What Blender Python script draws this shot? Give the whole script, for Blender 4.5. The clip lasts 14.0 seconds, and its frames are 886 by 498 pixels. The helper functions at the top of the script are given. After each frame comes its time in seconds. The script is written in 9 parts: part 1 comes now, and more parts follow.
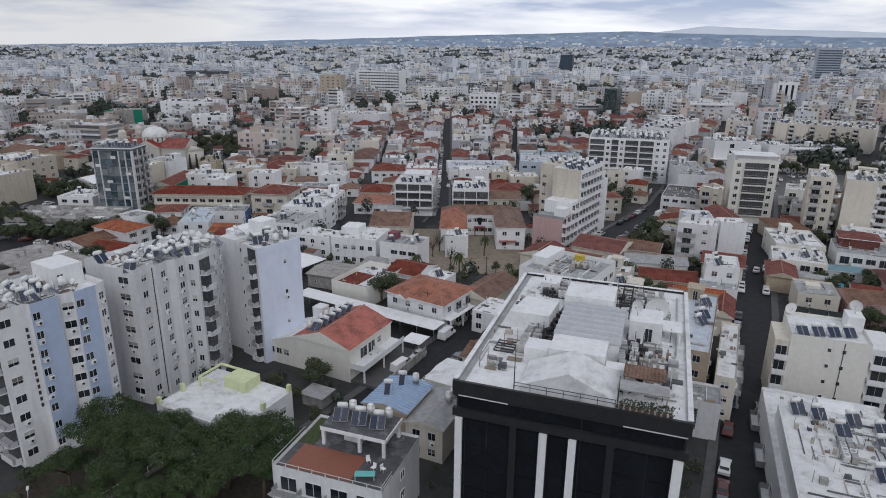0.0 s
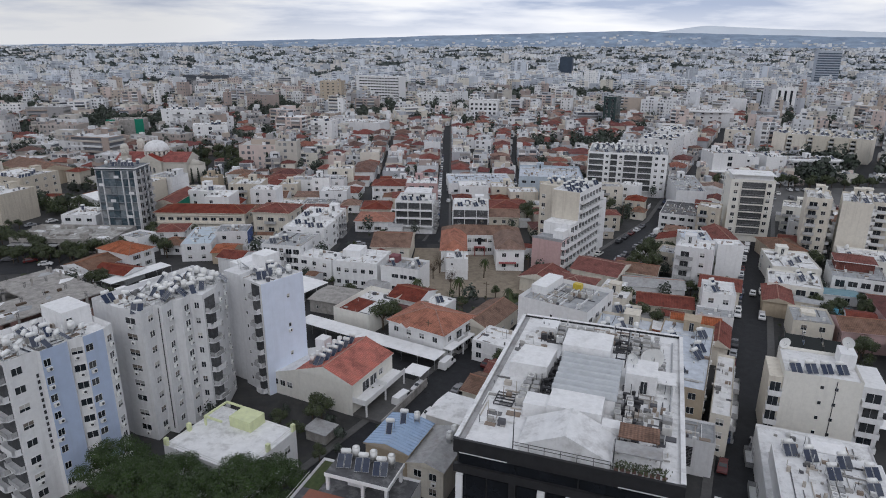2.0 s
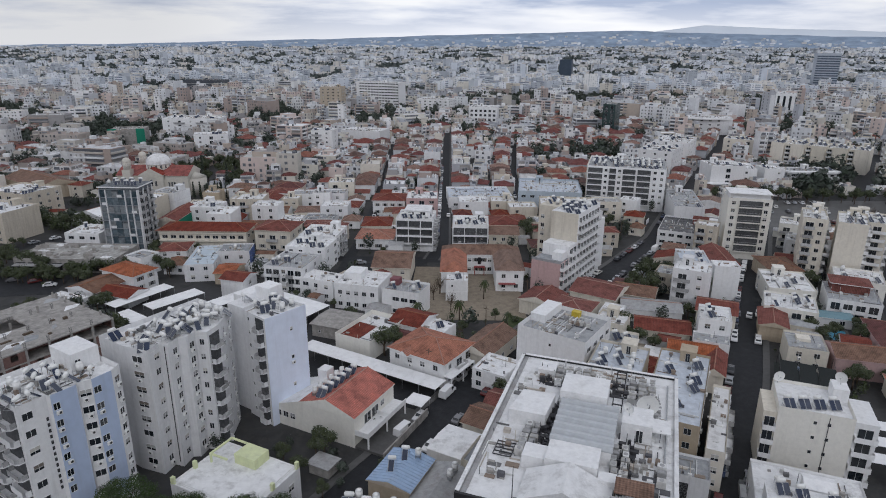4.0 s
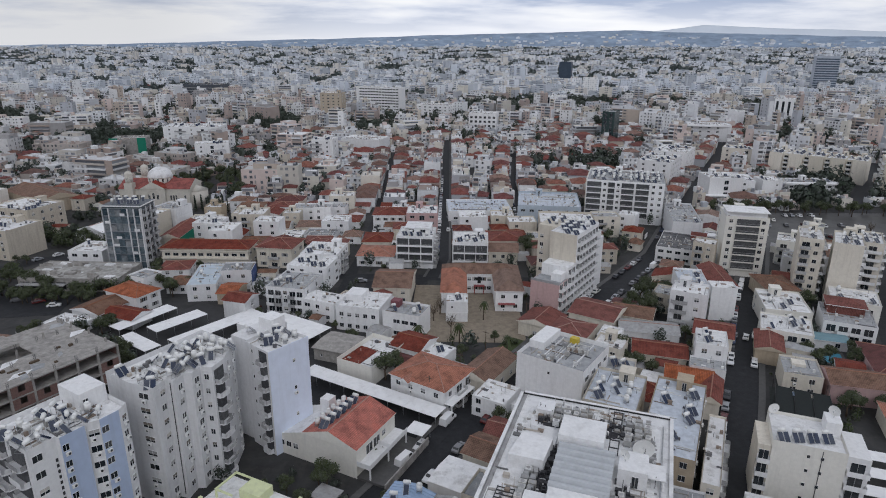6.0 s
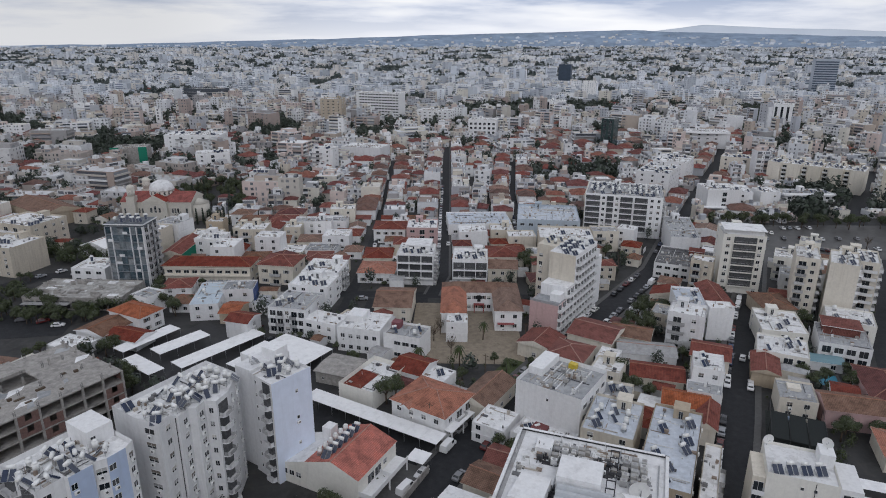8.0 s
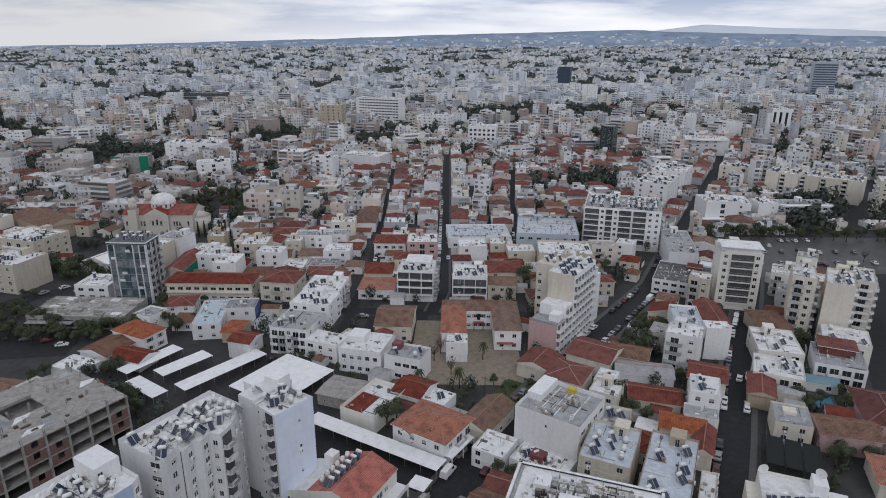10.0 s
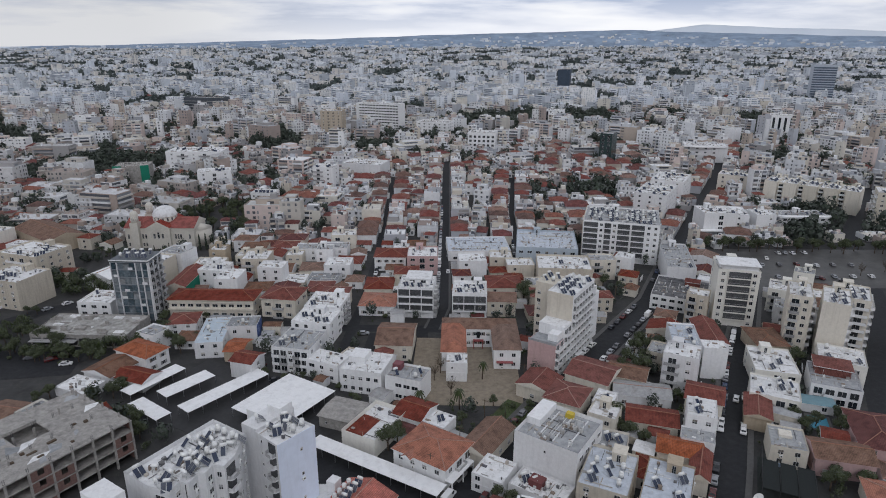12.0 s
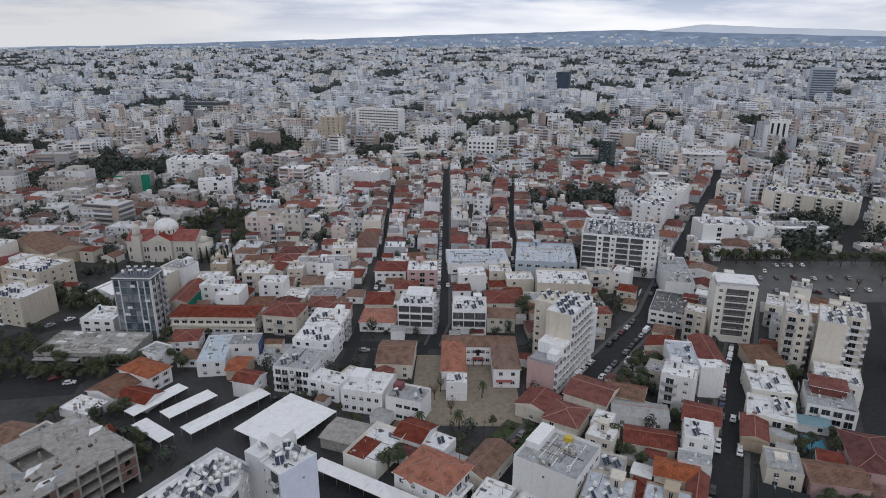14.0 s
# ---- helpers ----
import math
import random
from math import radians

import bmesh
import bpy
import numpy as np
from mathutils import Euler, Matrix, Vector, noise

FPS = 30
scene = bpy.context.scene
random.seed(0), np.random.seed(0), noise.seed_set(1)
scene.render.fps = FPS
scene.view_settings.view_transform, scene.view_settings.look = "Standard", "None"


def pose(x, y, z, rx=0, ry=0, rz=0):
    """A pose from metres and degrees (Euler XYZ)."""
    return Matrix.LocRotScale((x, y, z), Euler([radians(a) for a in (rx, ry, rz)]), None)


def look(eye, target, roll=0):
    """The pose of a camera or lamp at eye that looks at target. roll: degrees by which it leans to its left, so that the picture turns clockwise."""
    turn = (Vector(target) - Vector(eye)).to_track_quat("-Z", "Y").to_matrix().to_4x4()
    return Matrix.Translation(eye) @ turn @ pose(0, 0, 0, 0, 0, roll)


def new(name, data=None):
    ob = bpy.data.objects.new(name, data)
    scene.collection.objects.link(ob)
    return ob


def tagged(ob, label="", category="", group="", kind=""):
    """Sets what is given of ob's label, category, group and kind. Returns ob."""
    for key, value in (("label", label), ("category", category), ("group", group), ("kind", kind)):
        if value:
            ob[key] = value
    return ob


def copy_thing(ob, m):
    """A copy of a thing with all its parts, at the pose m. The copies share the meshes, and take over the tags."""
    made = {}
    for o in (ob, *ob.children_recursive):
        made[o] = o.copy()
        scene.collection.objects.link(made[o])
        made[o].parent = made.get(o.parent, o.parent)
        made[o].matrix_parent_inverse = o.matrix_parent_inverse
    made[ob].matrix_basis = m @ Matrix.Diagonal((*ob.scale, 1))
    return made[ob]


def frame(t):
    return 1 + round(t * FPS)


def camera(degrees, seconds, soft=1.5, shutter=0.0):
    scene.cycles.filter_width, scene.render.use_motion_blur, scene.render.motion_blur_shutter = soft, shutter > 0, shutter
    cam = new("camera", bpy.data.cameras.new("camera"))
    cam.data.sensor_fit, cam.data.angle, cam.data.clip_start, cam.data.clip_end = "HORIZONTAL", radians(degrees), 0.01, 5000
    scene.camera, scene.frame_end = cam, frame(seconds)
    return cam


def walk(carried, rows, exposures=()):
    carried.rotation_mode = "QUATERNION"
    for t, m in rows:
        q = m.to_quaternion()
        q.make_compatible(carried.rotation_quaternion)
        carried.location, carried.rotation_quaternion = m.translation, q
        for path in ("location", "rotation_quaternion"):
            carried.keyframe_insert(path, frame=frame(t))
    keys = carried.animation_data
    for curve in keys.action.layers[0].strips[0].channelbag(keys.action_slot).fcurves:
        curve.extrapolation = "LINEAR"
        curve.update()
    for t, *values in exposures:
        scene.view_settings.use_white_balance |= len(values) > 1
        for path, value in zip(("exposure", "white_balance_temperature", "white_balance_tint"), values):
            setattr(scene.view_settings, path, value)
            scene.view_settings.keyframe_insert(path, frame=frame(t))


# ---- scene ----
cam = camera(70.2, 14.0, soft=1.0)
PATH = [
    (0, 0.465, -0.797, 62.387, -17.855, 0.501, 0.238),
    (1, 0.366, -0.744, 66.257, -17.916, 0.479, 0.230),
    (2, 0.273, -0.682, 70.101, -17.975, 0.458, 0.222),
    (3, 0.186, -0.612, 73.923, -18.033, 0.436, 0.213),
    (4, 0.105, -0.534, 77.725, -18.089, 0.414, 0.205),
    (5, 0.030, -0.447, 81.509, -18.144, 0.392, 0.196),
    (6, -0.040, -0.351, 85.279, -18.197, 0.370, 0.188),
    (7, -0.103, -0.248, 89.037, -18.249, 0.349, 0.179),
    (8, -0.161, -0.136, 92.786, -18.299, 0.327, 0.171),
    (9, -0.212, -0.016, 96.529, -18.347, 0.305, 0.163),
    (10, -0.258, 0.113, 100.267, -18.394, 0.283, 0.154),
    (11, -0.298, 0.250, 104.005, -18.439, 0.261, 0.146),
    (12, -0.332, 0.395, 107.744, -18.482, 0.240, 0.137),
    (13, -0.360, 0.549, 111.487, -18.524, 0.218, 0.129),
    (14, -0.382, 0.711, 115.238, -18.565, 0.196, 0.120),
]
walk(cam, [(t, pose(x, y, z, 90 + pitch, 0, yaw) @ pose(0, 0, 0, 0, 0, roll)) for t, x, y, z, pitch, roll, yaw in PATH], [(0, -0.32, 6030, 13), (7, -0.36, 6030, 13), (14, -0.37, 6030, 13)])

# ---- world, sun and exposure ----
scene.view_settings.exposure = 0.0
world = bpy.data.worlds.new("overcast_sky")
scene.world = world
world.use_nodes = True
wn, wl = world.node_tree.nodes, world.node_tree.links
wn.clear()
SUN_EL, SUN_AZ = radians(40), radians(172)      # height, and degrees from straight ahead (left: minus)
sky = wn.new("ShaderNodeTexSky")
sky.sky_type, sky.sun_disc, sky.sun_elevation, sky.sun_rotation = "NISHITA", False, SUN_EL, SUN_AZ
sky.dust_density, sky.ozone_density = 3.0, 1.5
wc = wn.new("ShaderNodeTexCoord")
sep = wn.new("ShaderNodeSeparateXYZ")
wl.new(wc.outputs["Generated"], sep.inputs[0])
# cloud layer, flattened towards the horizon
dv = wn.new("ShaderNodeMapping")
dv.inputs["Scale"].default_value = (2.6, 2.6, 18.0)
dv.inputs["Location"].default_value = (0.4, 0.0, 0.35)
wl.new(wc.outputs["Generated"], dv.inputs["Vector"])
cn = wn.new("ShaderNodeTexNoise"); cn.inputs["Scale"].default_value = 1.0
cn.inputs["Detail"].default_value = 7.0; cn.inputs["Roughness"].default_value = 0.55
wl.new(dv.outputs[0], cn.inputs["Vector"])
cr = wn.new("ShaderNodeValToRGB")
els = cr.color_ramp.elements
els[0].position, els[0].color = 0.40, (0.48, 0.54, 0.66, 1)
els[1].position, els[1].color = 0.55, (1.06, 1.04, 0.98, 1)
mid = els.new(0.475); mid.color = (0.80, 0.82, 0.86, 1)
wl.new(cn.outputs["Fac"], cr.inputs[0])
# warm bright band low over the horizon
hr = wn.new("ShaderNodeMapRange"); hr.inputs[1].default_value, hr.inputs[2].default_value = 0.0, 0.055
hr.inputs[3].default_value, hr.inputs[4].default_value = 0.75, 0.0
wl.new(sep.outputs["Z"], hr.inputs[0])
hm = wn.new("ShaderNodeMix"); hm.data_type = "RGBA"
wl.new(hr.outputs[0], hm.inputs["Factor"]); wl.new(cr.outputs[0], hm.inputs["A"])
hm.inputs["B"].default_value = (1.13, 1.11, 1.05, 1)
gd = wn.new("ShaderNodeVectorMath"); gd.operation = "DOT_PRODUCT"
gd.inputs[1].default_value = Vector((0.19, 0.98, 0.06)).normalized()
wl.new(wc.outputs["Generated"], gd.inputs[0])
gr = wn.new("ShaderNodeMapRange"); gr.interpolation_type = "SMOOTHSTEP"
gr.inputs[1].default_value, gr.inputs[2].default_value, gr.inputs[3].default_value, gr.inputs[4].default_value = 0.80, 1.0, 0.84, 1.16
wl.new(gd.outputs["Value"], gr.inputs[0])
gm = wn.new("ShaderNodeVectorMath"); gm.operation = "SCALE"
wl.new(hm.outputs["Result"], gm.inputs[0]); wl.new(gr.outputs[0], gm.inputs["Scale"])
skym = wn.new("ShaderNodeMix"); skym.data_type = "RGBA"; skym.blend_type = "MIX"
skyk = wn.new("ShaderNodeVectorMath"); skyk.operation = "SCALE"; skyk.inputs["Scale"].default_value = 0.1
wl.new(sky.outputs[0], skyk.inputs[0])
skym.inputs["Factor"].default_value = 0.9
wl.new(skyk.outputs[0], skym.inputs["A"]); wl.new(gm.outputs[0], skym.inputs["B"])
bg = wn.new("ShaderNodeBackground"); bg.inputs["Strength"].default_value = 1.1
wo = wn.new("ShaderNodeOutputWorld")
wl.new(skym.outputs["Result"], bg.inputs["Color"]); wl.new(bg.outputs[0], wo.inputs["Surface"])
sun = new("sun", bpy.data.lights.new("sun", "SUN"))
sun.data.energy, sun.data.angle, sun.data.color = 0.6, radians(20), (1.0, 0.98, 0.95)
sun.matrix_basis = look((0, 0, 300), (-300 * math.sin(SUN_AZ) * math.cos(SUN_EL), -300 * math.cos(SUN_AZ) * math.cos(SUN_EL), 300 - 300 * math.sin(SUN_EL)))

# ---- materials ----


def mat(name, rgb, rough=0.7, vary=0.12, grain=1.5, stain=0.0, stain_rgb=(0.12, 0.11, 0.1), bump=0.0, bump_scale=20.0,
        metal=0.0, random=0.0, island=0.0, streak=False, spec=0.3, palette=None):
    m = bpy.data.materials.new(name)
    m.use_nodes = True
    n, l = m.node_tree.nodes, m.node_tree.links
    b = n["Principled BSDF"]
    b.inputs["Roughness"].default_value, b.inputs["Metallic"].default_value = rough, metal
    b.inputs["Specular IOR Level"].default_value = spec
    no = n.new("ShaderNodeTexNoise")
    no.inputs["Scale"].default_value, no.inputs["Detail"].default_value = grain, 8.0
    no.inputs["Roughness"].default_value = 0.65
    geo = n.new("ShaderNodeNewGeometry")
    l.new(geo.outputs["Position"], no.inputs["Vector"])
    mr = n.new("ShaderNodeMapRange")
    mr.inputs[1].default_value, mr.inputs[2].default_value = 0.3, 0.7
    mr.inputs[3].default_value, mr.inputs[4].default_value = 1 - vary, 1 + vary
    l.new(no.outputs["Fac"], mr.inputs[0])
    hs = n.new("ShaderNodeHueSaturation")
    hs.inputs["Color"].default_value = (*rgb, 1)
    if palette:
        ramp = n.new("ShaderNodeValToRGB")
        ramp.color_ramp.interpolation = "CONSTANT"
        while len(ramp.color_ramp.elements) < len(palette):
            ramp.color_ramp.elements.new(0.5)
        for i, (e, c) in enumerate(zip(ramp.color_ramp.elements, palette)):
            e.position, e.color = i / len(palette), (*c, 1)
        if island:
            l.new(geo.outputs["Random Per Island"], ramp.inputs[0])
        else:
            oi = n.new("ShaderNodeObjectInfo")
            l.new(oi.outputs["Random"], ramp.inputs[0])
        l.new(ramp.outputs[0], hs.inputs["Color"])
    l.new(mr.outputs[0], hs.inputs["Value"])
    out = hs.outputs[0]
    if random or (island and not palette):
        src = geo.outputs["Random Per Island"] if island else n.new("ShaderNodeObjectInfo").outputs["Random"]
        r2 = n.new("ShaderNodeMapRange")
        a = random or island
        r2.inputs[3].default_value, r2.inputs[4].default_value = 1 - a, 1 + a
        l.new(src, r2.inputs[0])
        h2 = n.new("ShaderNodeHueSaturation")
        l.new(out, h2.inputs["Color"]); l.new(r2.outputs[0], h2.inputs["Value"])
        r3 = n.new("ShaderNodeMapRange")
        r3.inputs[3].default_value, r3.inputs[4].default_value = 1 + a * 1.5, 1 - a * 1.5
        l.new(src, r3.inputs[0]); l.new(r3.outputs[0], h2.inputs["Saturation"])
        out = h2.outputs[0]
    if stain:
        sn = n.new("ShaderNodeTexNoise")
        sn.inputs["Scale"].default_value, sn.inputs["Detail"].default_value = 0.45, 9.0
        sn.inputs["Roughness"].default_value = 0.7
        vec = geo.outputs["Position"]
        if streak:
            mp = n.new("ShaderNodeMapping")
            mp.inputs["Scale"].default_value = (2.2, 2.2, 0.16)
            l.new(vec, mp.inputs[0]); vec = mp.outputs[0]
        l.new(vec, sn.inputs["Vector"])
        sr = n.new("ShaderNodeMapRange")
        sr.inputs[1].default_value, sr.inputs[2].default_value = 0.5, 0.72
        sr.inputs[3].default_value, sr.inputs[4].default_value = 0.0, stain
        l.new(sn.outputs["Fac"], sr.inputs[0])
        mx = n.new("ShaderNodeMix"); mx.data_type = "RGBA"
        l.new(sr.outputs[0], mx.inputs["Factor"]); l.new(out, mx.inputs["A"])
        mx.inputs["B"].default_value = (*stain_rgb, 1)
        out = mx.outputs["Result"]
    l.new(out, b.inputs["Base Color"])
    if bump:
        bn = n.new("ShaderNodeTexNoise")
        bn.inputs["Scale"].default_value, bn.inputs["Detail"].default_value = bump_scale, 4.0
        l.new(geo.outputs["Position"], bn.inputs["Vector"])
        bp = n.new("ShaderNodeBump")
        bp.inputs["Strength"].default_value, bp.inputs["Distance"].default_value = bump, 0.05
        l.new(bn.outputs["Fac"], bp.inputs["Height"]); l.new(bp.outputs[0], b.inputs["Normal"])
    return m


def tile_mat(name, rgb, dark, random=0.12, island=0.0, palette=None):
    """Clay roof tiles: rows along the slope, patches of weathered tiles."""
    m = mat(name, rgb, 0.8, 0.35, 2.5, 0.75, dark, 0.0, random=0 if island else random, island=island, palette=palette)
    n, l = m.node_tree.nodes, m.node_tree.links
    b = n["Principled BSDF"]
    uvw = n.new("ShaderNodeTexCoord")
    waves = []
    for axis in ("X", "Y"):
        w = n.new("ShaderNodeTexWave")
        w.bands_direction = axis
        w.inputs["Scale"].default_value, w.inputs["Distortion"].default_value = 0.8, 0.6
        l.new(uvw.outputs["Object"], w.inputs["Vector"]); waves.append(w)
    ad = n.new("ShaderNodeMath"); ad.operation = "ADD"
    l.new(waves[0].outputs["Fac"], ad.inputs[0]); l.new(waves[1].outputs["Fac"], ad.inputs[1])
    bp = n.new("ShaderNodeBump")
    bp.inputs["Strength"].default_value, bp.inputs["Distance"].default_value = 0.5, 0.08
    l.new(ad.outputs[0], bp.inputs["Height"]); l.new(bp.outputs[0], b.inputs["Normal"])
    # courses and weathered patches in the colour
    src = b.inputs["Base Color"].links[0].from_socket
    geo = n.new("ShaderNodeNewGeometry")
    patch = n.new("ShaderNodeTexNoise"); patch.inputs["Scale"].default_value, patch.inputs["Detail"].default_value = 0.45, 6.0
    l.new(geo.outputs["Position"], patch.inputs["Vector"])
    pr = n.new("ShaderNodeMapRange"); pr.inputs[1].default_value, pr.inputs[2].default_value, pr.inputs[3].default_value, pr.inputs[4].default_value = 0.35, 0.68, 0.62, 1.25
    l.new(patch.outputs["Fac"], pr.inputs[0])
    wr = n.new("ShaderNodeMapRange"); wr.inputs[2].default_value, wr.inputs[3].default_value, wr.inputs[4].default_value = 2.0, 0.62, 1.16
    l.new(ad.outputs[0], wr.inputs[0])
    ml = n.new("ShaderNodeMath"); ml.operation = "MULTIPLY"
    l.new(pr.outputs[0], ml.inputs[0]); l.new(wr.outputs[0], ml.inputs[1])
    hv = n.new("ShaderNodeHueSaturation")
    l.new(ml.outputs[0], hv.inputs["Value"]); l.new(src, hv.inputs["Color"]); l.new(hv.outputs[0], b.inputs["Base Color"])
    return m


GREY_STAIN, BROWN_STAIN = (0.3, 0.29, 0.28), (0.22, 0.18, 0.14)
WHITE = mat("white_render", (0.79, 0.79, 0.79), 0.85, 0.07, 1.2, 0.22, GREY_STAIN, 0.25, 30, random=0.06, streak=True)
PALE = mat("pale_grey_render", (0.71, 0.71, 0.715), 0.85, 0.07, 1.2, 0.28, GREY_STAIN, 0.25, 30, random=0.06, streak=True)
IVORY = mat("ivory_render", (0.74, 0.72, 0.66), 0.85, 0.06, 1.2, 0.2, GREY_STAIN, 0.2, 30, random=0.05, streak=True)
CREAM = mat("cream_render", (0.66, 0.615, 0.53), 0.85, 0.08, 1.2, 0.3, BROWN_STAIN, 0.25, 30, random=0.08, streak=True)
OCHRE = mat("tan_render", (0.45, 0.38, 0.29), 0.85, 0.1, 1.2, 0.4, BROWN_STAIN, 0.25, 30, random=0.08, streak=True)
PINK = mat("dusky_pink_render", (0.52, 0.36, 0.35), 0.85, 0.08, 1.2, 0.3, BROWN_STAIN, 0.25, 30, streak=True)
BLUE = mat("pale_blue_paint", (0.44, 0.52, 0.68), 0.7, 0.06, 0.6, 0.3, (0.34, 0.37, 0.45), 0.15, 30, streak=True)
ICE = mat("ice_blue_paint", (0.73, 0.79, 0.91), 0.7, 0.05, 0.5, 0.25, (0.5, 0.53, 0.6), 0.15, 30, streak=True)
LIME = mat("pale_lime_paint", (0.66, 0.70, 0.42), 0.75, 0.08, 1.0, 0.3, (0.4, 0.42, 0.3), 0.2, 30, streak=True)
STONE = mat("pale_limestone", (0.56, 0.51, 0.43), 0.85, 0.14, 2.0, 0.45, BROWN_STAIN, 0.4, 12, random=0.06, streak=True)
CONCRETE = mat("raw_concrete", (0.33, 0.315, 0.295), 0.9, 0.26, 0.8, 0.8, (0.15, 0.14, 0.135), 0.4, 15)
BLOCKWORK = mat("red_clay_blockwork", (0.19, 0.115, 0.10), 0.9, 0.25, 2.0, 0.5, (0.1, 0.08, 0.075), 0.4, 10)
ROOFWHITE = mat("white_roof_coating", (0.76, 0.76, 0.76), 0.75, 0.10, 0.8, 0.75, (0.36, 0.35, 0.34), 0.3, 10, random=0.06)
ROOFGREY = mat("grey_roof_felt", (0.30, 0.31, 0.32), 0.85, 0.25, 0.7, 0.6, (0.5, 0.5, 0.5), 0.3, 10, random=0.2)
ROOFSILVER = mat("silver_roof_coating", (0.46, 0.50, 0.56), 0.5, 0.2, 0.8, 0.6, (0.7, 0.72, 0.75), 0.3, 10, random=0.1)
TILE = tile_mat("red_clay_tiles", (0.215, 0.06, 0.043), (0.12, 0.052, 0.042))
TILERED = tile_mat("bright_red_tiles", (0.47, 0.105, 0.06), (0.34, 0.085, 0.055))
TILEORANGE = tile_mat("orange_clay_tiles", (0.40, 0.14, 0.075), (0.24, 0.095, 0.062))
TILEBROWN = tile_mat("weathered_brown_tiles", (0.235, 0.14, 0.10), (0.14, 0.095, 0.075))
TILEMAROON = tile_mat("dark_maroon_tiles", (0.15, 0.055, 0.05), (0.09, 0.05, 0.045))
TILEFAR = tile_mat("mixed_clay_tiles", (0.25, 0.09, 0.07), (0.14, 0.075, 0.065), island=1.0,
                   palette=[(0.25, 0.085, 0.065), (0.17, 0.06, 0.052), (0.20, 0.115, 0.09), (0.29, 0.115, 0.08), (0.15, 0.09, 0.075), (0.24, 0.07, 0.055), (0.19, 0.065, 0.06), (0.32, 0.20, 0.16)])
RIDGE = mat("pale_ridge_tiles", (0.33, 0.17, 0.12), 0.85, 0.3, 3.0, 0.5, (0.2, 0.12, 0.09), random=0.2)
GLASS = mat("dark_window_glass", (0.025, 0.03, 0.036), 0.12, 0.2, 2.0, spec=0.6, random=0.5)
# shade of balcony recesses as a dark colour, for flat panels on the wall
RECESS_SHADE = mat("painted_recess_shade", (0.085, 0.088, 0.092), 0.5, 0.5, 1.6, 0.7, (0.035, 0.036, 0.04), random=0.3)
BLACKGLASS = mat("black_curtain_wall_glass", (0.012, 0.014, 0.018), 0.1, 0.3, 0.4, spec=0.5)
BLACKPANEL = mat("black_metal_panel", (0.03, 0.03, 0.032), 0.45, 0.2, 1.0, 0.3, (0.05, 0.05, 0.05))
BLUEGLASS = mat("blue_grey_glass", (0.10, 0.13, 0.17), 0.12, 0.25, 0.4, spec=0.7)
FRAME = mat("white_window_frame", (0.72, 0.72, 0.72), 0.4, 0.05, 2.0)
SHUTTER = mat("window_shutter", (0.3, 0.3, 0.29), 0.6, 0.1, 2.0, palette=[(0.42, 0.42, 0.4), (0.5, 0.48, 0.44), (0.16, 0.14, 0.12), (0.3, 0.3, 0.3)])
METAL = mat("galvanised_metal", (0.42, 0.43, 0.44), 0.4, 0.15, 2.0, metal=0.7)
DARKMETAL = mat("dark_metal", (0.06, 0.06, 0.065), 0.5, 0.15, 2.0, metal=0.3)
TANK = mat("white_tank_enamel", (0.82, 0.82, 0.80), 0.35, 0.06, 2.0, 0.2, GREY_STAIN, random=0.06)
PANEL = mat("solar_collector_glass", (0.03, 0.04, 0.07), 0.15, 0.3, 1.0, spec=0.6, random=0.3)
BALUSTRADE = mat("fine_metal_balustrade", (0.40, 0.40, 0.40), 0.5, 0.25, 3.0, 0.4, (0.2, 0.2, 0.2), random=0.3)
RAILING = mat("railing_paint", (0.62, 0.62, 0.6), 0.5, 0.05, 2.0)
SHEET = mat("corrugated_white_sheet", (0.84, 0.84, 0.84), 0.5, 0.06, 0.6, 0.25, GREY_STAIN)
BLUESHEET = mat("blue_profiled_sheet", (0.34, 0.45, 0.62), 0.45, 0.1, 1.0, 0.4, (0.4, 0.44, 0.5))
GREYSHEET = mat("grey_corrugated_sheet", (0.34, 0.34, 0.34), 0.55, 0.2, 1.0, 0.6, (0.18, 0.15, 0.13))
AWNING = mat("canvas_awning", (0.3, 0.1, 0.1), 0.9, 0.1, 2.0)
NET = mat("green_scaffold_net", (0.02, 0.20, 0.13), 0.9, 0.15, 2.0)
ASPHALT = mat("wet_asphalt", (0.023, 0.024, 0.027), 0.7, 0.25, 0.6, 0.5, (0.048, 0.048, 0.05), 0.3, 40, spec=0.2)
PAVING = mat("pavement_slabs", (0.10, 0.098, 0.096), 0.7, 0.2, 1.0, 0.5, (0.1, 0.1, 0.1), 0.3, 20)
EARTH = mat("bare_earth", (0.26, 0.22, 0.17), 0.95, 0.2, 0.6, 0.6, (0.12, 0.10, 0.07), 0.5, 10)
LAWN = mat("rough_grass", (0.055, 0.075, 0.03), 0.95, 0.35, 1.5, 0.5, (0.1, 0.085, 0.05), 0.6, 12)
BARK = mat("tree_bark", (0.10, 0.075, 0.055), 0.95, 0.25, 4.0, bump=0.5)
LEAF = mat("broadleaf_foliage", (0.075, 0.09, 0.048), 0.75, 0.4, 1.2, island=0.35)
PINE = mat("pine_needles", (0.052, 0.082, 0.03), 0.8, 0.4, 0.9, island=0.35)
CYPRESS = mat("cypress_foliage", (0.042, 0.055, 0.038), 0.8, 0.35, 1.5, island=0.3)
PALM = mat("palm_fronds", (0.055, 0.07, 0.03), 0.7, 0.3, 2.0, island=0.3)
TYRE = mat("tyre_rubber", (0.02, 0.02, 0.02), 0.85, 0.1, 5.0)
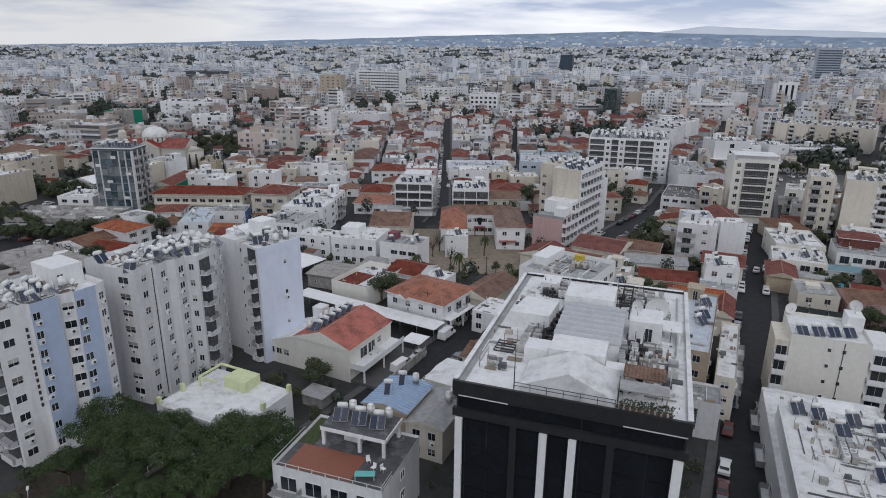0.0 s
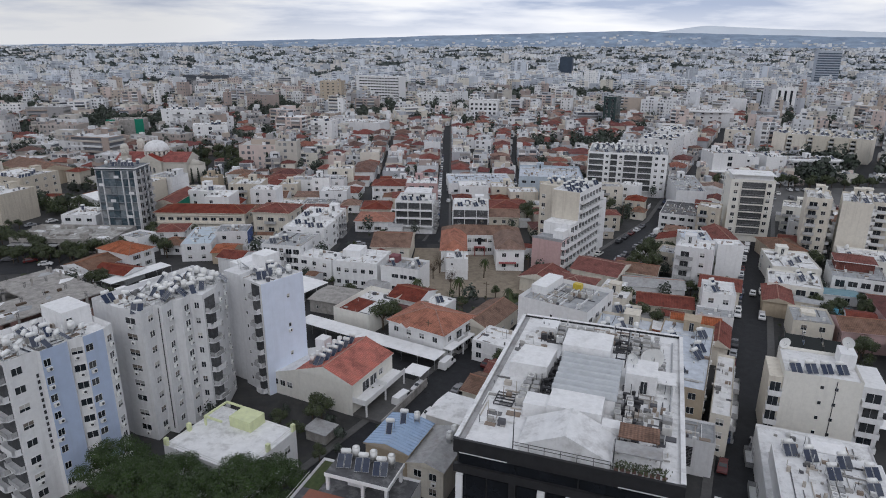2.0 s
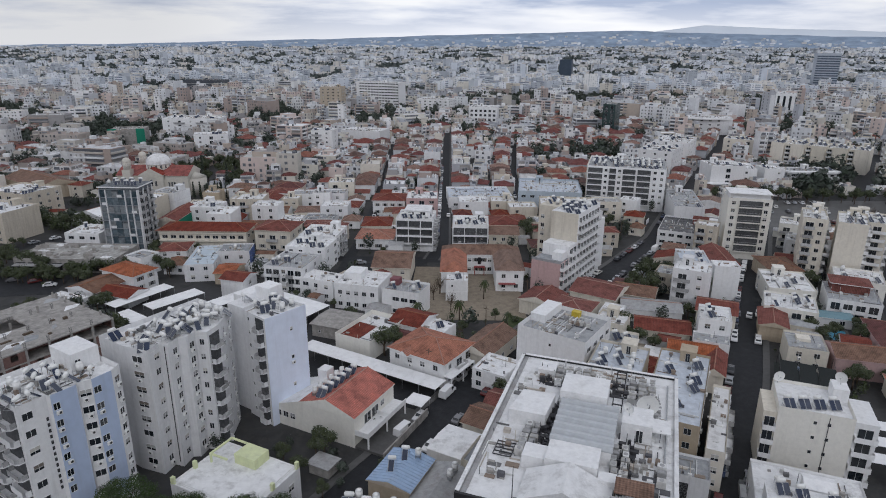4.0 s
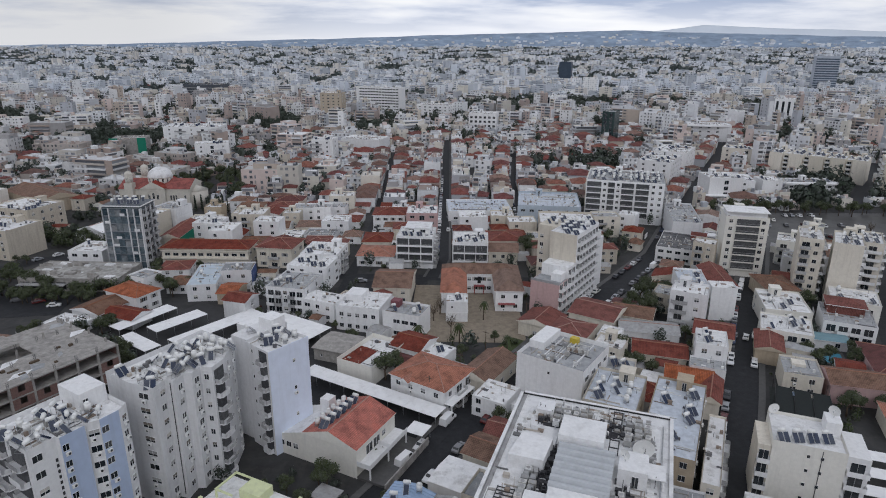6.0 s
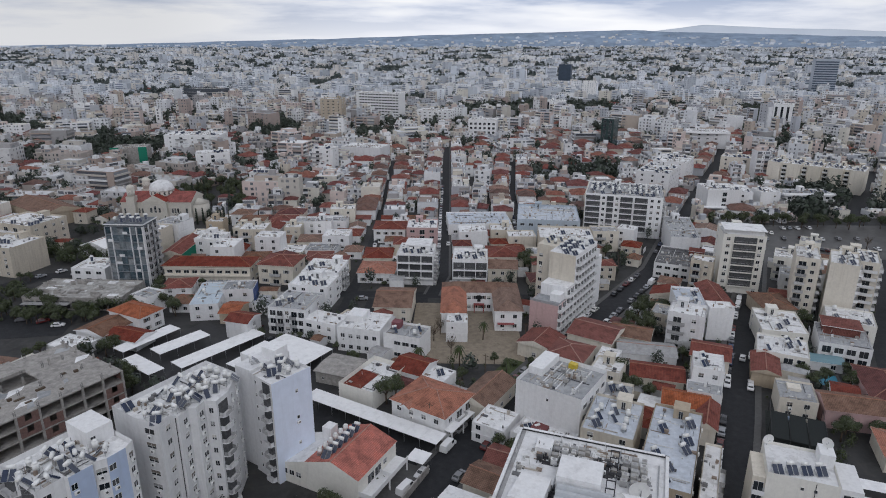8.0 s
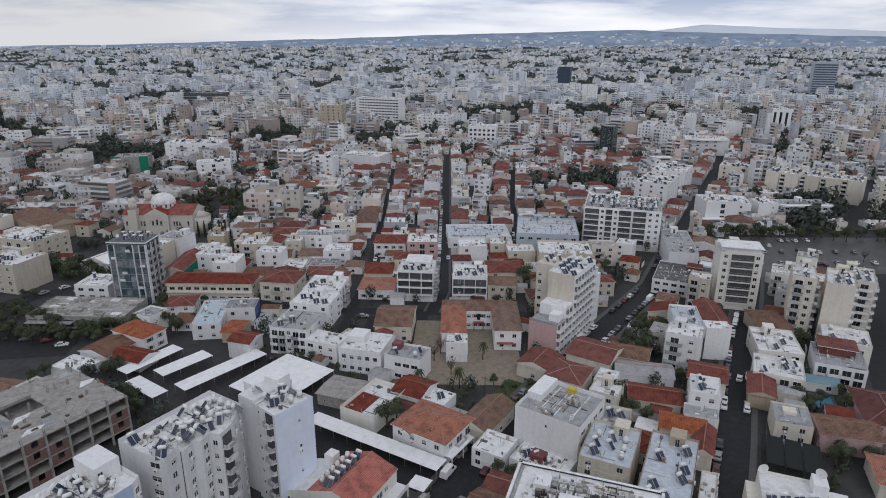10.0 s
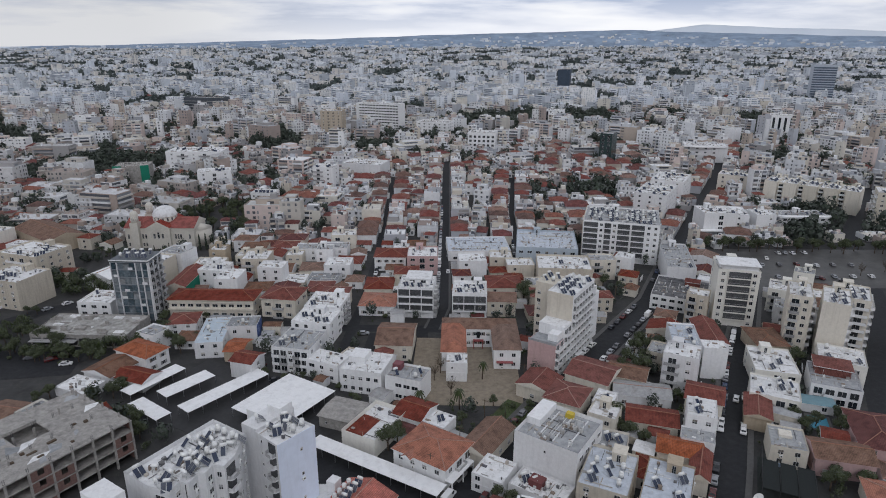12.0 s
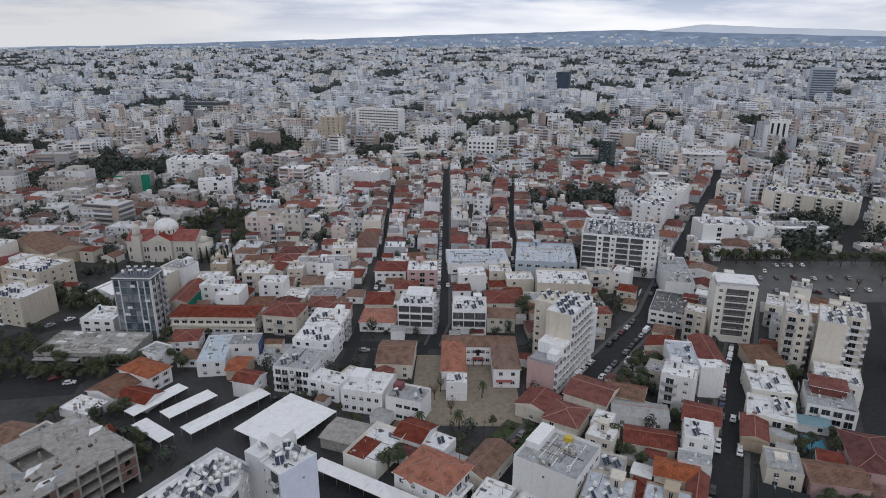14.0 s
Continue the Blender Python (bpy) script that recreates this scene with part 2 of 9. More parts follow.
PAINT = mat("car_paint", (0.5, 0.5, 0.5), 0.25, 0.02, 5.0, spec=0.6,
            palette=[(0.72, 0.72, 0.72), (0.03, 0.03, 0.035), (0.3, 0.31, 0.33), (0.65, 0.65, 0.66), (0.035, 0.05, 0.10), (0.1, 0.1, 0.11), (0.7, 0.69, 0.66), (0.1, 0.02, 0.02), (0.2, 0.2, 0.21), (0.6, 0.6, 0.6)])
CARWHITE = mat("white_car_paint", (0.75, 0.75, 0.75), 0.25, 0.02, 5.0, spec=0.6)
WATER = mat("pool_water", (0.06, 0.26, 0.37), 0.35, 0.1, 1.0, spec=0.2)
TERRACOTTA = mat("terracotta_floor", (0.26, 0.10, 0.065), 0.6, 0.12, 3.0, 0.3, (0.15, 0.08, 0.06))
FARWALL = mat("town_wall_colours", (0.6, 0.6, 0.58), 0.9, 0.08, 0.2, 0.3, (0.36, 0.35, 0.34), island=1.0,
              palette=[(0.76, 0.77, 0.78), (0.54, 0.51, 0.46), (0.64, 0.65, 0.67), (0.62, 0.57, 0.49), (0.36, 0.35, 0.35), (0.82, 0.82, 0.82), (0.48, 0.41, 0.35), (0.70, 0.71, 0.73), (0.62, 0.52, 0.48), (0.44, 0.45, 0.48), (0.74, 0.74, 0.74), (0.68, 0.65, 0.58), (0.46, 0.48, 0.52), (0.40, 0.33, 0.30), (0.78, 0.78, 0.79)])
# far walls: distance haze is painted in as paler, bluer base colours
FARHAZE = mat("haze_paled_wall_colours", (0.7, 0.7, 0.7), 0.9, 0.06, 0.1, island=1.0, palette=[(0.76, 0.79, 0.83), (0.72, 0.69, 0.65), (0.66, 0.70, 0.76), (0.52, 0.55, 0.60), (0.82, 0.83, 0.85), (0.67, 0.64, 0.60), (0.78, 0.78, 0.77), (0.58, 0.61, 0.65), (0.78, 0.80, 0.84), (0.44, 0.47, 0.51)])
FARROOF = mat("town_roof_colours", (0.6, 0.6, 0.6), 0.9, 0.15, 0.3, 0.4, (0.4, 0.4, 0.4), island=1.0,
              palette=[(0.62, 0.63, 0.65), (0.42, 0.43, 0.45), (0.78, 0.78, 0.78), (0.30, 0.30, 0.31), (0.52, 0.52, 0.51), (0.60, 0.57, 0.52), (0.38, 0.36, 0.35)])
# the lighter greys put distance haze into part of the town's panes
FARWIN = mat("town_window_glass", (0.1, 0.1, 0.11), 0.4, 0.2, 0.3, island=1.0, palette=[(0.06, 0.065, 0.075), (0.14, 0.15, 0.17), (0.22, 0.23, 0.25), (0.09, 0.095, 0.11), (0.3, 0.29, 0.28)])
# far panes lightened and blued, haze put into the glass colour
HAZEWIN = mat("haze_paled_window_glass", (0.2, 0.22, 0.26), 0.4, 0.2, 0.1, island=1.0, palette=[(0.17, 0.20, 0.25), (0.25, 0.28, 0.33), (0.33, 0.36, 0.41)])

ROOFDARK = mat("dark_roof_felt", (0.10, 0.10, 0.105), 0.85, 0.25, 0.8, 0.55, (0.4, 0.4, 0.4), 0.3, 10, random=0.2)
JUNK = mat("roof_junk", (0.3, 0.3, 0.3), 0.7, 0.15, 2.0, island=1.0,
           palette=[(0.62, 0.62, 0.61), (0.16, 0.16, 0.16), (0.34, 0.33, 0.31), (0.72, 0.72, 0.71), (0.10, 0.10, 0.11), (0.46, 0.42, 0.37), (0.25, 0.2, 0.16)])

# ---- building blocks ----


def box(bm, x0, x1, y0, y1, z0, z1, mi=0):
    v = [bm.verts.new(p) for p in ((x0, y0, z0), (x1, y0, z0), (x1, y1, z0), (x0, y1, z0), (x0, y0, z1), (x1, y0, z1), (x1, y1, z1), (x0, y1, z1))]
    for f in ((3, 2, 1, 0), (4, 5, 6, 7), (0, 1, 5, 4), (1, 2, 6, 5), (2, 3, 7, 6), (3, 0, 4, 7)):
        bm.faces.new([v[i] for i in f]).material_index = mi
    return v


def prism(bm, pts, z0, z1, mi=0):
    lo = [bm.verts.new((x, y, z0)) for x, y in pts]
    hi = [bm.verts.new((x, y, z1)) for x, y in pts]
    n = len(pts)
    bm.faces.new(hi).material_index = mi
    bm.faces.new(lo[::-1]).material_index = mi
    for i in range(n):
        bm.faces.new((lo[i], lo[(i + 1) % n], hi[(i + 1) % n], hi[i])).material_index = mi


def tube(bm, a, b, r, r2=None, sides=8, mi=0, caps=True):
    a, b = Vector(a), Vector(b)
    q = (b - a).to_track_quat("Z", "Y")
    r2 = r if r2 is None else r2
    ring = []
    for p, rr in ((a, r), (b, r2)):
        ring.append([bm.verts.new(p + q @ Vector((rr * math.cos(t), rr * math.sin(t), 0))) for t in [2 * math.pi * i / sides for i in range(sides)]])
    for i in range(sides):
        f = bm.faces.new((ring[0][i], ring[0][(i + 1) % sides], ring[1][(i + 1) % sides], ring[1][i]))
        f.material_index, f.smooth = mi, True
    if caps:
        bm.faces.new(ring[0][::-1]).material_index = mi
        bm.faces.new(ring[1]).material_index = mi


def mesh(name, bm, mats):
    me = bpy.data.meshes.new(name)
    bm.normal_update()
    bm.to_mesh(me)
    bm.free()
    for m in (mats if isinstance(mats, (list, tuple)) else [mats]):
        me.materials.append(m)
    return me


def part(name, bm, mats, parent=None, label="", at=None):
    """One mesh object under a thing or a part; bm may be a mesh that is shared."""
    me = mesh(name, bm, mats) if isinstance(bm, bmesh.types.BMesh) else bm
    ob = new(name, me)
    ob.parent = parent
    if at is not None:
        ob.matrix_basis = at
    if label:
        ob["label"] = label
    return ob


def thing(name, x, y, rot, label, category, group="", z=0.0):
    e = new(name)
    e.empty_display_size = 0.5
    e.matrix_basis = pose(x, y, z, 0, 0, rot)
    return tagged(e, label, category, group)


SHARED = {}


def shared(key, make):
    if key not in SHARED:
        SHARED[key] = make()
    return SHARED[key]


def inset_pane(bm, faces, t, depth, mi):
    """Sinks a pane of another material into each face."""
    r = bmesh.ops.inset_individual(bm, faces=faces, thickness=t, depth=-depth)
    for f in faces:
        f.material_index = mi
    return r


def window_mesh(w, h, kind):
    """A framed window, standing on its sill at the origin, facing -y."""
    def make():
        bm = bmesh.new()
        xs = [-w / 2, 0, w / 2] if w > 0.8 else [-w / 2, w / 2]
        zs = [0, h * 0.45, h] if kind == "shut" else [0, h]
        front = [[bm.verts.new((x, -0.1, z)) for x in xs] for z in zs]
        back = [[bm.verts.new((x, 0.05, z)) for x in xs] for z in zs]
        panes = []
        for k in range(len(zs) - 1):
            for i in range(len(xs) - 1):
                f = bm.faces.new((front[k][i], front[k][i + 1], front[k + 1][i + 1], front[k + 1][i]))
                panes.append((f, k))
            bm.faces.new((back[k][0], front[k][0], front[k + 1][0], back[k + 1][0]))
            bm.faces.new((front[k][-1], back[k][-1], back[k + 1][-1], front[k + 1][-1]))
        for i in range(len(xs) - 1):
            bm.faces.new((front[0][i + 1], front[0][i], back[0][i], back[0][i + 1]))
            bm.faces.new((front[-1][i], front[-1][i + 1], back[-1][i + 1], back[-1][i]))
        bm.normal_update()
        inset_pane(bm, [f for f, k in panes if not (kind == "shut" and k)], 0.05, 0.07, 1)
        if kind == "shut":
            inset_pane(bm, [f for f, k in panes if k], 0.04, 0.02, 3)
        if kind == "brown":
            for s in (-1, 1):
                a, c = (s * w / 2, s * w) if s > 0 else (s * w, s * w / 2)
                box(bm, a, c, -0.09, -0.01, 0, h, 3)
        return mesh("window", bm, [FRAME, GLASS, PALE, SHUTTER])
    return shared(("win", round(w, 1), round(h, 1), kind), make)


def balcony_mesh(w, depth, kind):
    def make():
        bm = bmesh.new()
        if kind == "solid":
            box(bm, -w / 2, w / 2, -depth, 0.05, -0.16, 0.95)
            bm.normal_update()
            top = max(bm.faces, key=lambda f: f.calc_center_median().z)
            bmesh.ops.inset_individual(bm, faces=[top], thickness=0.11, depth=-0.95)
        else:
            box(bm, -w / 2, w / 2, -depth, 0.05, -0.16, 0.95)
            bm.normal_update()
            top = max(bm.faces, key=lambda f: f.calc_center_median().z)
            bmesh.ops.inset_individual(bm, faces=[top], thickness=0.05, depth=-0.93)
            for f in bm.faces:
                if abs(f.normal.z) < 0.5:
                    f.material_index = 1
        return mesh("balcony", bm, [WHITE, BALUSTRADE])
    return shared(("bal", round(w, 1), round(depth, 1), kind), make)


def aircon_mesh():
    def make():
        bm = bmesh.new()
        box(bm, -0.42, 0.42, -0.42, -0.1, 0, 0.6, 0)
        tube(bm, (0.1, -0.425, 0.3), (0.1, -0.44, 0.3), 0.22, sides=10, mi=1)
        for s in (-0.3, 0.3):
            box(bm, s - 0.03, s + 0.03, -0.4, 0.0, -0.06, 0, 1)
        return mesh("air_conditioner", bm, [TANK, DARKMETAL])
    return shared("ac", make)




def face_pose(face, w, d, u, z):
    """Pose of a piece on a face: u along the face from its middle (to the viewer's right), z up."""
    if face == "front":
        return pose(u, -d / 2, z)
    if face == "right":
        return pose(w / 2, u, z, 0, 0, 90)
    if face == "left":
        return pose(-w / 2, -u, z, 0, 0, -90)
    return pose(-u, d / 2, z, 0, 0, 180)


def windows(b, face, w, d, pattern, floors, z0=0.0, fh=3.05, skip=0, span=None, inset=0.5):
    """Rows of windows and balconies on one face. Letters: w window, s small, W wide, k shuttered, n with brown shutters, d glazed door,
    b balcony with a solid front, r with a railing, a air conditioner under a window, . none."""
    full = (w if face in ("front", "back") else d)
    lo, hi = span or (-full / 2 + inset, full / 2 - inset)
    n = len(pattern)
    cw = (hi - lo) / n
    for fl in range(skip, floors):
        for i, ch in enumerate(pattern):
            if ch == ".":
                continue
            u, z = lo + cw * (i + 0.5), z0 + fl * fh
            kind = ch
            if ch in "wk" and random.random() < 0.4:
                kind = "k" if ch == "w" else "w"
            if kind in "wkaan":
                ww = min(1.3, cw * 0.75)
                part("window", window_mesh(ww, 1.3, {"k": "shut", "n": "brown"}.get(kind, "win")), None, b, at=face_pose(face, w, d, u, z + 0.95))
                if kind == "a" or (kind in "wk" and random.random() < 0.13):
                    part("air_conditioner", aircon_mesh(), None, b, at=face_pose(face, w, d, u + 0.2, z + 0.12))
            elif kind == "W":
                part("window", window_mesh(min(2.1, cw * 0.85), 1.2, "win"), None, b, at=face_pose(face, w, d, u, z + 1.0))
            elif kind == "s":
                part("window", window_mesh(0.6, 0.7, "win"), None, b, at=face_pose(face, w, d, u, z + 1.4))
            elif kind == "d":
                part("glazed_door", window_mesh(min(2.4, cw * 0.85), 2.2, "door"), None, b, at=face_pose(face, w, d, u, z + 0.1))
            elif kind in "br":
                part("balcony", balcony_mesh(cw * 0.98, 1.3, "solid" if kind == "b" else "rail"), None, b, at=face_pose(face, w, d, u, z))
                part("glazed_door", window_mesh(min(2.4, cw * 0.8), 2.1, "door"), None, b, at=face_pose(face, w, d, u, z + 0.05))


def flat_top(b, w, d, h, wallm, roofm, parapet=0.9, x=0.0, y=0.0, z0=0.0, name="wall"):
    """Walls with a parapet round a recessed flat roof."""
    bm = bmesh.new()
    t = 0.2
    x0, x1, y0, y1 = x - w / 2, x + w / 2, y - d / 2, y + d / 2
    box(bm, x0, x1, y0, y1, z0, h + parapet)
    bm.normal_update()
    top = max(bm.faces, key=lambda f: f.calc_center_median().z)
    bmesh.ops.inset_individual(bm, faces=[top], thickness=t, depth=-(parapet + 0.15))
    wall = part(name, bm, wallm, b)
    bm = bmesh.new()
    box(bm, x0 + t, x1 - t, y0 + t, y1 - t, h - 0.146, h)
    part("roof", bm, roofm, b)
    return wall


def hip_roof(bm, x0, x1, y0, y1, z, rise, over=0.5, gable=None, caps=False):
    """A roof of 0.18 m thickness over a rectangle; gable 'x' or 'y' names the ridge's direction, None is hipped."""
    x0, x1, y0, y1 = x0 - over, x1 + over, y0 - over, y1 + over
    w, d = x1 - x0, y1 - y0
    cx, cy = (x0 + x1) / 2, (y0 + y1) / 2
    if gable == "x":
        r = [(x0, cy), (x1, cy)]
    elif gable == "y":
        r = [(cx, y0), (cx, y1)]
    elif w >= d:
        r = [(x0 + d / 2, cy), (x1 - d / 2, cy)]
    else:
        r = [(cx, y0 + w / 2), (cx, y1 - w / 2)]
    base = [(x0, y0), (x1, y0), (x1, y1), (x0, y1)]
    lo = [bm.verts.new((*p, z - 0.18)) for p in base]
    e = [bm.verts.new((*p, z)) for p in base]
    t = [bm.verts.new((*p, z + rise)) for p in r]
    if (gable == "x") or (gable is None and w >= d):
        fs = [(e[0], e[1], t[1], t[0]), (e[2], e[3], t[0], t[1]), (e[1], e[2], t[1]), (e[3], e[0], t[0])]
    else:
        fs = [(e[1], e[2], t[1], t[0]), (e[3], e[0], t[0], t[1]), (e[0], e[1], t[0]), (e[2], e[3], t[1])]
    for i, f in enumerate(fs):
        bm.faces.new(f).material_index = 1 if (gable and i > 1) else 0
    for i in range(4):
        bm.faces.new((lo[i], lo[(i + 1) % 4], e[(i + 1) % 4], e[i])).material_index = 1
    bm.faces.new(lo[::-1]).material_index = 1
    if caps:
        hips = [] if gable else ([(e[0], t[0]), (e[3], t[0]), (e[1], t[1]), (e[2], t[1])] if w >= d else [(e[0], t[0]), (e[1], t[0]), (e[2], t[1]), (e[3], t[1])])
        for a, c in hips + [(t[0], t[1])]:
            if (a.co - c.co).length > 0.5:
                tube(bm, a.co + Vector((0, 0, 0.02)), c.co + Vector((0, 0, 0.02)), 0.13, sides=6, mi=2, caps=False)


import collections

TAKEN = collections.defaultdict(list)      # footprints by 30 m cell


def take(x, y, w, d, rot):
    item = (x, y, w / 2, d / 2, radians(rot))
    R = math.hypot(w, d) / 2 + 9
    for i in range(int((x - R) // 30), int((x + R) // 30) + 1):
        for j in range(int((y - R) // 30), int((y + R) // 30) + 1):
            TAKEN[(i, j)].append(item)


def clear(x, y, r):
    for cx, cy, hw, hd, a in TAKEN[(int(x // 30), int(y // 30))]:
        dx, dy = x - cx, y - cy
        u, v = dx * math.cos(a) + dy * math.sin(a), -dx * math.sin(a) + dy * math.cos(a)
        if abs(u) < hw + r and abs(v) < hd + r:
            return False
    return True


def fits(x, y, w, d, rot):
    """True where a footprint w by d, turned by rot degrees, meets no other."""
    a, r, L = radians(rot), min(w, d) * 0.5, max(w, d)
    ux, uy = (math.cos(a), math.sin(a)) if w >= d else (-math.sin(a), math.cos(a))
    n = max(1, math.ceil(L / r / 1.2) - 1)
    for k in range(n):
        s = 0 if n == 1 else (k / (n - 1) - 0.5) * (L - 2 * r)
        if not clear(x + ux * s, y + uy * s, min(r * 0.93, 8.5)):
            return False
    return True


HEATERS = []        # wanted solar water heaters: x, y, z, turn, kind


def strew_heaters(b, w, d, z, n, margin=1.2, x=0.0, y=0.0, kinds=(0, 0, 0, 1, 2), face=None, pitch=(2.6, 3.2), loose=8):
    m = b.matrix_basis
    turn = math.degrees(m.to_euler().z)
    cols = max(1, int((w - 2 * margin) / pitch[0]))
    rows = max(1, int((d - 2 * margin) / pitch[1]))
    cells = [(i, j) for i in range(cols) for j in range(rows)]
    random.shuffle(cells)
    for i, j in cells[:n]:
        u = x - w / 2 + margin + (i + 0.5) * (w - 2 * margin) / cols + random.uniform(-0.2, 0.2)
        v = y - d / 2 + margin + (j + 0.5) * (d - 2 * margin) / rows + random.uniform(-0.3, 0.3)
        p = m @ Vector((u, v, z))
        HEATERS.append((p.x, p.y, p.z, (SOUTH if face is None else face) + random.uniform(-loose, loose), random.choice(kinds)))


SOUTH = 25.0        # all collectors face one way


def roof_clutter(b, w, d, z, n, x=0.0, y=0.0, m=None):
    """Vents, pipes, upstands and odd boxes too small to pick apart, as one part."""
    bm = bmesh.new()
    for i in range(n):
        u, v = x + random.uniform(-0.44, 0.44) * w, y + random.uniform(-0.44, 0.44) * d
        k = random.random()
        if k < 0.35:
            a = random.uniform(0.15, 0.5)
            box(bm, u - a, u + a, v - a * 0.7, v + a * 0.7, z, z + random.uniform(0.2, 0.9))
        elif k < 0.6:
            L = random.uniform(0.8, min(w, d) * 0.35)
            if random.random() < 0.5:
                box(bm, max(u - L, x - 0.46 * w), min(u + L, x + 0.46 * w), v - 0.06, v + 0.06, z + 0.02, z + random.uniform(0.12, 0.3))
            else:
                box(bm, u - 0.06, u + 0.06, max(v - L, y - 0.46 * d), min(v + L, y + 0.46 * d), z + 0.02, z + random.uniform(0.12, 0.3))
        elif k < 0.8:
            tube(bm, (u, v, z), (u, v, z + random.uniform(0.5, 2.2)), 0.05, sides=5)
        else:
            a = random.uniform(0.3, 0.9)
            box(bm, u - a, u + a, v - a * 0.5, v + a * 0.5, z, z + random.uniform(0.08, 0.2))
    ob = part("roof_clutter", bm, m or JUNK, b, "small vents, pipes and odds and ends")
    ob["kind"] = "stuff"
    return ob


def block(x, y, w, d, rot, h, floors, wallm=WHITE, roofm=ROOFWHITE, front="", right="", left="", heaters=0, stair=True, parapet=0.8,
          label="white rendered flat-roofed apartment building", category="building", name="apartment_building", group="", skip=0, z0=0.1, fh=None):
    b = thing(name, x, y, rot, label, category, group)
    take(x, y, w, d, rot)
    flat_top(b, w, d, h, wallm, roofm, parapet)
    fh = fh or (h - z0) / floors
    for face, pat in (("front", front), ("right", right), ("left", left)):
        if pat:
            windows(b, face, w, d, pat, floors, z0, fh, skip)
    if stair:
        sw, sd = min(3.2, w * 0.35), min(3.6, d * 0.35)
        sx, sy = random.uniform(-0.2, 0.25) * w, d / 2 - sd / 2 - 0.4
        bm = bmesh.new()
        box(bm, sx - sw / 2, sx + sw / 2, sy - sd / 2, sy + sd / 2, h, h + 2.4)
        box(bm, sx - sw / 2 - 0.15, sx + sw / 2 + 0.15, sy - sd / 2 - 0.15, sy + sd / 2 + 0.15, h + 2.4, h + 2.55)
        hut = part("stair_house", bm, wallm, b)
        part("glazed_door", window_mesh(0.9, 2.0, "door"), None, hut, at=pose(sx, sy - sd / 2, h + 0.02))
    if heaters:
        strew_heaters(b, w, d - (3.5 if stair else 0), h, heaters, y=-(1.7 if stair else 0))
    roof_clutter(b, w, d, h, int(w * d / 7) + 4)
    if floors > 1 and random.random() < 0.12 and wallm is not BLACKPANEL:
        p = 0.07
        for k in range(1, floors):
            z = z0 + fh * k
            bm = bmesh.new()
            box(bm, -w / 2 - p, w / 2 + p, -d / 2 - p, d / 2 + p, z - 0.22, z)
            part("floor_band", bm, wallm, b)
    return b


def bands(b, x0, x1, face_y, floors, z0, fh, out=1.2, first=1, wallm=None, front=0.5, pitch=3.6):
    """Open balconies floor by floor: a flat dark panel that paints a recess's shade behind, a thin slab with a low
    front, a handrail, and dividing fins.
    """
    for k in range(first, floors):
        z = z0 + k * fh
        # no hollow here: a dark sheet on the wall paints the recess's shade
        bm = bmesh.new(); box(bm, x0 + 0.15, x1 - 0.15, face_y - 0.06, face_y - 0.01, z + 0.1, z + fh - 0.3); part("balcony_recess", bm, RECESS_SHADE, b, "flat dark panel painting the shade of a recess behind a balcony")
        bm = bmesh.new(); prism(bm, [(x0, face_y - 0.07), (x0 + 0.1, face_y - out + 0.2), (x0 + 0.4, face_y - out), (x1 - 0.4, face_y - out), (x1 - 0.1, face_y - out + 0.2), (x1, face_y - 0.07)], z - 0.18, z); band = part("balcony", bm, wallm or WHITE, b)
        bm = bmesh.new(); box(bm, x0 + 0.4, x1 - 0.4, face_y - out, face_y - out + 0.1, z, z + front); part("balcony_front", bm, wallm or WHITE, band)
        bm = bmesh.new(); box(bm, x0 + 0.4, x1 - 0.4, face_y - out, face_y - out + 0.07, z + 0.9, z + 0.97); part("handrail", bm, BALUSTRADE, band)
    n = max(2, int((x1 - x0) / pitch) + 1)
    for i in range(n):
        x = x0 + 0.12 + (x1 - x0 - 0.24) * i / (n - 1)
        bm = bmesh.new(); box(bm, x - 0.12, x + 0.12, face_y - out + 0.15, face_y - 0.07, z0 + first * fh, z0 + floors * fh - 0.2); part("balcony_fin", bm, wallm or WHITE, b)


def plan_walls(b, pts, h, parapet, wallm, roofm, name="wall"):
    """Walls over a many-cornered plan with a parapet round a recessed flat roof."""
    bm = bmesh.new()
    prism(bm, pts, 0, h + parapet)
    bm.normal_update()
    top = max(bm.faces, key=lambda f: f.calc_center_median().z)
    bmesh.ops.inset_individual(bm, faces=[top], thickness=0.2, depth=-(parapet + 0.15))
    wall = part(name, bm, wallm, b)
    cx, cy = sum(p[0] for p in pts) / len(pts), sum(p[1] for p in pts) / len(pts)
    bm = bmesh.new(); prism(bm, [(cx + (x - cx) * 0.955, cy + (y - cy) * 0.955) for x, y in pts], h - 0.146, h); part("roof", bm, roofm, b)
    return wall


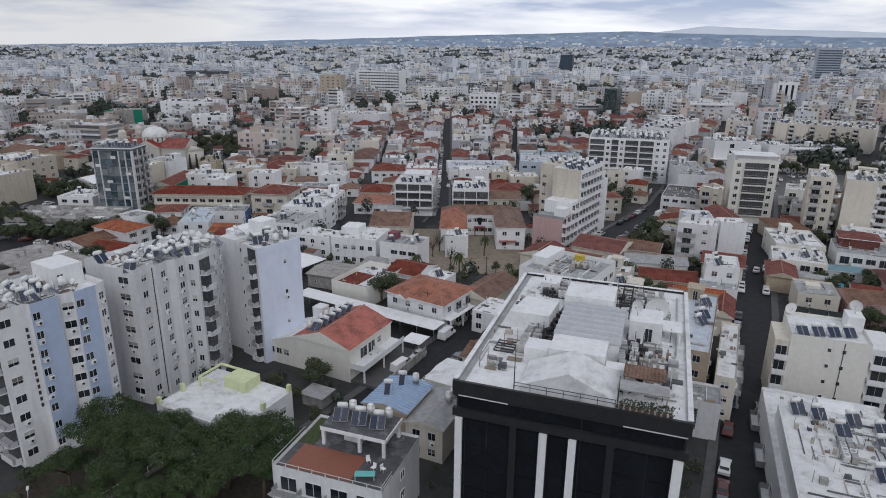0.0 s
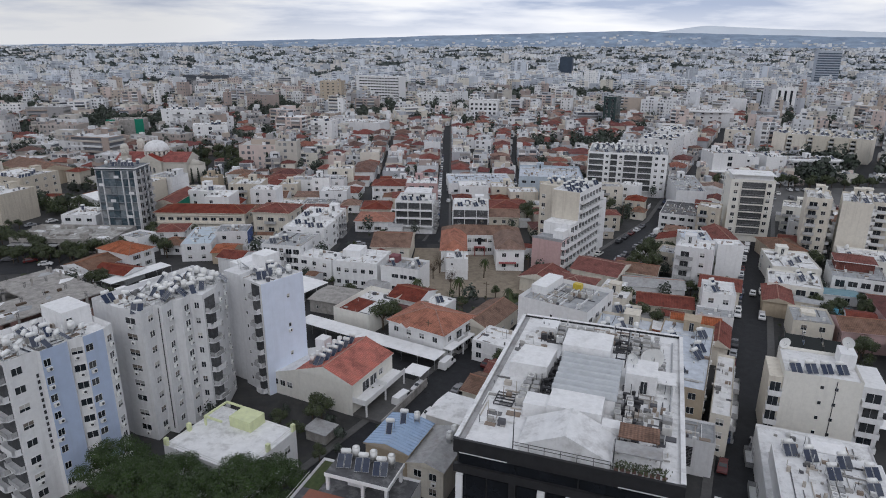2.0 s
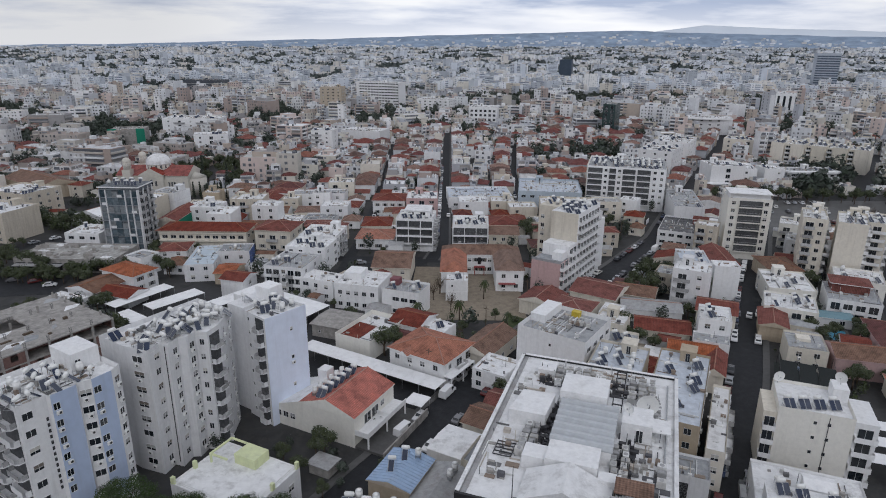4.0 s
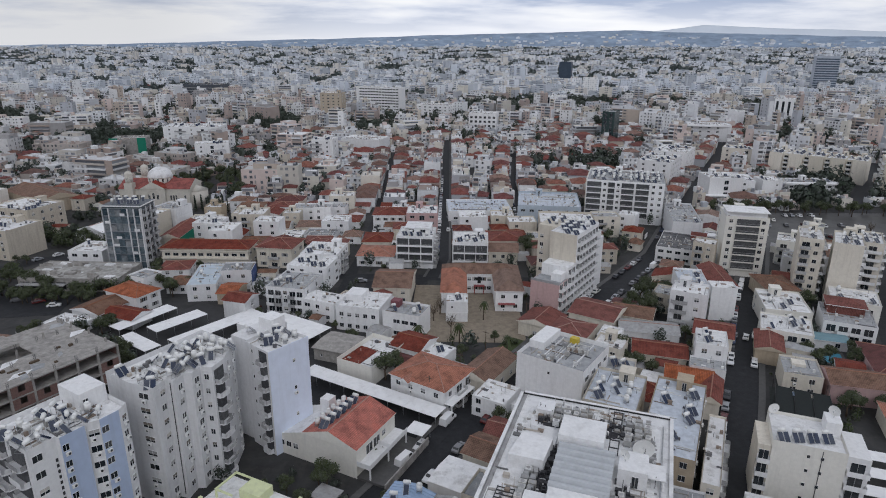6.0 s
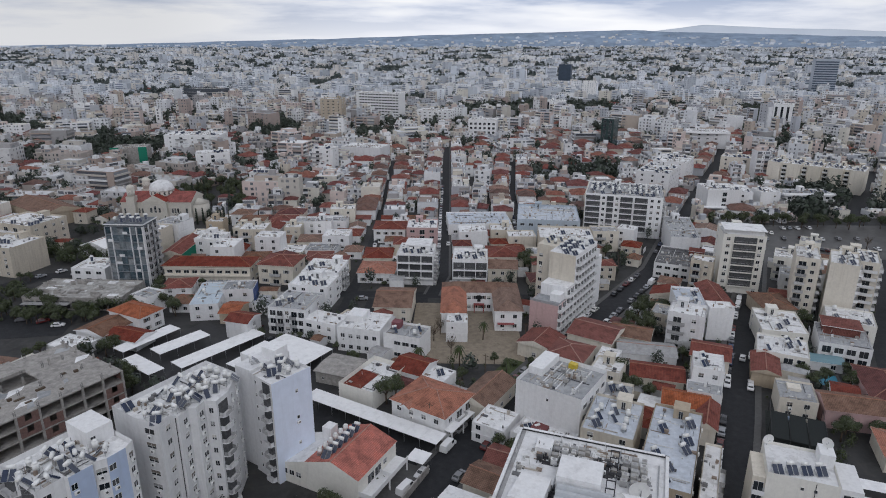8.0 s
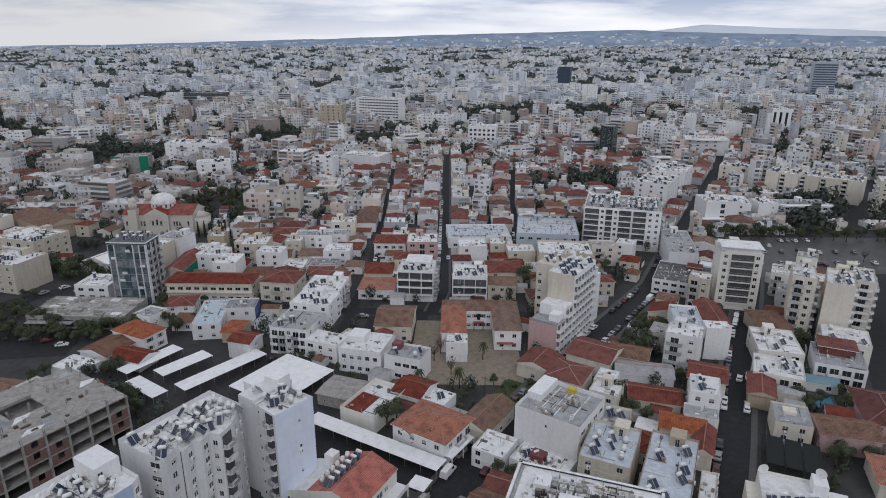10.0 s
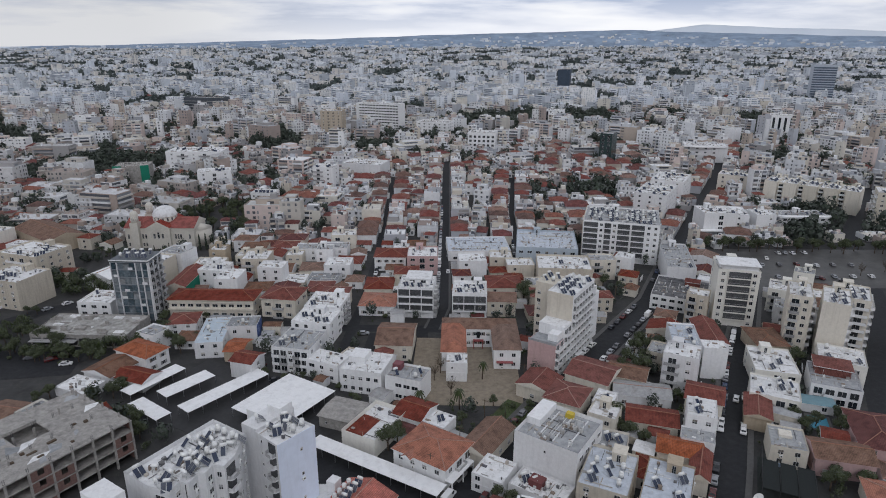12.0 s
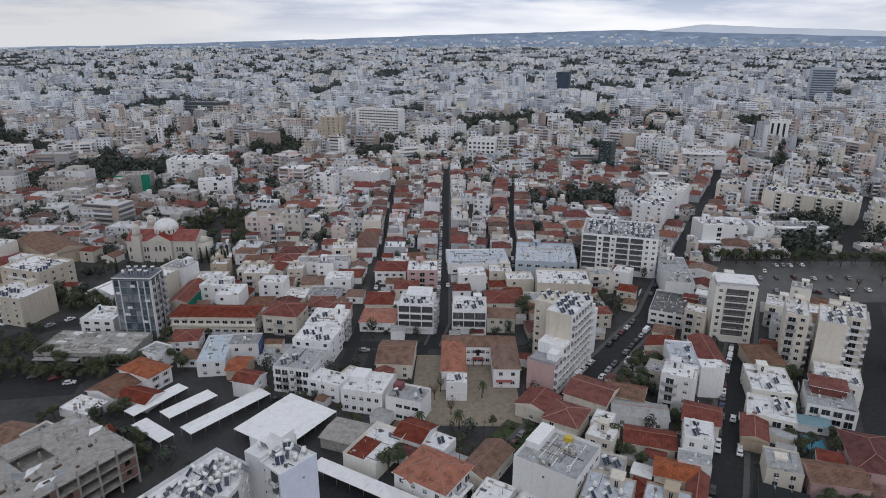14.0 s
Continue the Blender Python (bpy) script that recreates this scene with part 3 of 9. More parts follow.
def facet(b, p, q, cols, floors, z0, fh, out=0.0):
    """Columns of windows on one facet of a wall that runs from p to q. Each column: place along it from 0 to 1, kind, width."""
    a = math.degrees(math.atan2(q[1] - p[1], q[0] - p[0]))
    for t, kind, w in cols:
        x, y = p[0] + (q[0] - p[0]) * t, p[1] + (q[1] - p[1]) * t
        for k in range(floors):
            z = z0 + k * fh
            m = pose(x, y, z, 0, 0, a) @ pose(0, -out, 0)
            if kind == "bal":
                # flat dark sheet in place of the shaded hollow behind the balcony
                bm = bmesh.new(); box(bm, -w / 2, w / 2, -0.05, 0.0, 0.05, fh - 0.3); part("balcony_recess", bm, RECESS_SHADE, b, "flat dark panel painting the shade of a recess behind a balcony", at=m)
                bm = bmesh.new(); prism(bm, [(-w / 2 - 0.1, -0.06), (-w / 2, -0.9), (-w / 2 + 0.5, -1.3), (w / 2 - 0.5, -1.3), (w / 2, -0.9), (w / 2 + 0.1, -0.06)], -0.16, 0); slab = part("balcony", bm, PALE, b, at=m)
                bm = bmesh.new()
                box(bm, -w / 2 + 0.4, w / 2 - 0.4, -1.3, -1.24, 0.0, 0.8 if k % 3 else 0.95); box(bm, -w / 2 + 0.05, -w / 2 + 0.11, -0.9, -0.08, 0.0, 0.9); box(bm, w / 2 - 0.11, w / 2 - 0.05, -0.9, -0.08, 0.0, 0.9)
                part("railing", bm, BALUSTRADE if (k * 7) % 3 else PALE, slab)
                continue
            style = "shut" if random.random() < 0.45 else "win"
            part("window", window_mesh(w, 1.2 if w > 0.7 else 0.8, style), None, b, at=m @ pose(0, 0, 1.0 if w > 0.7 else 1.3))
            if kind == "a" and random.random() < 0.75 or random.random() < 0.1:
                part("air_conditioner", aircon_mesh(), None, b, at=m @ pose(random.uniform(-0.3, 0.4), 0, 0.2))



def house(x, y, w, d, rot, h, rise=2.2, gable=None, wallm=WHITE, roofm=TILE, floors=2, front="", right="", left="", heaters=0,
          label="white rendered house with a red tiled hip roof", category="house", name="house", group="", over=0.5):
    b = thing(name, x, y, rot, label, category, group)
    take(x, y, w, d, rot)
    bm = bmesh.new()
    box(bm, -w / 2, w / 2, -d / 2, d / 2, 0, h - 0.2)
    part("wall", bm, wallm, b)
    bm = bmesh.new()
    hip_roof(bm, -w / 2, w / 2, -d / 2, d / 2, h, rise, over, gable, rise > 1.0)
    part("roof", bm, [roofm, wallm, RIDGE], b)
    for face, pat in (("front", front), ("right", right), ("left", left)):
        if pat:
            windows(b, face, w, d, pat, floors, 0.0, (h - 0.3) / floors)
    return b

# ---- ground, roads, hills ----
bm = bmesh.new()
rings = [0, 60, 140, 260, 420, 700, 1100, 1700, 2100, 2500, 2900, 3300, 3700, 4200, 4700]
seg = 120


def rise(x, y):
    """The ground climbs towards the hills, more to the east."""
    r = math.hypot(x, y)
    s = min(1, max(0, (r - 1700) / 2500))
    e = min(1, max(0, (math.degrees(math.atan2(x, max(y, 1))) + 25) / 45))
    return s * s * (3 - 2 * s) * (28 + 22 * e) if y > 0 else 0.0


prev = None
for r in rings:
    ring = [bm.verts.new((0, 0, 0))] if r == 0 else [bm.verts.new((r * math.sin(2 * math.pi * i / seg), r * math.cos(2 * math.pi * i / seg), rise(r * math.sin(2 * math.pi * i / seg), r * math.cos(2 * math.pi * i / seg)))) for i in range(seg)]
    if prev:
        for i in range(seg):
            j = (i + 1) % seg
            bm.faces.new((prev[0], ring[j], ring[i]) if len(prev) == 1 else (prev[i], prev[j], ring[j], ring[i]))
    prev = ring
GROUNDMAT = mat("town_ground", (0.046, 0.046, 0.046), 0.85, 0.35, 0.15, 0.6, (0.085, 0.08, 0.072), 0.3, 4)
tagged(part("ground", bm, GROUNDMAT), "dark damp ground of asphalt, earth and weeds under the town", "ground", kind="structure")


def ribbon(name, pts, width, m, z, label, category, kerb=0.0):
    """A strip along a line; with a kerb it is a slab that stands up from the ground."""
    bm = bmesh.new()
    rows = []
    for i, p in enumerate(pts):
        a, c = Vector(pts[max(0, i - 1)]), Vector(pts[min(len(pts) - 1, i + 1)])
        t = (c - a).normalized()
        n = Vector((-t.y, t.x)) * width / 2
        p = Vector(p)
        rows.append([bm.verts.new((*(p + n), z)), bm.verts.new((*(p - n), z))] + ([bm.verts.new((*(p - n), 0)), bm.verts.new((*(p + n), 0))] if kerb else []))
    for a, c in zip(rows, rows[1:]):
        bm.faces.new((a[0], a[1], c[1], c[0]))
        if kerb:
            bm.faces.new((a[1], a[2], c[2], c[1])); bm.faces.new((a[3], a[0], c[0], c[3]))
    if kerb:
        bm.faces.new(rows[0][::-1]); bm.faces.new(rows[-1])
    for a, c in zip(pts, pts[1:]):
        a, c = Vector(a), Vector(c)
        take(*((a + c) / 2), (c - a).length, width, math.degrees(math.atan2(c.y - a.y, c.x - a.x)))
    return tagged(part(name, bm, m), label, category, kind="structure")


def shift(pts, s):
    out = []
    for i, p in enumerate(pts):
        a, c = Vector(pts[max(0, i - 1)]), Vector(pts[min(len(pts) - 1, i + 1)])
        t = (c - a).normalized()
        out.append((p[0] + t.y * s, p[1] - t.x * s))
    return out


RIGHT_STREET = [(28, 42), (44.5, 76), (53.5, 95), (69.5, 129), (76, 142), (84.5, 160), (98, 188.6), (110, 212), (120, 231), (142, 275)]
DIAGONAL = [(-42, 52), (-18, 90), (1, 121), (20, 153), (43, 188), (90, 253), (122, 318), (148, 369), (220, 508), (281, 637)]
MIDDLE = [(-5, 224), (-1, 245), (0, 400), (1, 575)]
LEFT_LANE = [(-37, 205), (-35, 251), (-35, 307), (-38, 418), (-42, 504)]
EAST_LANE = [(37, 290), (39, 330), (42, 391), (54, 506)]
CROSS = [(-60, 225), (-5, 224), (32, 222), (62, 216)]
SCHOOL_LANE = [(-8, 180), (-9, 222)]
FAR_RIGHT = [(120, 140), (142, 182), (177, 232), (233, 348), (323, 472)]
ROADS = [("road", RIGHT_STREET, 8.5), ("road", DIAGONAL[:7], 10), ("road", DIAGONAL[6:], 7.5), ("road", MIDDLE, 5), ("road", LEFT_LANE, 4), ("road", EAST_LANE, 4.5),
         ("road", CROSS, 6), ("road", SCHOOL_LANE, 5), ("road", FAR_RIGHT, 9), ("road", [(-200, 190), (-165, 240), (-135, 252), (-60, 225)], 9)]
for i, (nm, pts, wd) in enumerate(ROADS):
    ribbon(f"road_{i + 1}", pts, wd, ASPHALT, 0.012 + 0.004 * i, "damp dark asphalt street", "road")
n = 0
for pts, wd in ((RIGHT_STREET, 8.5), (DIAGONAL[:7], 10), (MIDDLE, 5)):
    for s in (-1, 1):
        n += 1
        ribbon(f"pavement_{n}", shift(pts, s * (wd / 2 + (0.8 if wd > 6 else 0.5))), 1.6 if wd > 6 else 1.0, PAVING, 0.14, "worn concrete pavement with a raised kerb", "pavement", kerb=1)


def yard(name, x, y, w, d, rot, m, label, z=0.06, free=False):
    bm = bmesh.new()
    box(bm, -w / 2, w / 2, -d / 2, d / 2, -0.05, z)
    ob = part(name, bm, m)
    ob.matrix_basis = pose(x, y, 0, 0, 0, rot)
    if not free:
        take(x, y, w, d, rot)
    return tagged(ob, label, "ground", kind="structure")


yard("school_yard", 7, 193, 36, 46, -1, EARTH, "bare sandy school yard")
yard("vacant_lot", 22, 163, 15, 16, -32, LAWN, "overgrown vacant lot behind a hedge", z=0.085)
yard("parking_ground", -62, 168, 66, 34, -28, mat("parking_asphalt", (0.035, 0.035, 0.037), 0.6, 0.25, 0.5, 0.5, (0.06, 0.06, 0.058)), "asphalt ground of a covered car park", z=0.05, free=True)
yard("lower_parking", -18, 132, 42, 12, -30, ASPHALT, "dark asphalt parking strip", z=0.045, free=True)
yard("corner_lot", -25, 210, 9, 20, -3, ASPHALT, "asphalt corner parking lot", z=0.07)
yard("wide_lot", 214, 297, 150, 56, 0, mat("muddy_lot", (0.075, 0.073, 0.07), 0.5, 0.35, 0.12, 0.7, (0.03, 0.03, 0.032)), "wide muddy car park with puddles", z=0.05)
yard("dark_lot", -152, 196, 48, 26, 10, ASPHALT, "dark asphalt open lot", z=0.05)
yard("wood_floor", -42, 72, 40, 26, -28, mat("needle_litter", (0.06, 0.05, 0.038), 0.95, 0.35, 1.2, 0.6, (0.03, 0.034, 0.02), 0.5, 10), "dark earth and needle litter under pine trees", z=0.07, free=True)
yard("back_yard", 87, 133, 14, 22, -25, mat("black_netting_ground", (0.03, 0.035, 0.033), 0.9, 0.3, 1.0), "dark netted building yard", z=0.05)

# distant ridges: height by bearing, in degrees from straight ahead


def ridge(name, r0, depth, profile, m, rough, label):
    bm = bmesh.new()
    cols = []
    for i in range(241):
        a = -60 + i * 0.5
        h = float(np.interp(a, [p[0] for p in profile], [p[1] for p in profile]))
        h += rough * noise.fractal(Vector((a * 0.35, r0 * 0.01, 0)), 0.9, 2.1, 5)
        col = []
        for k, (f, g) in enumerate(((0, 0), (0.35, 0.28), (0.7, 0.72), (1, 1), (1.12, 0.9))):
            rr = r0 + depth * f
            zz = h * g + (rough * 0.7 * noise.fractal(Vector((a * 0.9, f * 5 + r0, 3)), 0.9, 2.1, 4) if 0 < k < 3 else 0)
            col.append(bm.verts.new((rr * math.sin(radians(a)), rr * math.cos(radians(a)), max(zz, -1 if k == 0 else 0))))
        cols.append(col)
    for a, c in zip(cols, cols[1:]):
        for k in range(4):
            f = bm.faces.new((a[k], c[k], c[k + 1], a[k + 1]))
            f.smooth = True
    return tagged(part(name, bm, m), label, "hills", kind="structure")


# aerial haze is painted into both hill colours: blue, then paler behind
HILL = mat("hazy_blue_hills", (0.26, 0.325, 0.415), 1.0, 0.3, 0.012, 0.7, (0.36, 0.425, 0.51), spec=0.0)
HILLFAR = mat("haze_paled_far_hills", (0.66, 0.71, 0.77), 1.0, 0.05, 0.004, 0.3, (0.60, 0.65, 0.72), spec=0.0)
SKYLINE = [(-60, 38), (-35, 36), (-33.2, 40), (-32, 54), (-26, 60), (-18.4, 80), (-9.2, 103), (-0.5, 131), (8.2, 150), (14.7, 167), (16.5, 164), (18.3, 156), (21, 152), (26, 142), (35, 126), (60, 100)]
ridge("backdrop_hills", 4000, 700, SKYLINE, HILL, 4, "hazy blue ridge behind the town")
ridge("backdrop_mountains", 4500, 330, [(-60, 20), (10, 100), (16, 152), (18.3, 172), (21.2, 205), (23.7, 192), (27.3, 180), (35, 158), (60, 130)], HILLFAR, 4, "far mountains in a haze-paled colour on the skyline")

# ---- the buildings: near left ----
APT = "apartment_building"
# three linked white towers with saw-toothed fronts
b = thing(APT, -64.6, 90.1, 58, "tall white apartment block with pale blue facets and cluttered roof", "building", "left apartment towers")
take(-66, 91, 18, 15, 58)
PLAN = [(-7.5, -6.2), (-3.2, -6.1), (-3.0, -7.0), (1.0, -7.0), (1.35, -6.5), (3.2, -7.4), (6.6, -7.3), (8.6, -6.3), (8.6, 5.8), (-7.5, 5.8)]
plan_walls(b, PLAN, 25.1, 0.9, WHITE, ROOFWHITE)
for x0, x1, y0, y1 in ((-3.0, 1.0, -7.0, -7.0), (3.2, 6.6, -7.4, -7.3)):
    bm = bmesh.new(); prism(bm, [(x0 + 0.01, y0 - 0.06), (x1 - 0.01, y1 - 0.06), (x1 - 0.01, y1 - 0.004), (x0 + 0.01, y0 - 0.004)], 2.4, 26.0); part("painted_facet", bm, BLUE, b, "pale blue painted facet")
facet(b, (-7.5, -6.2), (-3.2, -6.1), [(0.3, "a", 1.5)], 8, 0.9, 3.05)
facet(b, (-3.0, -7.0), (1.0, -7.0), [(0.17, "a", 1.0)], 8, 0.9, 3.05, 0.06)
facet(b, (1.35, -6.5), (3.2, -7.4), [(0.5, "a", 1.6)], 8, 0.9, 3.05)
facet(b, (3.2, -7.4), (6.6, -7.3), [(0.22, "a", 1.2)], 8, 0.9, 3.05, 0.06)
facet(b, (6.6, -7.3), (8.6, -6.3), [(0.5, "a", 1.1)], 8, 0.9, 3.05)
facet(b, (8.6, -6.3), (8.6, 5.8), [(0.14, "w", 1.2), (0.42, "bal", 2.4)], 8, 0.9, 3.05)
facet(b, (-7.5, 5.8), (-7.5, -6.2), [(0.25, "bal", 4.0), (0.74, "bal", 4.4)], 8, 0.9, 3.05)
bm = bmesh.new(); box(bm, 3.6, 8.3, -1.2, 5.4, 25.1, 28.3); roof_room = part("stair_house", bm, WHITE, b)
part("glazed_door", window_mesh(0.9, 2.0, "door"), None, roof_room, at=pose(4.6, -1.2, 25.12))
strew_heaters(b, 15, 10, 25.1, 22, 0.4, y=-1.3, x=-1.5, kinds=(1, 0, 2, 1, 2), face=60, pitch=(2.5, 2.3), loose=150); roof_clutter(b, 14, 9, 25.1, 60, y=-1)
sig = bmesh.new()
for i in range(13):
    box(sig, -3.75, -3.4, -6.18, -6.105, 21.6 - i * 1.05, 22.2 - i * 1.05)
part("lettering", sig, DARKMETAL, b, "column of small dark letters")

b = thing(APT, -53, 110, 58, "tall pale grey apartment block with a saw-toothed front and stacked balconies", "building", "left apartment towers")
take(-53, 110, 20, 14, 58)
PLAN = [(-10.1, -1.1), (-8.9, -6.4), (-6.0, -5.5), (-5.5, -7.4), (-2.6, -6.3), (-1.7, -7.5), (0.8, -6.7), (1.8, -8.9), (5.4, -7.9), (11.5, -3.6), (11.5, 6.5), (-10.1, 6.5)]
plan_walls(b, PLAN, 25.1, 0.8, PALE, ROOFWHITE)
facet(b, PLAN[0], PLAN[1], [(0.55, "a", 2.2)], 8, 0.8, 3.05)
facet(b, PLAN[1], PLAN[2], [(0.7, "w", 1.2)], 8, 0.8, 3.05)
facet(b, PLAN[3], PLAN[4], [(0.6, "a", 1.2)], 8, 0.8, 3.05)
facet(b, PLAN[5], PLAN[6], [(0.5, "a", 1.3)], 8, 0.8, 3.05)
facet(b, PLAN[6], PLAN[7], [(0.5, "w", 0.9)], 8, 0.8, 3.05)
facet(b, PLAN[7], PLAN[8], [(0.52, "bal", 2.9)], 8, 0.8, 3.05)
facet(b, PLAN[8], PLAN[9], [(0.3, "w", 0.9), (0.75, "a", 0.9)], 8, 0.8, 3.05)
facet(b, PLAN[9], PLAN[10], [(0.3, "w", 1.2)], 8, 0.8, 3.05)
bm = bmesh.new(); tube(bm, (-5.75, -6.75, 1), (-5.75, -6.75, 25.5), 0.09, sides=6); part("downpipe", bm, DARKMETAL, b, "black rainwater pipe")
strew_heaters(b, 20.6, 11.6, 25.1, 28, 0.3, x=0.6, kinds=(1, 0, 2, 1, 2), face=60, pitch=(2.2, 2.1), loose=150); roof_clutter(b, 18, 10, 25.1, 90)

b = thing(APT, -36.4, 121.3, -32, "tall white apartment tower with a blank ice-blue side wall", "building", "left apartment towers")
take(-37, 122, 10, 14, -32)
PLAN = [(-4.4, -4.1), (3.6, -5.1), (5.0, 4.9), (-4.4, 4.9)]
plan_walls(b, PLAN, 24.2, 0.6, PALE, ROOFWHITE)
bm = bmesh.new(); prism(bm, [(3.604, -5.12), (3.724, -5.12), (5.124, 4.9), (5.004, 4.9)], 0, 24.82); part("side_wall", bm, ICE, b, "blank ice-blue painted side wall")
facet(b, (3.7, -5.1), (5.1, 4.9), [(0.6, "w", 0.6)], 3, 6.0, 6.5, 0.06)
facet(b, PLAN[0], PLAN[1], [(0.3, "w", 0.6), (0.76, "bal", 2.6)], 8, 0.6, 3.0)
bm = bmesh.new(); box(bm, -9.7, -4.42, -3.3, 8, 0, 24.6); part("rear_wing", bm, PALE, b)
bm = bmesh.new(); box(bm, -7.4, -3.4, 2.6, 6.6, 24.2, 27.2); part("stair_house", bm, WHITE, b)
bm = bmesh.new(); box(bm, -13.5, -9.72, 1.5, 9, 0, 24.4); part("rear_wing", bm, WHITE, b)
strew_heaters(b, 8.4, 8, 24.2, 7, 0.4, y=1.0, kinds=(0, 0, 2, 1), face=60, pitch=(2.4, 2.3), loose=150); roof_clutter(b, 8, 8, 24.2, 24); strew_heaters(b, 5, 5, 24.6, 3, 0.3, x=-7.0, y=-0.6, face=60, loose=150)

# low house with pale lime parapet posts
b = thing("house", -35, 89, -26, "low house with a white flat roof and pale lime trim", "house")
take(-35, 89, 14.5, 13, -26)
flat_top(b, 16.5, 13, 7.6, WHITE, ROOFWHITE, 0.25)
bm = bmesh.new(); box(bm, -2.8, 1.8, 2.6, 6.2, 7.6, 9.5); part("stair_house", bm, LIME, b, "pale lime painted roof room")
bm = bmesh.new()
box(bm, -6.8, -2.82, 5.9, 6.2, 9.2, 9.5); box(bm, -6.8, -6.5, 0.8, 5.88, 9.2, 9.5); box(bm, -6.8, -6.5, 0.8, 1.1, 7.6, 9.2); box(bm, -6.48, -2.82, 0.8, 1.1, 9.2, 9.5)
part("pergola", bm, LIME, b, "pale lime roof frame")
for x, y in ((-7.9, -6.2), (7.9, -6.2), (7.9, 6.2), (7.9, 0), (-7.9, -1.5)):
    bm = bmesh.new(); box(bm, x - 0.3, x + 0.3, y - 0.3, y + 0.3, 7.6, 9.0); part("roof_post", bm, LIME, b, "pale lime post")
for x0, x1, y in ((-7.6, 7.6, -6.3),):
    bm = bmesh.new()
    for z in (8.1, 8.5):
        box(bm, x0, x1, y - 0.03, y + 0.03, z, z + 0.05)
    part("roof_railing", bm, RAILING, b)
bm = bmesh.new()
for z in (8.1, 8.5):
    box(bm, 7.87, 7.93, -5.9, 5.9, z, z + 0.05)
part("roof_railing", bm, RAILING, b)
windows(b, "right", 16.5, 13, "w.w", 2, 0.2, 3.6)

b = thing("garden_shed", -22.6, 100.5, -26, "low garden shed with a grey sheet roof", "shed"); take(-22.6, 100.5, 5, 4, -26)
bm = bmesh.new(); box(bm, -2.2, 2.2, -1.7, 1.7, 0, 2.2); part("wall", bm, CONCRETE, b)
bm = bmesh.new(); box(bm, -2.6, 2.6, -2.1, 2.1, 2.2, 2.32); part("roof_sheet", bm, GREYSHEET, b)
b = thing("street_lamp", -52.5, 65.5, 120, "curved steel street lamp beside the wood", "street lamp")
bm = bmesh.new(); tube(bm, (0, 0, 0), (0, 0, 6.6), 0.09, 0.06, 8); part("pole", bm, METAL, b)
bm = bmesh.new()
last = (0, 0, 6.6)
for k in range(1, 7):
    a = k / 6 * 1.5
    p = (1.6 * math.sin(a), 0, 6.6 + 1.2 * (1 - math.cos(a)) * 0.7)
    tube(bm, last, p, 0.05, sides=6, caps=False); last = p
part("arm", bm, METAL, b)
bm = bmesh.new(); box(bm, 1.45, 2.2, -0.14, 0.14, 7.3, 7.45); part("lamp_head", bm, PALE, b)
b = thing("boundary_fence", -50, 70, 58, "low white railing on a wall along the street", "fence")
bm = bmesh.new(); box(bm, -16, 14, -0.12, 0.12, 0, 0.7); part("wall", bm, CONCRETE, b)
for k in range(13):
    bm = bmesh.new(); box(bm, -16 + k * 2.45, -15.9 + k * 2.45, -0.05, 0.05, 0.7, 1.6); part("post", bm, RAILING, b)
bm = bmesh.new(); box(bm, -16, 14, -0.03, 0.03, 1.5, 1.56); part("rail", bm, RAILING, b)
for x, y in ((1.8, 131.5), (9.5, 143.5), (17, 157), (31, 178), (63, 222), (78, 246)):
    b = thing("utility_pole", x - 5.4, y + 3.2, -30, "dark wooden utility pole with crossarms", "pole", "utility poles")
    bm = bmesh.new(); tube(bm, (0, 0, 0), (0, 0, 8.6), 0.14, 0.09, 8); part("pole", bm, BARK, b)
    bm = bmesh.new(); box(bm, -0.9, 0.9, -0.05, 0.05, 7.9, 8.02); part("crossarm", bm, BARK, b)

# red-roofed house with a deep terrace
b = house(-20.3, 117.3, 13.4, 15, -26.6, 7.0, 2.4, "y", IVORY, TILERED, 2, "", ".", "", label="cream house with a red gabled roof and a wide side terrace", over=0.25)
windows(b, "right", 13.4, 15, ".ddw.", 1, 3.4, 3)
bm = bmesh.new()
box(bm, 6.72, 9.9, -7.5, 7.5, 3.1, 3.35); box(bm, 9.78, 9.9, -7.5, 7.5, 3.35, 4.3); box(bm, 6.72, 9.78, -7.5, -7.38, 3.35, 4.3); box(bm, 6.72, 9.78, 0.6, 0.72, 3.35, 4.3)
part("upper_terrace", bm, WHITE, b, "white walled upper terrace")
for y in (-7.2, -0.2, 7.2):
    bm = bmesh.new(); box(bm, 9.6, 9.88, y - 0.14, y + 0.14, 0, 3.1); part("terrace_post", bm, WHITE, b)
bm = bmesh.new(); box(bm, 6.72, 14.0, -7.5, 9.5, 0, 0.6); part("lower_terrace", bm, PAVING, b)
bm = bmesh.new(); box(bm, 13.9, 14.2, -8.5, 9.5, 0, 1.9); part("garden_wall", bm, CONCRETE, b)
bm = bmesh.new(); box(bm, 9.0, 13.5, 7.8, 12.3, 2.9, 3.0); part("canopy", bm, SHEET, b, "white canopy over a car")
for x, y in ((9.3, 8.0), (13.2, 8.0), (9.3, 12.0), (13.2, 12.0)):
    bm = bmesh.new(); tube(bm, (x, y, 0), (x, y, 2.9), 0.06, sides=6); part("canopy_post", bm, METAL, b)
bm = bmesh.new()
near, back = ([bm.verts.new((x, y, z)) for x, z in ((-14.2, 0), (-6.72, 0), (-6.72, 6.9), (-14.2, 4.4))] for y in (-7.5, 5.0))
bm.faces.new(near); bm.faces.new(back[::-1])
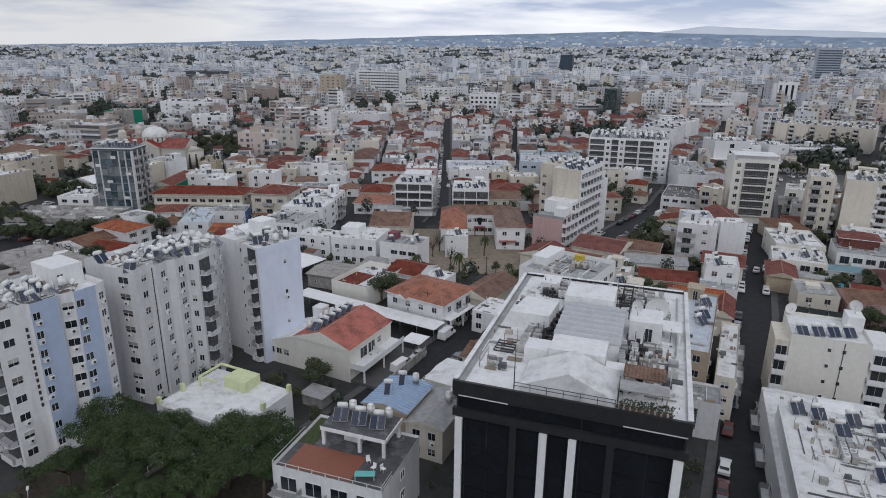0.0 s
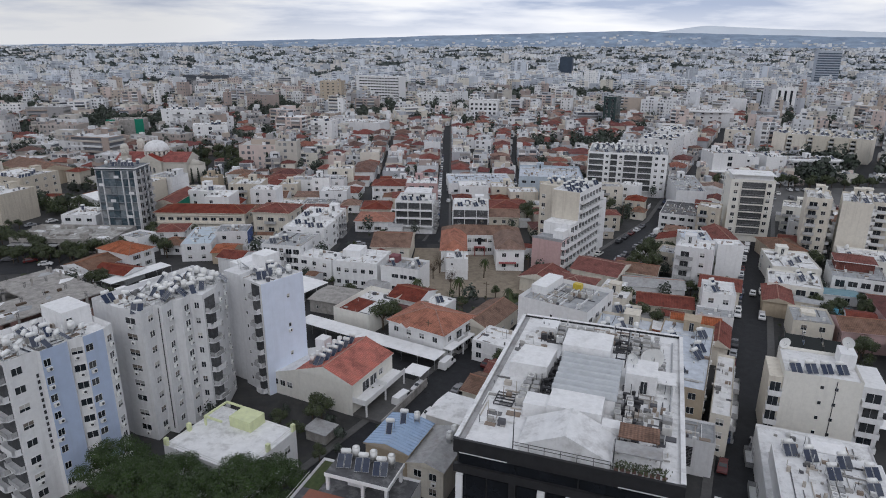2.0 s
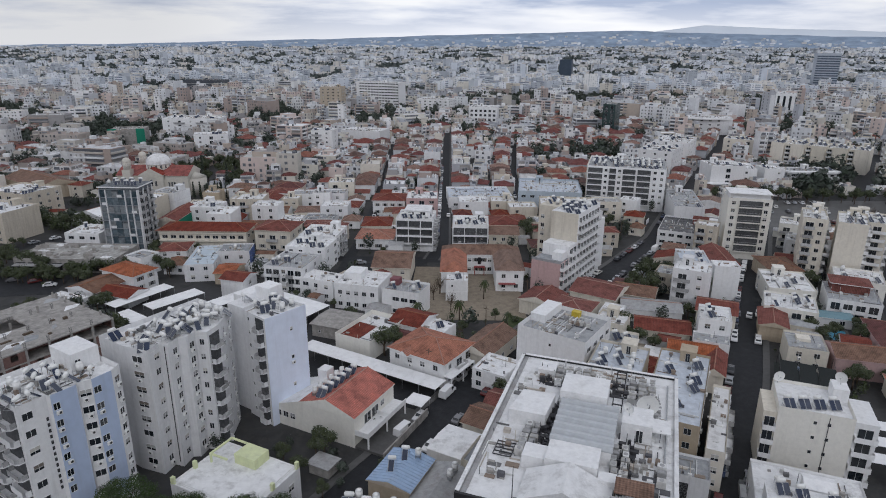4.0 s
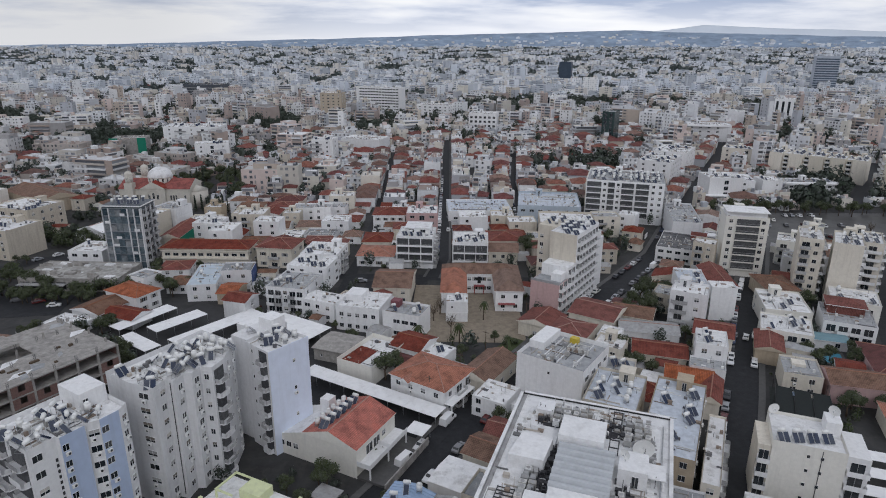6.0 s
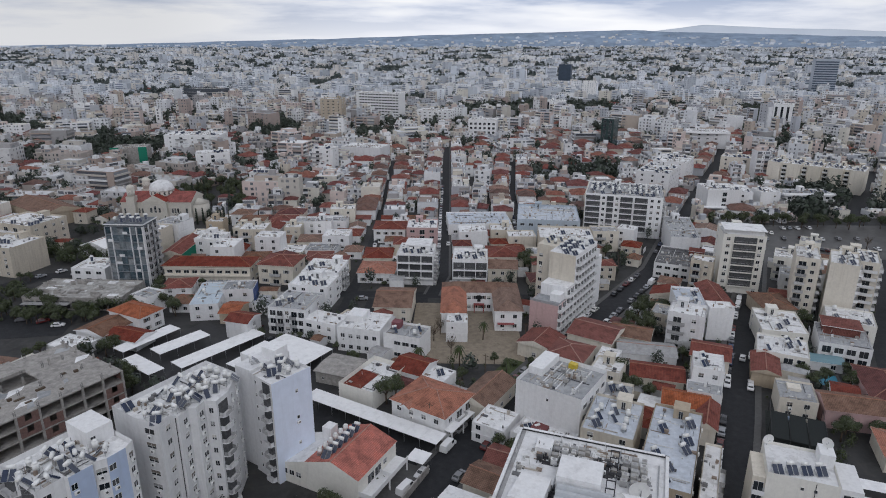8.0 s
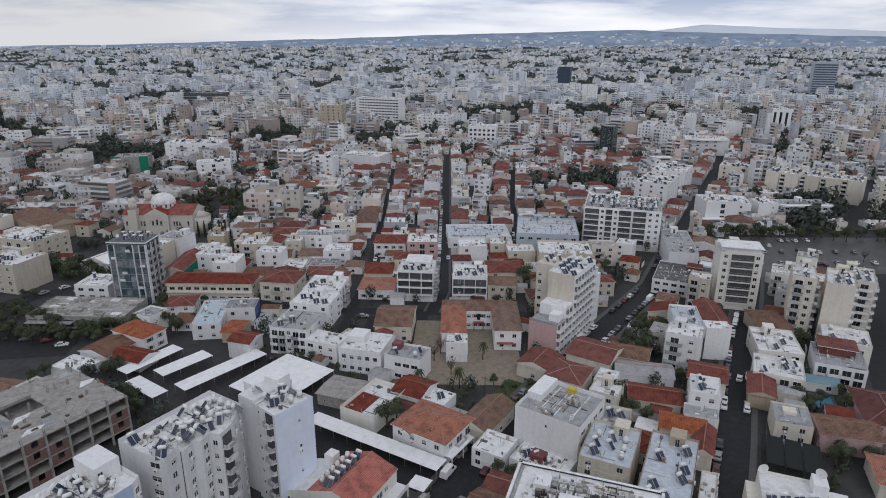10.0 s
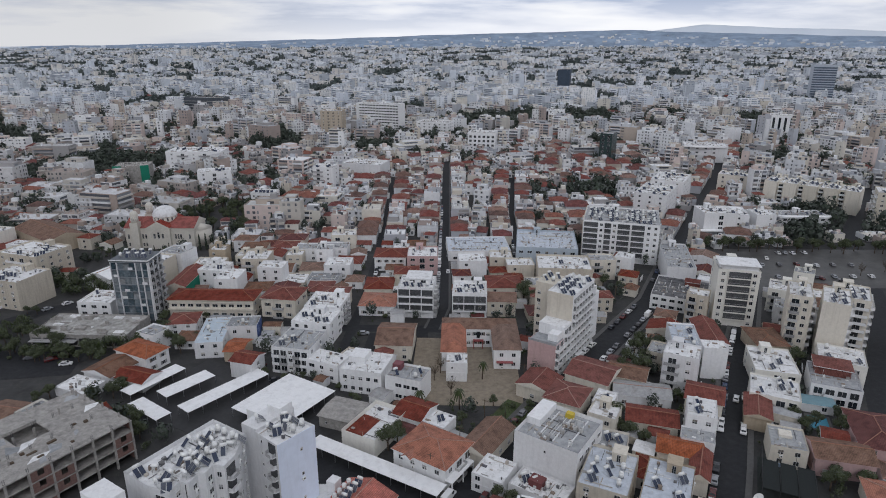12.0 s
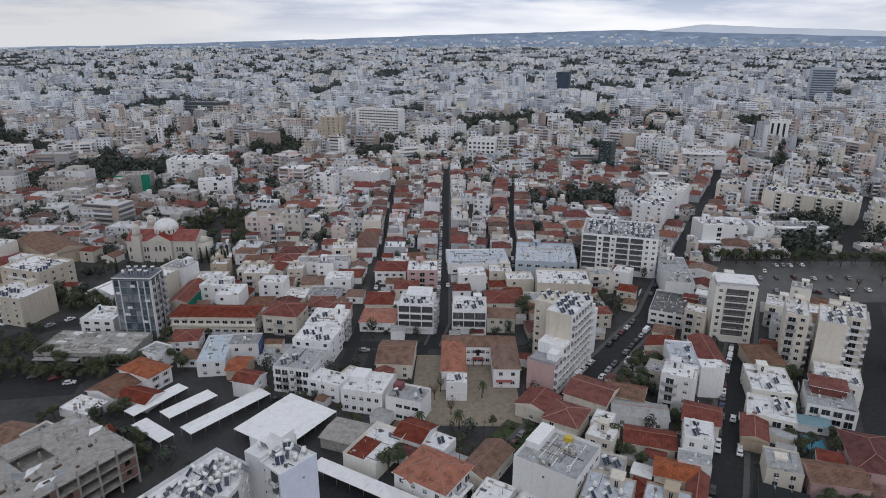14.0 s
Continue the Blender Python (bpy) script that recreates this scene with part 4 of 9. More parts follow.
for k in range(4):
    bm.faces.new((near[(k + 1) % 4], near[k], back[k], back[(k + 1) % 4])).material_index = 1 if k == 2 else 0
part("side_wing", bm, [IVORY, ROOFWHITE], b)
bm = bmesh.new(); box(bm, -9.4, -7.0, 2.0, 4.6, 5.4, 9.2); part("roof_room", bm, WHITE, b)
windows(b, "front", 13.4, 15.0, "www", 1, 1.2, 3, span=(-13.6, -8.0))
for i in range(6):
    p = b.matrix_basis @ Vector((-2.2, -5.5 + i * 2.1, 8.6)); HEATERS.append((p.x, p.y, p.z - 0.15, -26.6, 0)); p = b.matrix_basis @ Vector((-4.7, -5.0 + i * 1.9, 7.9)); HEATERS.append((p.x, p.y, p.z - 0.2, 64, 2))

# orange-roofed villa
b = house(-3, 141.0, 16, 13.5, -33, 6.5, 2.3, None, WHITE, TILEORANGE, 2, "wwkw", "wrd", "", label="white villa with an orange tiled hip roof", name="villa")
bm = bmesh.new(); hip_roof(bm, -4.2, -1.6, -8.2, -5, 6.4, 1.0, 0.2, "y"); part("dormer", bm, [TILEORANGE, WHITE], b)
bm = bmesh.new(); box(bm, 8.0, 10.2, -6.7, 4, 3.1, 3.3); part("porch_roof", bm, WHITE, b)
for y in (-6.5, -1.2, 3.8):
    bm = bmesh.new(); box(bm, 9.9, 10.15, y - 0.13, y + 0.13, 0, 3.1); part("porch_post", bm, WHITE, b)
# long white carport in front of it
b = thing("carport", -18.4, 138.2, -30, "long white sheet carport on slender steel posts", "carport")
take(-18.4, 138.2, 41, 5.4, -30)
for i in range(9):
    bm = bmesh.new(); x = -20.4 + i * 4.55; box(bm, x, x + 4.5, -2.5, 2.5, 2.75 + 0.0, 2.83); part("roof_sheet", bm, SHEET, b)
for i in range(10):
    x = -20.3 + i * 4.5
    bm = bmesh.new(); tube(bm, (x, -2.1, 0), (x, -2.1, 2.75), 0.06, sides=6); tube(bm, (x, -2.3, 2.7), (x, 2.4, 2.7), 0.05, sides=6); part("post", bm, METAL, b)


def shed_roof(x, y, L, wd, rot, label, h=2.9):
    b = thing("parking_shelter", x, y, rot, label, "carport", "parking shelters")
    take(x, y, L, wd, rot)
    n = max(2, round(L / 5))
    for i in range(n):
        bm = bmesh.new(); a = -L / 2 + i * L / n
        box(bm, a, a + L / n - 0.03, -wd / 2, wd / 2, h, h + 0.09); part("roof_sheet", bm, SHEET, b)
    for i in range(n + 1):
        a = -L / 2 + 0.1 + i * (L - 0.2) / n
        for s in (-1, 1):
            bm = bmesh.new(); tube(bm, (a, s * (wd / 2 - 0.3), 0), (a, s * (wd / 2 - 0.3), h), 0.06, sides=6); part("post", bm, METAL, b)


PSL = "white sheet-roofed parking shelter on steel posts"
shed_roof(-94, 180, 20, 5.5, 58, PSL)
shed_roof(-82.5, 177.5, 17, 6, 52, PSL)
shed_roof(-69, 174, 29, 6, 52, PSL)
shed_roof(-88, 163, 15, 5, -35, PSL)
shed_roof(-49, 168.5, 24, 20, 58, "broad white sheet roof over a car park")
# unfinished concrete frame building
b = thing("unfinished_building", -104, 135.5, 58, "unfinished raw concrete frame building with red blockwork infill", "building")
take(-104, 135.5, 37, 29, 58)
for z in (3.0, 6.0, 9.0):
    bm = bmesh.new(); box(bm, -18, 18, -14, 14, z - 0.3, z); part("floor_slab", bm, CONCRETE, b)
bm = bmesh.new(); prism(bm, [(-18, -14), (18, -14), (18, 14), (4, 14), (4, -1), (-4, -1), (-4, 14), (-18, 14)], 11.7, 12.0); part("roof_slab", bm, CONCRETE, b)
bm = bmesh.new(); box(bm, -4, 4, 6, 14, 11.9, 12.7); part("roof_slab", bm, CONCRETE, b)
for i in range(8):
    for j in range(4):
        x, y = -17.7 + i * 5.06, -13.7 + j * 9.1
        bm = bmesh.new(); box(bm, x - 0.25, x + 0.25, y - 0.25, y + 0.25, 0, 11.7); part("column", bm, CONCRETE, b)
        bm = bmesh.new()
        for s in range(4):
            tube(bm, (x + (s % 2 - 0.5) * 0.34, y + (s // 2 - 0.5) * 0.34, 11.9), (x + (s % 2 - 0.5) * 0.4, y + (s // 2 - 0.5) * 0.4, 13.4), 0.035, sides=4)
        part("rebar", bm, DARKMETAL, b, "rusty starter bars")
for fl in range(4):
    for i in range(7):
        x0 = -17.4 + i * 5.06
        if i in (1, 4, 5) or (i + fl) % 3 == 0:
            continue
        for u0, u1 in ((0, 1.5), (3.0, 4.5)):
            bm = bmesh.new(); box(bm, x0 + u0, x0 + u1, -13.9, -13.7, fl * 3 + 0.05, fl * 3 + 2.65); part("infill_wall", bm, BLOCKWORK, b)
        bm = bmesh.new(); box(bm, x0 + 1.52, x0 + 2.98, -13.9, -13.7, fl * 3 + 0.05, fl * 3 + 1.0); part("infill_wall", bm, BLOCKWORK, b)
    for y0 in (-13.4, -4.3, 4.8):
        bm = bmesh.new(); box(bm, 17.7, 17.9, y0, y0 + 8.6, fl * 3 + 0.05, fl * 3 + 2.65); part("infill_wall", bm, BLOCKWORK, b)
# inner walls added to block light through the frame and darken its bays
for fl in range(4):
    bm = bmesh.new(); box(bm, -17.4, 17.4, -9.2, -9.0, fl * 3 + 0.02, fl * 3 + 2.68); part("partition", bm, BLOCKWORK, b)
for k in range(9):
    bm = bmesh.new(); x, y = random.uniform(-16, 14), random.uniform(-13, 10); L = random.uniform(2, 7)
    prism(bm, [(x, y), (x + L * 0.7, y + random.uniform(-1, 1)), (x + L, y + random.uniform(0.5, 3)), (x + L * 0.4, y + random.uniform(2, 4))], 12.004 + 0.003 * k, 12.012 + 0.003 * k); part("screed_patch", bm, ROOFGREY if k % 3 else ROOFWHITE, b)
for k in range(14):
    bm = bmesh.new(); x, y = random.choice((-17.6, -9, 9, 17.2)) + random.uniform(-0.5, 0.5), random.uniform(-13, 13)
    box(bm, x - 0.2, x + 0.2, y - 0.2, y + 0.2, 12.0, 12.0 + random.uniform(0.6, 2.6)); part("column_stub", bm, CONCRETE, b)
for k in range(10):
    bm = bmesh.new(); x, y = random.uniform(-16, 16), random.uniform(-12, -2); box(bm, x, x + random.uniform(0.6, 2.4), y, y + 0.7, 12.0, 12.0 + random.uniform(0.15, 0.6)); part("timber", bm, BARK, b)

# ---- near centre ----
# corner building with a roof terrace, seen from above
b = thing(APT, -12.5, 72.5, -19, "pale grey corner building with a roof terrace and white railings", "building")
take(-12.5, 72.5, 16, 13, -19)
flat_top(b, 15.8, 12.6, 9.6, PALE, ROOFDARK, 0.35)
bm = bmesh.new(); box(bm, -6.5, 3.0, -5.6, -0.4, 9.605, 9.64); part("terrace_tiles", bm, TERRACOTTA, b, "terracotta terrace floor")
bm = bmesh.new(); box(bm, -7.6, -5.2, -0.3, 6.0, 9.605, 9.66); part("turf", bm, LAWN, b, "green artificial turf")
bm = bmesh.new(); box(bm, -4.2, 5.4, 0.2, 5.8, 12.3, 12.6); part("pavilion_roof", bm, ROOFDARK, b)
bm = bmesh.new(); box(bm, -4.3, 5.5, 0.1, 0.28, 12.0, 12.55); box(bm, 5.42, 5.6, 0.3, 5.9, 12.0, 12.55); part("pavilion_fascia", bm, WHITE, b)
for x, y in ((-4.0, 0.5), (5.1, 0.5), (1.5, 0.5), (5.1, 5.5), (-4.0, 5.5)):
    bm = bmesh.new(); box(bm, x - 0.22, x + 0.22, y - 0.22, y + 0.22, 9.6, 12.3); part("pavilion_post", bm, PALE, b)
bm = bmesh.new(); box(bm, -1.8, 1.0, 2.2, 5.6, 9.6, 12.29); part("pavilion_room", bm, PALE, b)
bm = bmesh.new()
for z in (9.95, 10.5):
    box(bm, -7.8, 7.8, -6.3, -6.25, z, z + 0.07); box(bm, 7.75, 7.8, -6.2, -3, z, z + 0.07); box(bm, -7.9, -7.85, -6.2, 2, z, z + 0.07)
for i in range(9):
    x = -7.8 + i * 1.95; box(bm, x - 0.05, x + 0.05, -6.32, -6.24, 9.6, 10.6)
part("roof_railing", bm, RAILING, b)
windows(b, "front", 15.8, 12.6, "rrrr", 3, 0.2, 3.1)
windows(b, "right", 15.8, 12.6, ".w.", 3, 0.2, 3.1)
for x in (-2.4, 0.4, 3.2):
    p = b.matrix_basis @ Vector((x, 3.0, 12.6)); HEATERS.append((p.x, p.y, p.z, SOUTH - 30, 0))
    p = b.matrix_basis @ Vector((x + 0.9, 4.6, 12.6)); HEATERS.append((p.x, p.y, p.z, SOUTH - 30, 2))
ROOFTOP = b.matrix_basis.copy()
e = thing("garden_table", 0, 0, 0, "turquoise low table on a roof terrace", "table")
bm = bmesh.new(); box(bm, -1.3, 1.3, -0.55, 0.55, 0.68, 0.75); part("tabletop", bm, mat("turquoise_paint", (0.16, 0.5, 0.46), 0.5, 0.1, 2.0), e)
for x in (-1.2, 1.2):
    for y in (-0.45, 0.45):
        bm = bmesh.new(); box(bm, x - 0.04, x + 0.04, y - 0.04, y + 0.04, 0, 0.68); part("leg", bm, RAILING, e)
e.matrix_basis = ROOFTOP @ pose(4.6, -4.3, 9.6, 0, 0, 20)
e = thing("garden_chair", 0, 0, 0, "white plastic garden chair on a roof terrace", "chair", "terrace chairs")
bm = bmesh.new(); box(bm, -0.28, 0.28, -0.28, 0.28, 0.4, 0.46); part("seat", bm, TANK, e)
bm = bmesh.new(); prism(bm, [(-0.28, 0.24), (0.28, 0.24), (0.24, 0.34), (-0.24, 0.34)], 0.46, 0.95); part("backrest", bm, TANK, e)
for x in (-0.24, 0.24):
    for y in (-0.24, 0.24):
        bm = bmesh.new(); tube(bm, (x, y, 0), (x * 0.95, y * 0.95, 0.4), 0.03, sides=5); part("leg", bm, TANK, e)
e.matrix_basis = ROOFTOP @ pose(3.6, -1.2, 9.6, 0, 0, 40)
copy_thing(e, ROOFTOP @ pose(4.9, -2.4, 9.6, 0, 0, -20)); copy_thing(e, ROOFTOP @ pose(6.2, -2.2, 9.6, 0, 0, 70))
# house with a blue sheet roof, and its tan neighbour
b = house(-7.2, 92.3, 8, 9.5, -24, 6.8, 0.9, "y", OCHRE, BLUESHEET, 2, "..", "", "", label="tan house with a blue profiled sheet roof", over=0.3)
for k in range(14):
    y = -4.9 + k * 0.75
    for sd in (-1, 1):
        bm = bmesh.new(); tube(bm, (sd * 0.05, y, 7.72), (sd * 4.28, y, 6.83), 0.07, sides=4); part("roof_rib", bm, BLUESHEET, b)
for x, y, kind in ((-0.6, 2.6, 1), (1.6, 3.4, 2), (-1.4, -1.0, 1)):
    p = b.matrix_basis @ Vector((x, y, 7.35)); HEATERS.append((p.x, p.y, p.z, SOUTH - 30, kind))
b = house(-0.4, 89.2, 6.4, 11, -24, 6.0, 0.9, "y", CREAM, GREYSHEET, 2, "ww", "", "", label="small cream house with a dark sheet roof", over=0.25)
for k in range(2):
    p = b.matrix_basis @ Vector((1.2, 1.5 + 2 * k, 6.6)); HEATERS.append((p.x, p.y, p.z, -110, 2))
b = house(2.8, 103.5, 8.5, 9, -28, 4.6, 0.5, "x", WHITE, ROOFWHITE, 1, "", "", "", label="low house with a white coated roof", over=0.1)
b = house(9.0, 112.5, 7, 8, -30, 4.4, 1.5, "x", CREAM, TILEBROWN, 1, "w", "", "", label="old cream house with a weathered brown tiled roof")
b = block(12.6, 133.5, 8.5, 9, -30, 5.0, 2, WHITE, ROOFWHITE, "w.w", "", "w.w", 0, False, 0.3, "small white flat-roofed house beside the street", "house", "house")
b = house(11.5, 147.5, 8.5, 16, -32, 4.6, 1.9, "y", CREAM, TILEBROWN, 1, "w", "www", "", label="old house with a weathered brown tiled gable roof")

# the black glass office tower
BH = 26.3
b = thing("office_building", 19.5, 75.7, -19, "black glass office building with white fins and a cluttered white roof", "office")
take(19.5, 75.7, 26, 38, -19)
bm = bmesh.new(); box(bm, -12.4, 12.4, -18.0, 19.0, 0, BH - 0.2); part("core", bm, BLACKPANEL, b)
bm = bmesh.new(); box(bm, -12.4, 12.4, -18.3, 18.9, BH - 0.19, BH); part("roof", bm, ROOFWHITE, b, "dirty white roof coating")
for x0, x1, y0, y1 in ((-12.7, 12.7, -18.7, -18.35), (-12.7, 12.7, 18.95, 19.25), (-12.7, -12.42, -18.34, 18.94), (12.42, 12.7, -18.34, 18.94)):
    bm = bmesh.new(); box(bm, x0, x1, y0, y1, BH - 1.3, BH + 0.35); part("parapet", bm, BLACKPANEL, b)
for x0, x1, y0, y1 in ((-12.74, -12.2, -18.3, 18.9), (12.2, 12.74, -18.3, 18.9), (-12.1, 12.1, 18.8, 19.28)):
    bm = bmesh.new(); box(bm, x0, x1, y0, y1, BH + 0.36, BH + 0.46); part("coping", bm, ROOFWHITE, b)
for fl in range(8):
    for i in range(7):
        x0 = -12.2 + i * 3.5
        z0 = BH - 4.6 - fl * 3.1
        if z0 < 0.2:
            continue
        bm = bmesh.new(); box(bm, x0 + 0.06, x0 + 3.38, -18.12, -18.02, z0, z0 + 3.0); part("glass_panel", bm, BLACKGLASS, b)
for x0, x1 in ((-11.9, -6.0), (-5.2, -1.5), (3.0, 6.3), (6.9, 12.0)):
    bm = bmesh.new(); box(bm, x0, x1, -18.3, -18.02, BH - 3.1, BH - 1.55); part("attic_window", bm, BLACKGLASS, b)
bm = bmesh.new(); box(bm, -12.7, 12.7, -18.6, -18.02, BH - 1.55, BH - 1.31); box(bm, -12.7, 12.7, -18.6, -18.02, BH - 4.2, BH - 3.2); part("fascia", bm, BLACKPANEL, b)
for x in (-5.6, 5.0):
    bm = bmesh.new(); box(bm, x - 0.4, x + 0.4, -18.5, -18.13, 0, BH - 4.25); part("pier", bm, BLACKPANEL, b)
for x, w_ in ((-11.9, 0.8), (-2.2, 0.85), (1.0, 0.85), (11.8, 1.0)):
    bm = bmesh.new(); box(bm, x - w_ / 2, x + w_ / 2, -18.9, -18.51, 0, BH - 4.3); part("fin", bm, WHITE, b, "white vertical fin")
for x0, x1 in ((-12, -6.3), (6.0, 12.4)):
    bm = bmesh.new(); box(bm, x0, x1, -18.66, -18.61, BH - 1.5, BH - 1.38); part("trim", bm, WHITE, b, "thin white trim line")
# its roof: plant rooms, ribbed hall, covers and sheds
DIRTY = mat("dirty_white_coating", (0.78, 0.78, 0.78), 0.75, 0.08, 1.5, 0.45, (0.42, 0.41, 0.4), 0.3, 10)
RIBBED = mat("grey_ribbed_sheet", (0.50, 0.52, 0.54), 0.5, 0.08, 1.0, 0.5, (0.34, 0.35, 0.36))
bm = bmesh.new(); box(bm, -3.3, 3.2, -11.4, -7.1, BH, BH + 2.5); part("plant_room", bm, DIRTY, b)
bm = bmesh.new(); box(bm, 3.3, 6.0, -12.2, -10.4, BH, BH + 1.6); part("plant_room", bm, DIRTY, b)
bm = bmesh.new(); box(bm, -6.3, -3.4, -10.9, -8.0, BH, BH + 1.9); part("plant_room", bm, DIRTY, b)
bm = bmesh.new(); box(bm, -3.3, 4.4, -7.0, 3.9, BH, BH + 1.95); part("hall_wall", bm, DIRTY, b)
for i in range(7):
    bm = bmesh.new()
    y0 = -7.0 + i * 1.56
    prof = [(y0, 1.96), (y0, 2.15), (y0 + 0.3, 2.75), (y0 + 1.05, 2.6), (y0 + 1.5, 2.1), (y0 + 1.5, 1.96)]
    vs0 = [bm.verts.new((-3.5, y, BH + z)) for y, z in prof]; vs1 = [bm.verts.new((4.6, y, BH + z)) for y, z in prof]
    for k in range(5):
        bm.faces.new((vs0[k], vs1[k], vs1[k + 1], vs0[k + 1]))
    bm.faces.new(vs0[::-1]); bm.faces.new(vs1); bm.faces.new((vs0[5], vs1[5], vs1[0], vs0[0]))
    part("roof_rib", bm, RIBBED, b, "grey ribbed sheet roofing")
bm = bmesh.new(); box(bm, -3.9, 2.8, 4.0, 9.6, BH, BH + 3.3); part("lift_house", bm, DIRTY, b)
bm = bmesh.new(); box(bm, -5.2, 5.0, -17.9, -12.5, BH, BH + 0.5); hip_roof(bm, -5.2, 5.0, -17.6, -12.0, BH + 0.7, 2.3, 0.2, "y"); part("tented_cover", bm, [ROOFWHITE, ROOFWHITE], b, "white low gabled roof cover")
bm = bmesh.new(); prism(bm, [(-10.2, -1.6), (-5.0, -1.6), (-4.6, 4.4), (-9.4, 4.4)], BH, BH + 2.2); part("roof_room", bm, DIRTY, b)
bm = bmesh.new(); box(bm, -8.8, -6.0, 12.6, 15.8, BH, BH + 1.5); part("roof_room", bm, DIRTY, b)
bm = bmesh.new(); box(bm, 5.2, 9.2, -0.6, 4.0, BH, BH + 2.8); part("roof_room", bm, DIRTY, b)
part("glazed_door", window_mesh(0.9, 2.0, "door"), None, b, at=pose(7.6, -0.6, BH))
bm = bmesh.new(); box(bm, 9.25, 11.6, 0.2, 3.6, BH + 1.6, BH + 1.75); box(bm, 11.3, 11.5, 0.3, 0.5, BH, BH + 1.6); part("lean_to", bm, DIRTY, b)
bm = bmesh.new(); box(bm, 5.0, 10.2, -17.6, -15.4, BH + 2.1, BH + 2.25); box(bm, 5.1, 5.25, -17.5, -17.35, BH, BH + 2.1); box(bm, 9.95, 10.1, -17.5, -17.35, BH, BH + 2.1); part("shade_roof", bm, GREYSHEET, b)
bm = bmesh.new()
box(bm, -12.2, -11.5, -18.3, 18.7, BH + 0.004, BH + 0.12); part("gutter", bm, GREYSHEET, b, "wet grey gutter strip")
for k in range(9):
    bm = bmesh.new()
    x = (-7.6, -4.4, 5.0, 6.4, 11.0, -5.2, 4.8, 6.9, -1.0)[k]
    tube(bm, (x, (-9, 4.6, -12, -11, -8, 10, 9, 8, 10.2)[k], BH + 0.35), (x + 0.2, (2, 12, -1.5, 6, 16, 18, 18, 17, 18)[k], BH + 0.35), 0.11, sides=6)
    part("pipe", bm, METAL, b)
for k in range(5):
    bm = bmesh.new(); y = -9.6 + 0.75 * k
    box(bm, -10.4, -7.9, y, y + 0.12, BH + 0.1, BH + 0.22); part("rack_bar", bm, DARKMETAL, b)
for x in (-10.4, -8.0):
    bm = bmesh.new(); box(bm, x, x + 0.12, -9.6, -6.5, BH + 0.22, BH + 0.34); part("rack_bar", bm, DARKMETAL, b)
for k in range(6):
    bm = bmesh.new(); y = 6.2 + k * 2.0
    box(bm, 3.4, 4.9, y, y + 0.15, BH + 1.2, BH + 1.35); box(bm, 3.4, 3.55, y, y + 0.15, BH, BH + 1.2); box(bm, 4.75, 4.9, y, y + 0.15, BH, BH + 1.2); part("pipe_frame", bm, DARKMETAL, b)
bm = bmesh.new()
for z in (0.75, 1.15):
    box(bm, -5.8, 5.0, -18.2, -18.14, BH + z, BH + z + 0.05)
for i in range(7):
    x = -5.8 + i * 1.8; box(bm, x - 0.03, x + 0.03, -18.2, -18.14, BH, BH + 1.2)
part("roof_railing", bm, DARKMETAL, b)
for x, h_ in ((-5.9, 5.0), (5.2, 3.8)):
    bm = bmesh.new(); tube(bm, (x, -17.6, BH), (x, -17.6, BH + h_), 0.07, 0.04, 6); part("mast", bm, DARKMETAL, b)
OFFICE = b.matrix_basis.copy()
roof_clutter(b, 2.6, 17, BH, 130, x=-5.0, y=-2, m=DARKMETAL)
roof_clutter(b, 2.4, 15, BH, 120, x=6.2, y=-7.5, m=DARKMETAL)
roof_clutter(b, 17, 4.5, BH, 130, x=-1, y=12.5, m=DARKMETAL)
roof_clutter(b, 3.5, 9, BH, 60, x=8.5, y=9, m=GREYSHEET)
# a brown-roofed shelter with potted plants at the front of the roof
bm = bmesh.new(); box(bm, 5.4, 9.8, -14.9, -11.9, BH + 2.3, BH + 2.42); part("shelter_roof", bm, TILEBROWN, b, "brown shelter roof")
for x in (5.5, 9.6):
    for y in (-14.8, -12.1):
        bm = bmesh.new(); box(bm, x, x + 0.1, y, y + 0.1, BH, BH + 2.3); part("shelter_post", bm, BARK, b)
for k in range(9):
    bm = bmesh.new(); x, y = 5.6 + k * 0.62, -17.9 + 0.3 * (k % 2); box(bm, x - 0.2, x + 0.2, y - 0.2, y + 0.2, BH, BH + 0.4); part("planter", bm, BLOCKWORK, b)
    bm = bmesh.new()
    for q in range(40):
        v = Vector((random.gauss(0, 0.25), random.gauss(0, 0.25), random.uniform(0.4, 1.3))) + Vector((x, y, BH)); s = 0.14
        w_ = Vector((random.gauss(0, 1), random.gauss(0, 1), random.gauss(0, 1))).normalized() * s; u_ = Vector((random.gauss(0, 1), random.gauss(0, 1), random.gauss(0, 1))).normalized() * s
        bm.faces.new([bm.verts.new(v + w_), bm.verts.new(v + u_), bm.verts.new(v - w_), bm.verts.new(v - u_)])
    part("potted_plant", bm, LEAF, b)
roof_clutter(b, 5.5, 30, BH, 60, x=-9.2, y=-1)
roof_clutter(b, 6.5, 24, BH, 110, x=8.2, y=-4)
roof_clutter(b, 20, 8, BH, 120, x=0, y=14.5)
